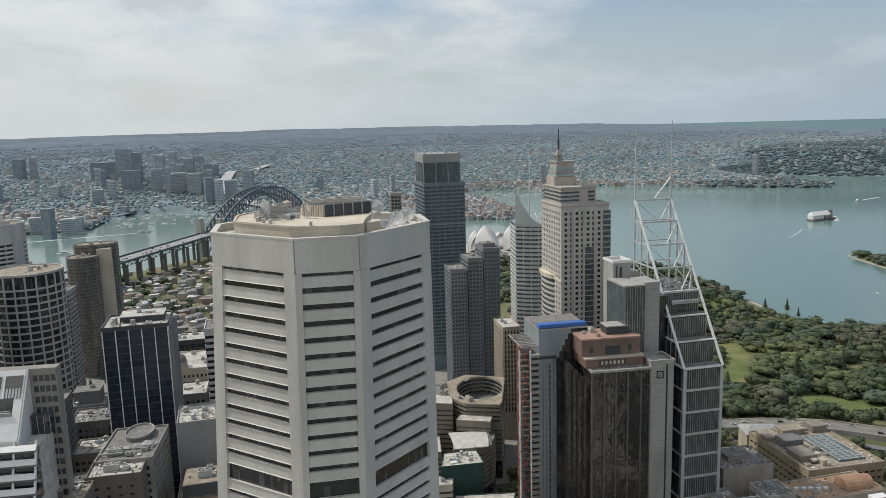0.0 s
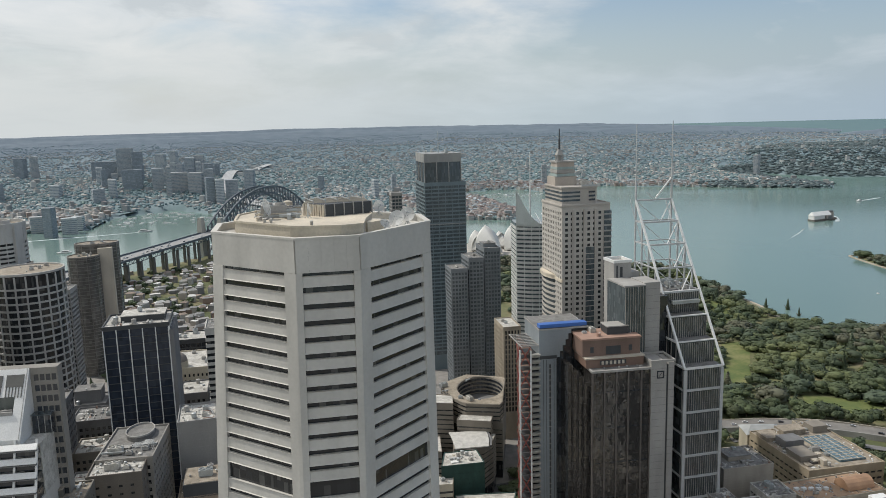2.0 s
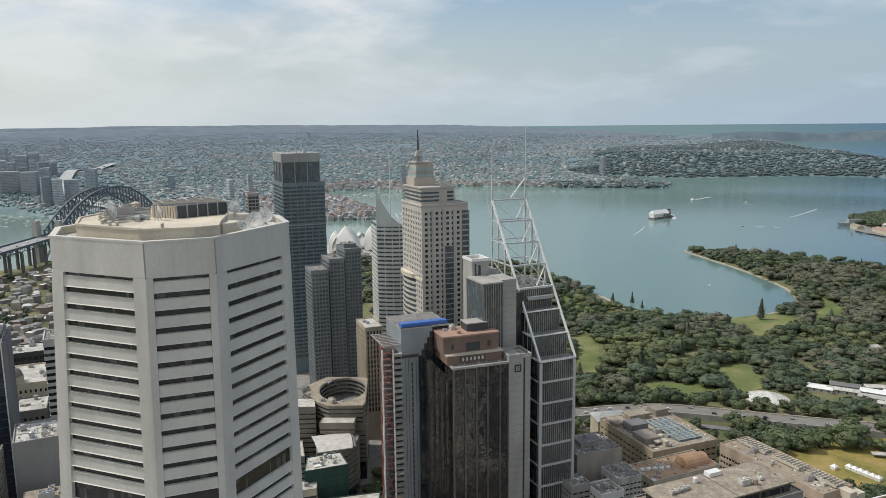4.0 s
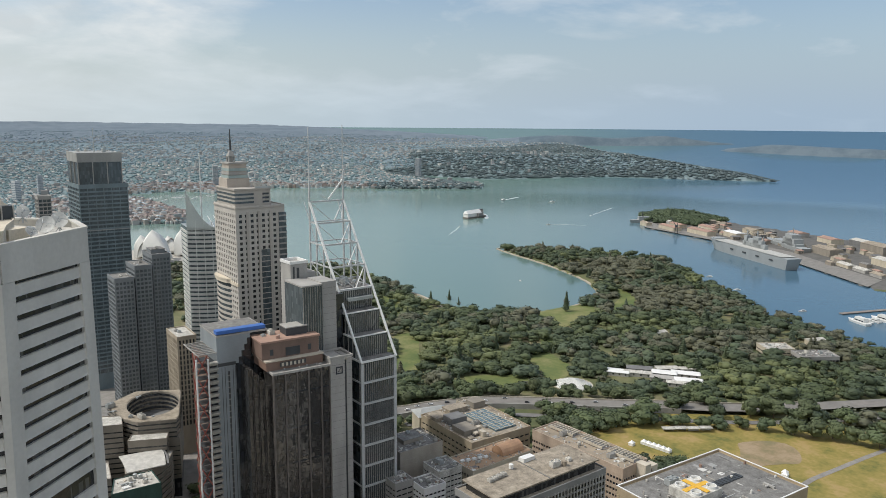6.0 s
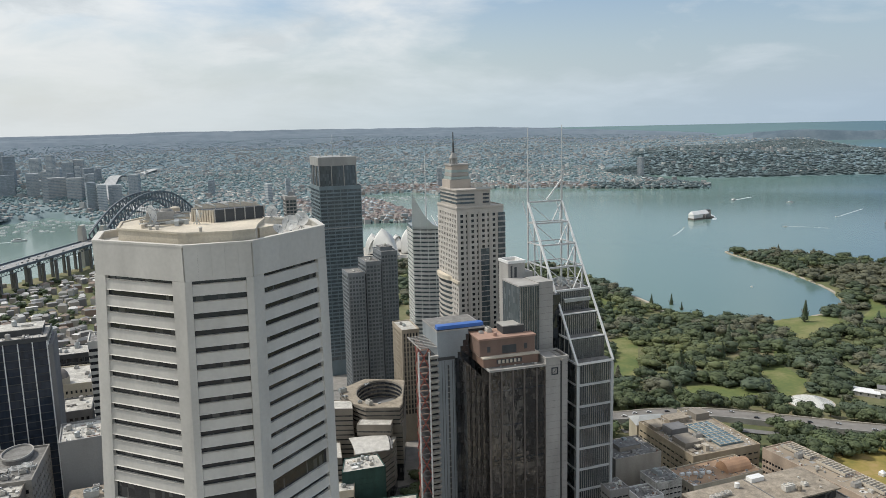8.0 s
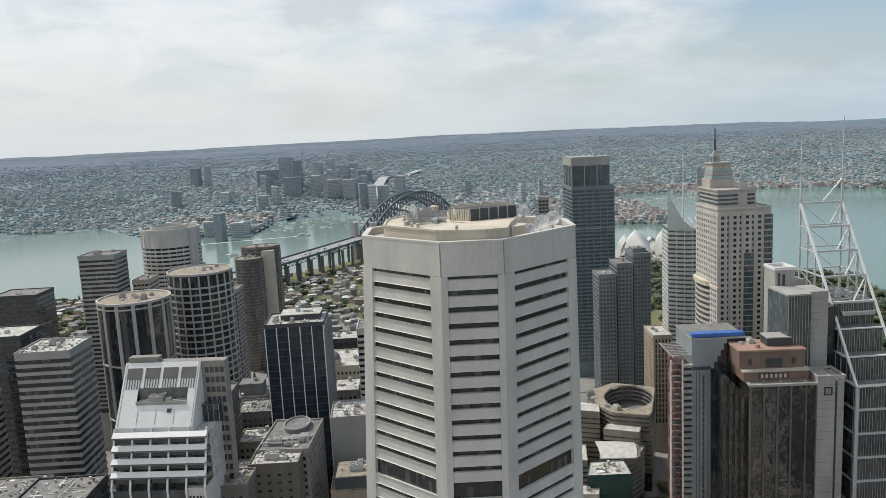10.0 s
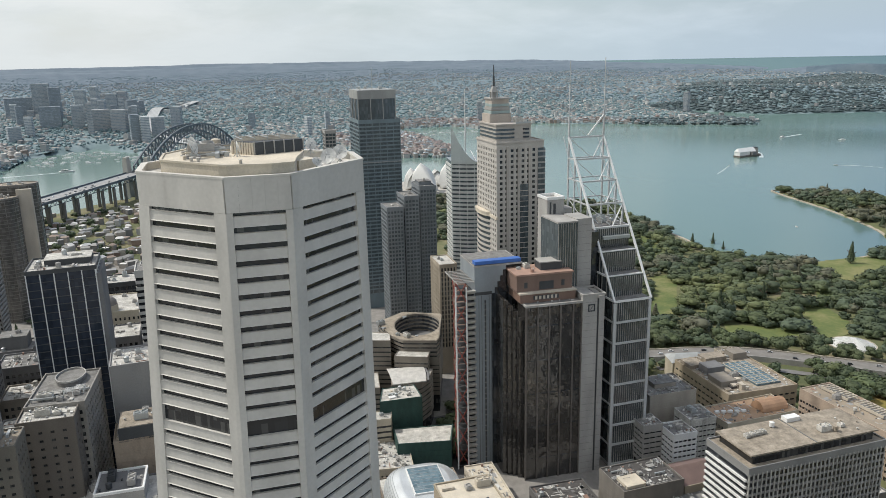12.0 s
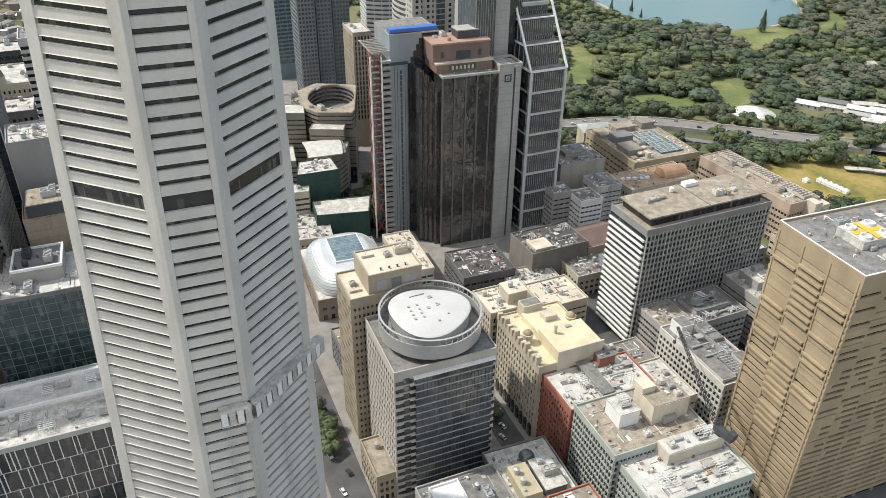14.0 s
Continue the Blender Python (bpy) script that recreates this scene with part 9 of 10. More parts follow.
# ---- the shells by the water ----
def shell_house():
    top = thing("shell_opera_house", "white tiled opera house with pointed shell roofs", "opera house", 590, 1490, 2, 12)
    bm = bmesh.new()
    add_prism(bm, [(-60, -95), (60, -95), (70, 60), (30, 110), (-30, 110), (-70, 60)], -6, 11)
    part("podium", mesh_of("podium", bm, GRANITE), top)
    for cx, cy, length, high, wide, lean in ((-30, -46, 58, 60, 31, 1), (-24, 10, 44, 44, 22, 1), (-24, 30, 40, 40, 20, -1), (40, -34, 50, 52, 24, 1), (36, 10, 40, 36, 18, 1), (34, 34, 34, 34, 17, -1), (-46, -80, 20, 22, 11, 1)):
        for s in (-1, 1):
            bm = bmesh.new()
            rows = []
            for i in range(9):
                u = i / 8
                row = []
                for j in range(9):
                    v = j / 8
                    # ridge rises from the low tail to the high beak; ribs spring from one foot
                    rx = 0.0
                    ry = -length / 2 + length * (1 - (1 - u) ** 1.4) * 1.0
                    rz = high * math.sin(0.12 + u * 1.42) ** 0.9
                    foot = (s * wide, length * 0.30, 0.0)
                    bow = math.sin(v * math.pi) * 0.20 * high * (0.5 + u)
                    row.append(bm.verts.new((foot[0] * (1 - v) + rx * v + s * bow * 0.55, (foot[1] * (1 - v) + ry * v) * lean, foot[2] * (1 - v) + rz * v + bow * 0.35)))
                rows.append(row)
            for i in range(8):
                for j in range(8):
                    try:
                        bm.faces.new((rows[i][j], rows[i + 1][j], rows[i + 1][j + 1], rows[i][j + 1]))
                    except ValueError:
                        pass
            bmesh.ops.remove_doubles(bm, verts=bm.verts, dist=0.05)
            bmesh.ops.solidify(bm, geom=bm.faces[:], thickness=0.7)
            me = mesh_of("shell", bm, TILE)
            for p in me.polygons:
                p.use_smooth = True
            part("shell", me, top, (cx, cy, 10), label="white tiled roof shell")
        bm = bmesh.new()
        add_prism(bm, [(-wide * 0.8, length * 0.2 * lean - 3), (wide * 0.8, length * 0.2 * lean - 3), (wide * 0.8, length * 0.2 * lean + 3), (-wide * 0.8, length * 0.2 * lean + 3)], 0, high * 0.6, [(-1, length * 0.35 * lean - 1), (1, length * 0.35 * lean - 1), (1, length * 0.35 * lean + 1), (-1, length * 0.35 * lean + 1)])
        part("glass_wall", mesh_of("glass_wall", bm, GLASSB), top, (cx, cy, 10))


shell_house()


# ---- vessels and the naval island ----
def hull(bm, L, B, H, bow=0.25, z0=-1.0):
    ring = [(-L / 2, -B / 2), (L / 2 - L * bow, -B / 2), (L / 2 - L * bow * 0.4, -B * 0.36), (L / 2, 0), (L / 2 - L * bow * 0.4, B * 0.36), (L / 2 - L * bow, B / 2), (-L / 2, B / 2)]
    low = [(x * 0.94 - (0.03 * L if x > 0 else 0), y * 0.8) for x, y in ring]
    add_prism(bm, low, z0, H, ring)


t = thing("warship", "long grey flat-decked naval ship at the quay", "ship", 1562, 748, 0, 60.6)
t.scale = (1.12, 1, 1)
bm = bmesh.new()
hull(bm, 262, 32, 23)
part("hull", mesh_of("hull", bm, SHIPG), t)
slab(t, "flight_deck", surf("deck_grey", (0.42, 0.42, 0.40), 0.9), -115, 92, -16.3, 16.3, 24, 24.6)
bm = bmesh.new()
add_prism(bm, [(92, -16), (114, -10), (114, 6), (92, 16)], 24, 27)
part("ski_ramp", mesh_of("ski_ramp", bm, SHIPG), t)
for x0, x1, h in ((-40, 28, 34), (-30, 12, 41), (-20, -4, 47), (16, 24, 46)):
    slab(t, "island_block", SHIPG, x0, x1, -14, -5, 24.6, h)
for x, h in ((-12, 60), (19, 57), (-30, 50)):
    bm = bmesh.new()
    add_beam(bm, (x, -9, 40), (x, -9, h), 1.6)
    add_beam(bm, (x, -13, h - 6), (x, -5, h - 6), 0.8)
    part("mast", mesh_of("mast", bm, SHIPG), t)
slab(t, "stern_door", DARKM, -116.2, -115, -10, 10, 3, 12)
for k in range(4):
    slab(t, "side_opening", DARKM, -90 + k * 40, -80 + k * 40, 15.2, 16.1, 12, 15)
t = thing("warship", "grey naval ship with tall superstructure behind the quay", "ship", 1745, 750, 0, 52)
bm = bmesh.new()
hull(bm, 176, 26, 14)
part("hull", mesh_of("hull", bm, SHIPG), t)
for x0, x1, h in ((-55, -5, 30), (-45, -15, 38), (-60, 40, 19)):
    slab(t, "superstructure", SHIPG, x0, x1, -11, 11, 14, h)
bm = bmesh.new()
add_beam(bm, (-28, 0, 38), (-28, 0, 52), 1.5)
part("mast", mesh_of("mast", bm, SHIPG), t)
t = thing("warship", "small grey patrol ship with a lattice mast", "ship", 1886, 1226, 0, 150)
bm = bmesh.new()
hull(bm, 80, 13, 9)
part("hull", mesh_of("hull", bm, SHIPG), t)
slab(t, "superstructure", SHIPG, -20, 12, -5, 5, 9, 17)
bm = bmesh.new()
add_beam(bm, (0, 0, 17), (0, 0, 34), 1.6)
add_beam(bm, (-4, 0, 17), (0, 0, 30), 0.8)
part("mast", mesh_of("mast", bm, DARKM), t)

for x, y, w, d, h, rot, wl_, rf in ((1835, 1180, 46, 20, 12, 58, SAND, ROOFB), (1803, 1085, 84, 30, 15, 62, SAND, TERRA), (1850, 1090, 60, 28, 13, 62, SAND, TERRA), (1788, 985, 92, 34, 17, 66, SAND, TERRA), (1850, 1000, 64, 30, 16, 64, SAND, TERRA),
                                   (1800, 900, 60, 40, 18, 60, SAND, WHITEP), (1870, 890, 50, 34, 16, 60, SAND, ROOFB), (1700, 640, 70, 40, 22, 55, FAWN, ROOFB), (1640, 590, 40, 26, 10, 55, SAND, ROOFB), (1590, 560, 46, 24, 9, 52, SAND, ROOFL),
                                   (1560, 520, 44, 20, 8, 52, GREYC, ROOFL), (1770, 560, 80, 50, 34, 55, FAWN, ROOFB), (1870, 700, 60, 40, 18, 55, SAND, TERRA), (1905, 640, 60, 40, 18, 55, DARKC, ROOFL), (1930, 800, 50, 40, 16, 55, GREYC, TERRA),
                                   (1900, 1150, 40, 18, 11, 60, GREYC, ROOFL), (1640, 500, 70, 40, 20, 52, SAND, ROOFL), (1530, 480, 40, 20, 8, 52, GREYC, ROOFB)):
    pitched("dockyard_shed", "long dockyard shed beside the naval quay", x, y, w * 0.9, d * 0.8, h * 0.62, rot, wl_, rf, 3.6, "dockyard sheds")
sh = random.Random(33)
for k in range(58):
    u = sh.random()
    x, y = 1500 + 330 * u + sh.uniform(30, 190), 470 + 640 * u + sh.uniform(-60, 20)
    pitched("dockyard_shed", "small dockyard store behind the quay", x, y, sh.uniform(12, 24), sh.uniform(8, 14), sh.uniform(4, 9), sh.choice((55, 60, -32)), sh.choice((FAWN, DARKC, SAND, FAWN)), sh.choice((TERRA, ROOFG, TERRA, ROOFB, DARKC, ROOFB)), 2.2, "dockyard sheds")
for x, y in ((1760, 1040), (1690, 800)):
    t = thing("dock_crane", "dark dockside crane on legs", "crane", x, y, 2, 30)
    bm = bmesh.new()
    for a in (-4, 4):
        for b in (-4, 4):
            add_beam(bm, (a, b, 0), (a * 0.4, b * 0.4, 16), 1.0)
    part("leg_frame", mesh_of("leg_frame", bm, DARKM), t)
    bm = bmesh.new()
    add_box(bm, -3, 3, -3, 4, 16, 21)
    add_beam(bm, (0, 2, 20), (6, 16, 40), 1.2)
    add_beam(bm, (0, -2, 20), (0, -2, 30), 1.0)
    add_beam(bm, (0, -2, 30), (6, 16, 40), 0.4)
    part("jib", mesh_of("jib", bm, DARKM), t)
isl = np.random.RandomState(21)
ix, iy = isl.uniform(1890, 2140, 700), isl.uniform(1060, 1320, 700)
ins, dist = inside_and_near(ix, iy, SOUTH)
ok = ins & (dist > 10)
scatter("woodland", "dark trees on the naval island", "trees", ix[ok], iy[ok], 16 + 22 * np.exp(-((ix[ok] - 2020) / 80) ** 2 - ((iy[ok] - 1190) / 90) ** 2), SMALL, LEAFD, 1.1)

t = thing("island_fort", "low stone island fort with a long white roof", "fort", 1590, 1615, 0, 8)
bm = bmesh.new()
add_prism(bm, [(-48, -15), (36, -17), (48, -6), (48, 10), (30, 17), (-40, 13)], -4, 4)
part("sea_wall", mesh_of("sea_wall", bm, surf("fort_stone", (0.12, 0.11, 0.095))), t)
bm = bmesh.new()
add_prism(bm, circle(9, 20, 34, 2), 4, 20, circle(8, 20, 34, 2))
part("round_tower", mesh_of("round_tower", bm, surf("fort_tower_stone", (0.30, 0.28, 0.25))), t, label="round stone gun tower")
bm = bmesh.new()
add_prism(bm, circle(7.4, 20, 34, 2), 20, 23, circle(6, 20, 34, 2))
part("tower_cap", mesh_of("tower_cap", bm, DARKM), t)
slab(t, "long_hut", WHITEP, -42, 24, -9, 9, 4, 14)
bm = bmesh.new()
add_prism(bm, [(-43, -10), (25, -10), (25, 10), (-43, 10)], 14, 23, [(-40, 1), (25, 1), (25, 3), (-40, 3)])
part("hut_roof", mesh_of("hut_roof", bm, WHITEP), t, label="long white pitched roof")
for x, y, hh in ((8, -14, 9),):
    slab(t, "hut", DARKC, x - 8, x + 8, y - 4, y + 4, 4, 4 + hh)
nest(t, "round_tower", "tower_cap")


def boat(name, label, x, y, L, rot, wake=0.0, curve=0.0, tall=1.0):
    t = thing(name, label, "boat", x, y, 0, rot, "vessels under way")
    bm = bmesh.new()
    hull(bm, L, L * 0.27, L * 0.09, 0.35, -0.4)
    part("hull", mesh_of("hull", bm, WHITEP), t)
    bm = bmesh.new()
    add_prism(bm, [(-L * 0.38, -L * 0.1), (L * 0.16, -L * 0.1), (L * 0.16, L * 0.1), (-L * 0.38, L * 0.1)], L * 0.09, L * 0.09 + L * 0.1 * tall, [(-L * 0.34, -L * 0.09), (L * 0.08, -L * 0.09), (L * 0.08, L * 0.09), (-L * 0.34, L * 0.09)])
    part("cabin", mesh_of("cabin", bm, surf("cabin_" + name, (0.60, 0.60, 0.58), 0.5, bump=0)), t)
    part("window_band", box_mesh(L * 0.42, L * 0.2, L * 0.035, GLASSD, "window_band"), t, (-L * 0.12, 0, L * 0.125))
    nest(t, "cabin", "window_band")
    if wake:
        bm = bmesh.new()
        prev = None
        gg = random.Random(int(x))
        for k in range(25):
            u = k / 24
            px, py = -L * 0.45 - wake * u, curve * u * u
            wd = (0.08 + 0.20 * u ** 0.6 * (1 - 0.8 * u)) * L * gg.uniform(0.75, 1.25)
            row = (bm.verts.new((px, py - wd, 0.12)), bm.verts.new((px, py + wd, 0.12)))
            if prev:
                bm.faces.new((prev[0], prev[1], row[1], row[0]))
            prev = row
        bmesh.ops.recalc_face_normals(bm, faces=bm.faces)
        bmesh.ops.solidify(bm, geom=bm.faces[:], thickness=0.1)
        w = tagged(new("wake", mesh_of("wake", bm, FOAM)), "white foaming wake behind a boat", "wake", kind="stuff")
        w.matrix_basis = pose(x, y, 0.05, 0, 0, rot)
    return t


FERRY = "white harbour ferry under way"
boat("ferry", FERRY, 1690, 1690, 40, 60, 130, 20)
boat("motor_boat", "small white motor boat under way", 1900, 1420, 12, 200, 240, 0)
boat("motor_boat", "small white motor boat under way", 3950, 1850, 30, 20, 300, 20)
boat("motor_boat", "small white motor boat under way", 4300, 1780, 30, 40, 240, 20)
boat("ferry", FERRY, 2020, 1905, 30, 200, 330, 30)
boat("motor_boat", "small white motor boat under way", 1420, 1500, 9, 40, 150, 8)
boat("motor_boat", "small white motor boat under way", 1640, 1370, 12, 150, 90, 40)
boat("motor_boat", "dark harbour launch at rest", 2109, 1749, 26, 170, 0)
boat("motor_boat", "small white motor boat under way", 2600, 1900, 12, 30, 220, 10)
boat("motor_boat", "moored white motor boat", 1010, 905, 8, 70)
boat("motor_boat", "moored white motor boat", 1172, 470, 13, 150)
boat("motor_boat", "small launch near the headland", 1310, 700, 12, 130)
boat("motor_boat", "pale launch beside the shore", 1240, 610, 12, 130)
boat("ferry", FERRY, -150, 2300, 40, 10, 420, 10)
boat("ferry", FERRY, -315, 1985, 34, 172, 0)
boat("ferry", FERRY, -60, 1930, 34, 200, 330, -10)
boat("motor_boat", "white motor boat under way", 3350, 1750, 34, 200, 260, 20)
boat("motor_boat", "white motor boat under way", 3560, 1990, 26, 20, 240, 20)
boat("motor_boat", "white motor boat under way", 3700, 1500, 20, 60, 90, 0)
for k in range(12):
    t = boat("yacht", "white motor yacht moored at the wharf", 1165 + (k % 6) * 13, 325 + (k // 6) * 62 - (k % 6) * 6, 24 if k % 3 else 40, 62, 0, 0, 1.6)
for k in range(3):
    t = thing("wharf", "timber jetty with moored yachts", "jetty", 1210, 295 + k * 62, 0, -25)
    slab(t, "deck", surf("jetty_boards", (0.22, 0.19, 0.17)) if k == 0 else bpy.data.materials["jetty_boards"], -12, 80, -4, 4, 0.8, 1.6)
    for j in range(10):
        slab(t, "pile", BARK, -11 + j * 9, -10 + j * 9, -3.8, -2.8, -6, 0.8)

# moored small craft and suburbs on the far shores
g = np.random.RandomState(17)


def house_field(name, label, xs, ys, w, d, h, rot, rise, mats):
    n = len(xs)
    zs = height(xs, ys)
    c, s = np.cos(rot), np.sin(rot)
    corners = [(-1, -1), (1, -1), (1, 1), (-1, 1)]
    V = np.zeros((n, 14, 3))
    for k, (a, b) in enumerate(corners):
        for lev, (zz, grow) in enumerate(((-4.0, 1.0), (0, 1.0), (0, 1.06))):
            dx, dy = a * w / 2 * grow, b * d / 2 * grow
            q = k + lev * 4
            V[:, q, 0], V[:, q, 1] = xs + dx * c - dy * s, ys + dx * s + dy * c
            V[:, q, 2] = zs + (zz if lev == 0 else h)
    for k, a in enumerate((-0.55, 0.55)):
        dx = a * w / 2
        V[:, 12 + k, 0], V[:, 12 + k, 1], V[:, 12 + k, 2] = xs + dx * c, ys + dx * s, zs + h + rise
    tri = []
    for k in range(4):
        j = (k + 1) % 4
        tri += [(k, j, 4 + j), (k, 4 + j, 4 + k)]
    roof = [(8, 9, 13), (8, 13, 12), (10, 11, 12), (10, 12, 13), (9, 10, 13), (11, 8, 12)]
    base = np.array(tri + roof)
    Fc = (base[None] + (np.arange(n) * 14)[:, None, None]).reshape(-1, 3)
    idx = np.tile([0] * len(tri) + [1] * len(roof), n)
    return tagged(new(name, mesh_np(name, far(V.reshape(-1, 3)), Fc, mats, idx)), label, "houses", kind="stuff")


def on_north(n, d0, d1, a0, a1, power=1.0):
    d = d0 + (d1 - d0) * g.uniform(0, 1, n) ** power
    a = np.radians(g.uniform(a0, a1, n))
    x, y = d * np.sin(a), d * np.cos(a)
    ins, dist = inside_and_near(x, y, NORTH)
    return x[ins & (dist > 14)], y[ins & (dist > 14)], dist[ins & (dist > 14)]


def wild(x, y, dist):
    """Bushland: the whole of the long headland, and the slopes above the eastern bays."""
    return ((x > 1.5 * y) & (x > 2900)) | ((x > 2430) & (y < 3700) & (dist < 130 + 60 * np.sin(x / 130)))


def leafy(x, y):
    """The eastern slopes, where few houses show among the trees."""
    return (x > 0.83 * y) & (x > 2430) & (y < 4300)


def street_turn(x, y):
    """Houses stand along streets that turn from one quarter to the next."""
    return np.round(1.6 * np.sin(x / 610 + 1) + 1.4 * np.cos(y / 530)) * 0.45 + g.choice((0, 1.57), len(x)) + g.uniform(-0.12, 0.12, len(x))


def crowns(name, label, xs, ys, w, h, m, lift=2.5):
    n = len(xs)
    V = ICO_V[None] * g.uniform(0.7, 1.25, (n, 12, 1)) * np.stack([w, w * g.uniform(0.7, 1.3, n), h], -1)[:, None, :]
    V += np.stack([xs, ys, height(xs, ys) + lift], -1)[:, None, :]
    Fc = (ICO_F[None] + (np.arange(n) * 12)[:, None, None]).reshape(-1, 3)
    return tagged(new(name, mesh_np(name, far(V.reshape(-1, 3)), Fc, (m,), None, True)), label, "trees", kind="stuff")


xs, ys, ds = on_north(44000, 2000, 9500, -24, 66, 1.55)
# quarters differ: some built up closely, some left to the trees
open_ = 0.5 + 0.5 * np.sin(xs / 240 + 2 * np.sin(ys / 310)) * np.cos(ys / 270 + 1.2)
ok = (~wild(xs, ys, ds) | (g.uniform(0, 1, len(xs)) < 0.03)) & (g.uniform(0, 1, len(xs)) < (0.45 + 0.6 * open_) * np.where(leafy(xs, ys), 0.28, 1.0))
xs, ys = xs[ok], ys[ok]
n = len(xs)
house_field("suburb_houses", "countless suburban houses with haze-paled red and grey roofs", xs, ys, g.uniform(8, 17, n), g.uniform(6, 11, n), g.uniform(2.4, 5.5, n), street_turn(xs, ys), g.uniform(1.4, 3, n), (FARW, FARR))
xs, ys, ds = on_north(900, 2000, 6000, -24, 50, 1.3)
ok = ~wild(xs, ys, ds)
xs, ys = xs[ok], ys[ok]
n = len(xs)
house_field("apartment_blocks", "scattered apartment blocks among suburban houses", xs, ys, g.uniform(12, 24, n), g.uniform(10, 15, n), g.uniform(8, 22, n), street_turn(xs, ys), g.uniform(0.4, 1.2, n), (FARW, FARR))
# red tiled flats along the eastern shore
xs, ys, ds = on_north(5200, 2200, 3400, 16, 43, 1.0)
ok = (ds < 330) & ~wild(xs, ys, ds) & ~((xs > 1960) & (ds < 170))
xs, ys = xs[ok], ys[ok]
n = len(xs)
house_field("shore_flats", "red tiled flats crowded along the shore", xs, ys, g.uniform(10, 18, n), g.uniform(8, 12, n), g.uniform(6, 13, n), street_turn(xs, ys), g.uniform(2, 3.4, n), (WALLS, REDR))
xs, ys = g.uniform(640, 980, 420), g.uniform(2030, 2560, 420)
ins, dist = inside_and_near(xs, ys, NORTH)
ok = ins & (dist > 10)
xs, ys = xs[ok], ys[ok]
n = len(xs)
house_field("harbour_houses", "red roofed houses crowded on the near point", xs, ys, g.uniform(10, 19, n), g.uniform(9, 13, n), g.uniform(7, 16, n), street_turn(xs, ys), g.uniform(2.4, 4, n), (WALLS, REDR))
# trees of the far shores, in the haze-tinted leaf colours
xs, ys, ds = on_north(26000, 2000, 4600, -24, 62, 1.1)
ok = ~wild(xs, ys, ds)
xs, ys = xs[ok], ys[ok]
n = len(xs)
crowns("suburb_trees", "haze-tinted dark green trees between the suburban houses", xs, ys, g.uniform(3, 8, n), g.uniform(3, 6, n), LEAFF)
xs, ys, ds = on_north(16500, 4300, 13000, -24, 66, 1.5)
n = len(xs)
crowns("outer_trees", "haze-tinted grey-green trees of the outer suburbs", xs, ys, g.uniform(6, 15, n), g.uniform(3, 6, n), LEAFH)
# bushland on the wooded headlands, its leaf colour blued for haze
bx, by = g.uniform(1950, 5200, 25000), g.uniform(1650, 4300, 25000)
ins, dist = inside_and_near(bx, by, NORTH)
ok = ins & (dist > 6) & (wild(bx, by, dist) | ((bx < 2500) & (dist < 170) & (by < 2700)) | (leafy(bx, by) & (g.uniform(0, 1, len(bx)) < 0.75)))
bx, by = bx[ok], by[ok]
n = len(bx)
crowns("headland_bush", "dark haze-tinted bushland covering the far headland", bx, by, g.uniform(8, 15, n), g.uniform(1.8, 3.4, n), leaves("hazed_bush_foliage", (0.090, 0.124, 0.132), 0.12), 5)
# old quarter by the bridge
xs, ys = g.uniform(-700, 140, 2200), g.uniform(640, 1600, 2200)
ins, dist = inside_and_near(xs, ys, SOUTH)
lane = np.abs((xs - 152) * math.sin(radians(60.5)) - (ys - 1998) * math.cos(radians(60.5))) > 25
ok = ins & (dist > 16) & lane & ((ys > 980) | (xs > -90))
xs, ys = xs[ok], ys[ok]
n = len(xs)
house_field("quarter_blocks", "old low blocks with bright and rusty roofs", xs, ys, g.uniform(6, 17, n), g.uniform(6, 11, n), g.uniform(4, 11, n), g.choice((-0.1, 0.35, 0.9), n) + g.uniform(-0.15, 0.15, n), g.uniform(0.4, 3.5, n), (FLATS, TOPS))
xs, ys = g.uniform(-600, 140, 760), g.uniform(700, 1600, 760)
ins, dist = inside_and_near(xs, ys, SOUTH)
ok = ins & (dist > 10)
scatter("street_trees", "dark street trees in the old quarter", "trees", xs[ok], ys[ok], g.uniform(8, 14, ok.sum()), SMALL, LEAFD)
xs, ys = g.uniform(420, 720, 300), g.uniform(760, 1380, 300)
ins, dist = inside_and_near(xs, ys, SOUTH)
ok = ins & (dist > 10)
scatter("garden_trees", "dark garden trees behind the opera house", "trees", xs[ok], ys[ok], g.uniform(9, 16, ok.sum()), SMALL, LEAFD)
# moored yachts in the bays
xs = np.concatenate([g.uniform(-260, 60, 110), g.uniform(1030, 1300, 40)])
ys = np.concatenate([g.uniform(2450, 2830, 110), g.uniform(2650, 2900, 40)])
ins, dist = inside_and_near(xs, ys, NORTH)
ok = ~ins & (dist > 15)
xs, ys = xs[ok], ys[ok]
n = len(xs)
bm = bmesh.new()
for x, y in zip(xs, ys):
    L = g.uniform(9, 17)
    add_prism(bm, [(x - L / 2, y - 2), (x + L / 3, y - 2), (x + L / 2, y), (x + L / 3, y + 2), (x - L / 2, y + 2)], 0, 2.2)
tagged(new("moored_boats", mesh_of("moored_boats", bm, WHITEP)), "white small craft moored in the bays", "boats", kind="stuff")

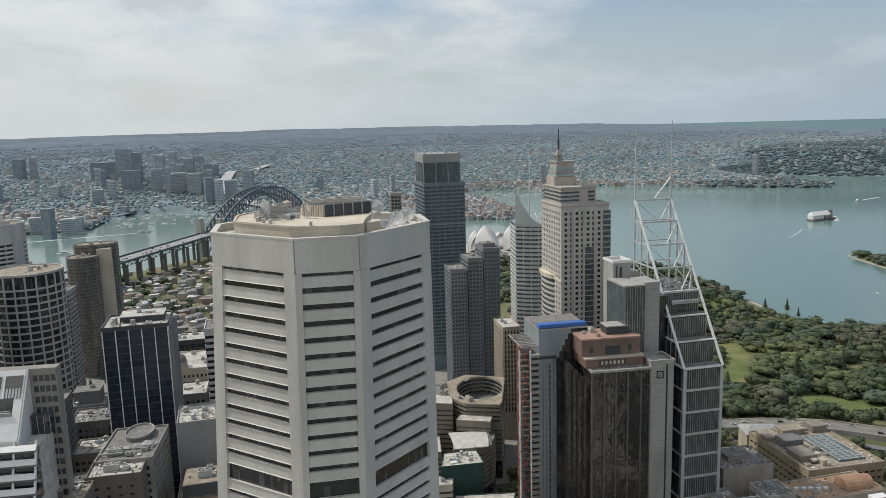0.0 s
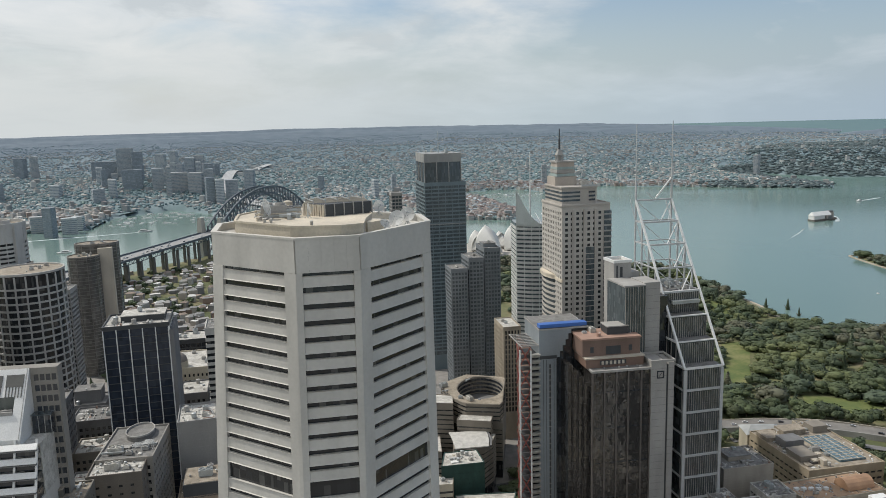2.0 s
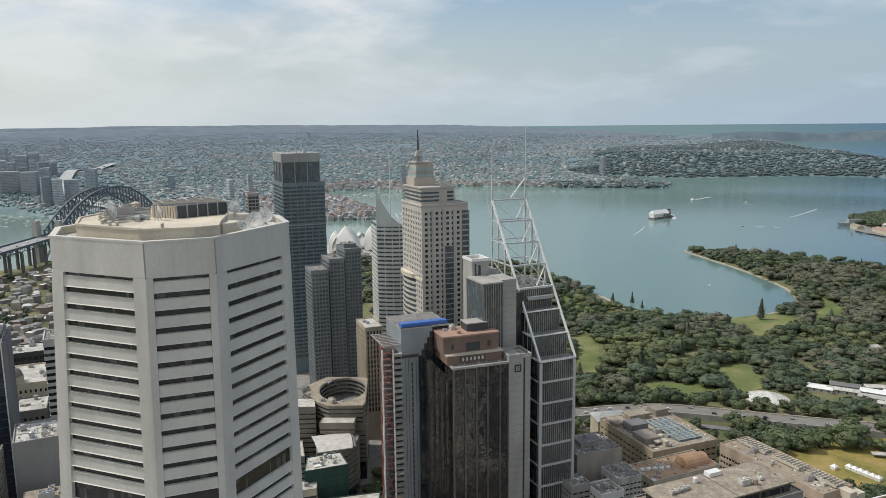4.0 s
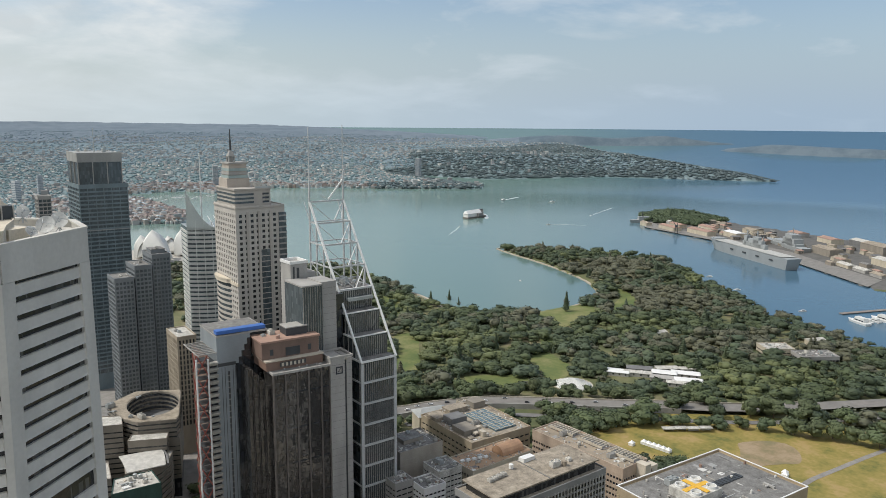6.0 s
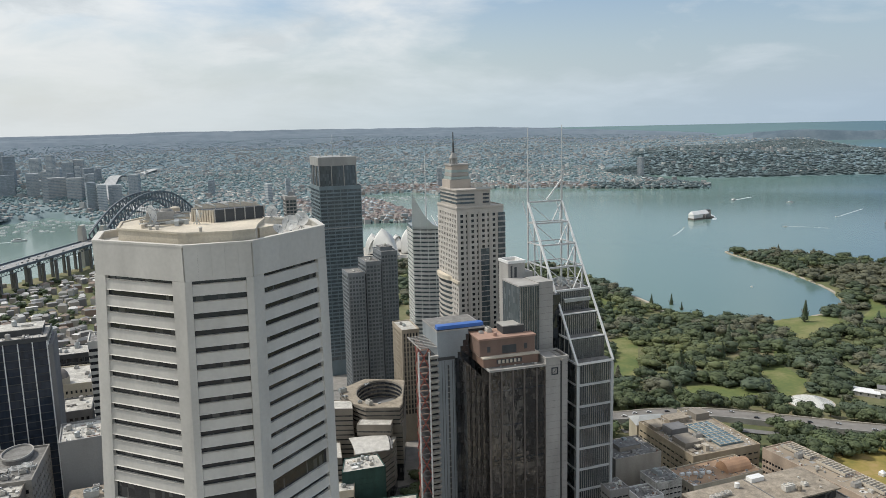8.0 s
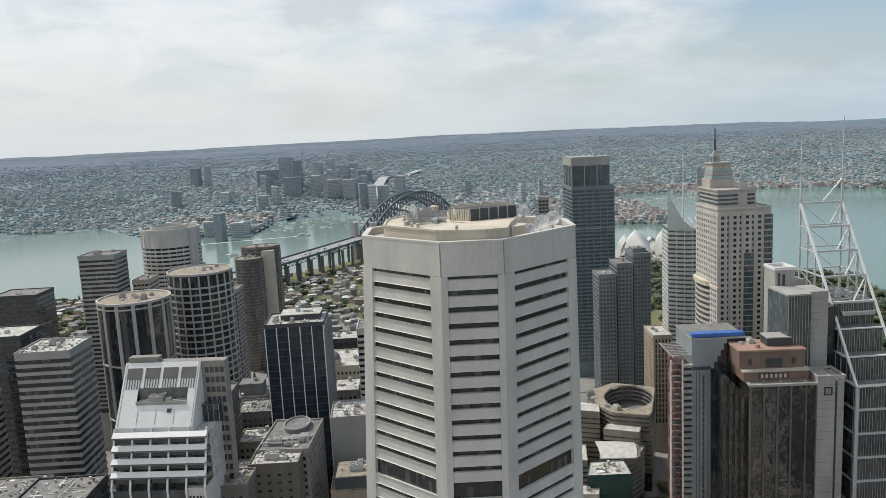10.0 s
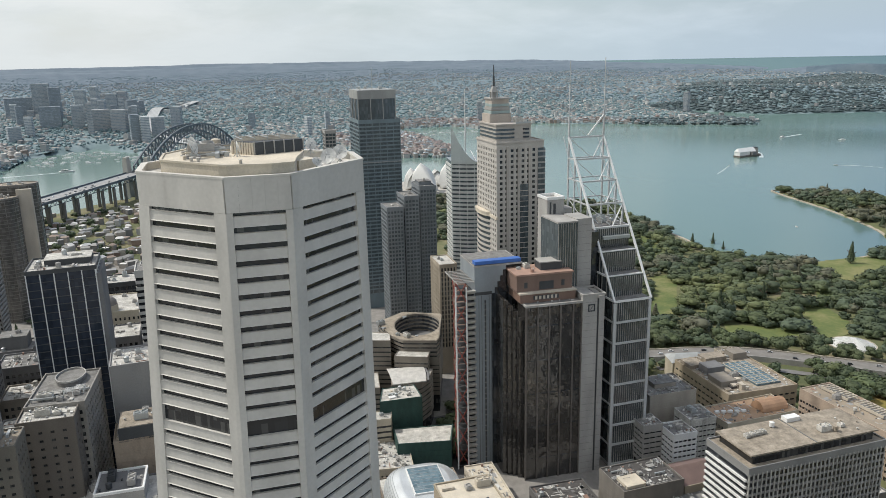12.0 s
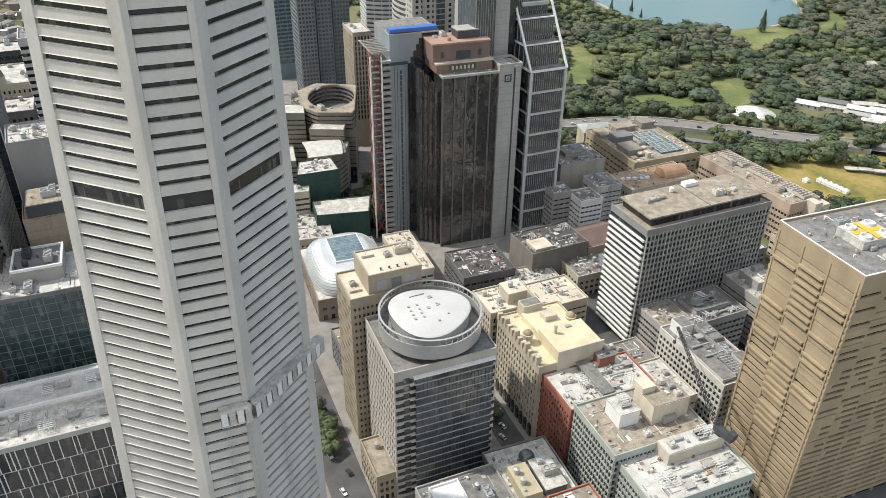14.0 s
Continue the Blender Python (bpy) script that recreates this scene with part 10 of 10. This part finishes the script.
drape("peninsula", "haze-tinted grey-green suburban point with a low sea wall", "ground", [(-640, 2372), (-497, 2429), (-308, 2436), (-292, 2560), (-268, 2712), (-200, 2790), (-640, 2800)], LAND, 1.0, 14)
xs, ys = g.uniform(-640, -285, 330), g.uniform(2390, 2790, 330)
ins, dist = inside_and_near(xs, ys, NORTH)
ok = ins & (dist > 14)
xs, ys = xs[ok], ys[ok]
n = len(xs)
house_field("shore_flats", "pale apartment blocks crowded on the point", xs, ys, g.uniform(10, 25, n), g.uniform(9, 15, n), g.uniform(5, 19, n), street_turn(xs, ys), g.uniform(0.5, 3, n), (WALLS, FARR))
xs, ys = g.uniform(-640, -280, 420), g.uniform(2390, 2800, 420)
ins, dist = inside_and_near(xs, ys, NORTH)
ok = ins & (dist > 5)
xs, ys = xs[ok], ys[ok]
n = len(xs)
crowns("suburb_trees", "haze-tinted dark green trees on the point", xs, ys, g.uniform(4, 9, n), g.uniform(5, 9, n), LEAFF)

# towers of the northern centre, haze mixed into their panel and glass colours
NWALLS = [surf("hazed_tower_panel", c) for c in ((0.33, 0.36, 0.38), (0.46, 0.485, 0.495), (0.20, 0.235, 0.265), (0.36, 0.37, 0.375))]
NGLASS = glazing("hazed_tower_glass", (0.19, 0.225, 0.25), (0.36, 0.39, 0.41), cell=(4, 4, 4))
rr = random.Random(12)
nrnd = random.Random(5)
for k, (px, dist_, w, d, z) in enumerate(((-4.6, 3700, 84, 40, 208), (-3.85, 3600, 56, 46, 192), (-6.0, 3750, 130, 40, 150), (-2.3, 4100, 52, 40, 165), (-1.4, 4000, 36, 34, 181), (-0.4, 3700, 56, 40, 155), (0.28, 3750, 50, 38, 163), (0.8, 3350, 46, 34, 140), (0.86, 2860, 36, 30, 112),
                                         (1.53, 2840, 36, 30, 105), (-2.6, 3200, 52, 36, 136), (-1.34, 3150, 94, 40, 119), (-0.05, 3100, 64, 38, 118), (-4.23, 3250, 90, 36, 132), (-9.06, 3150, 40, 30, 93), (-6.52, 2980, 50, 30, 82), (3.68, 3100, 44, 30, 121), (-10.4, 2480, 48, 30, 46), (-9.66, 2345, 30, 28, 81),
                                         (-8.5, 2400, 50, 26, 44), (-7.9, 2470, 34, 24, 40), (2.4, 2900, 54, 34, 98), (-10.2, 4300, 44, 34, 170), (-11.0, 4350, 60, 34, 160), (8.8, 3000, 26, 22, 92), (12.8, 2690, 22, 20, 93), (14.2, 2960, 20, 18, 92), (25.5, 3300, 26, 22, 96), (40.3, 3850, 30, 22, 98), (-12.5, 3300, 50, 30, 100)) + tuple((nrnd.uniform(-6.6, 1.6), nrnd.uniform(3050, 3950), nrnd.uniform(18, 32), nrnd.uniform(18, 26), nrnd.uniform(98, 150)) for _ in range(26))):
    w = w * 0.8
    a = radians(px)
    x, y = dist_ * math.sin(a), dist_ * math.cos(a)
    z0 = float(height(x, y)) - 3
    t = thing("office_tower", ("grey", "pale", "dark glass", "brown")[k % 4] + " office tower in the northern centre", "building", 0, 0, 0, 0, "northern towers")
    rot = rr.uniform(-0.4, 0.4)
    for nm, grow, m, lev in (("body", 1.0, NGLASS, None), ("floor_cladding", 1.02, NWALLS[(k * 3 + k // 4) % 4] if k > 1 else NWALLS[(0, 2)[k]], 5.5)):
        bm = bmesh.new()
        ring = [(x + (i * w / 2 * math.cos(rot) - j * d / 2 * math.sin(rot)) * grow, y + (i * w / 2 * math.sin(rot) + j * d / 2 * math.cos(rot)) * grow) for i, j in ((-1, -1), (1, -1), (1, 1), (-1, 1))]
        if lev is None:
            add_prism(bm, ring, z0, z)
        else:
            zz = z - 5
            add_prism(bm, ring, zz, z + 1)
            while zz > z0 + lev:
                zz -= lev
                add_prism(bm, ring, zz, zz + 2.8)
        vs = far(np.array([v.co[:] for v in bm.verts]))
        for v, q in zip(bm.verts, vs):
            v.co = q
        part(nm, mesh_of(nm, bm, m), t)
# the northern freeway climbing away from the bridge
drape_line = smooth_line([(290, 2240), (270, 2480), (150, 2800), (112, 3150), (135, 3450), (178, 3750), (250, 4080), (330, 4430), (430, 4800)])
bm = bmesh.new()
ringp = strip(drape_line, 44)
m_ = len(ringp) // 2
pts = [(p[0], p[1], float(height(p[0], p[1])) + 11) for p in ringp]
pv = far(np.array(pts))
vv = [bm.verts.new(p) for p in pv]
for k in range(m_ - 1):
    bm.faces.new((vv[k], vv[k + 1], vv[-k - 2], vv[-k - 1]))
bmesh.ops.recalc_face_normals(bm, faces=bm.faces)
bmesh.ops.solidify(bm, geom=bm.faces[:], thickness=2)
tagged(new("freeway", mesh_of("freeway", bm, surf("freeway_concrete", (0.42, 0.43, 0.43)))), "pale freeway rising beyond the bridge", "road", kind="structure")
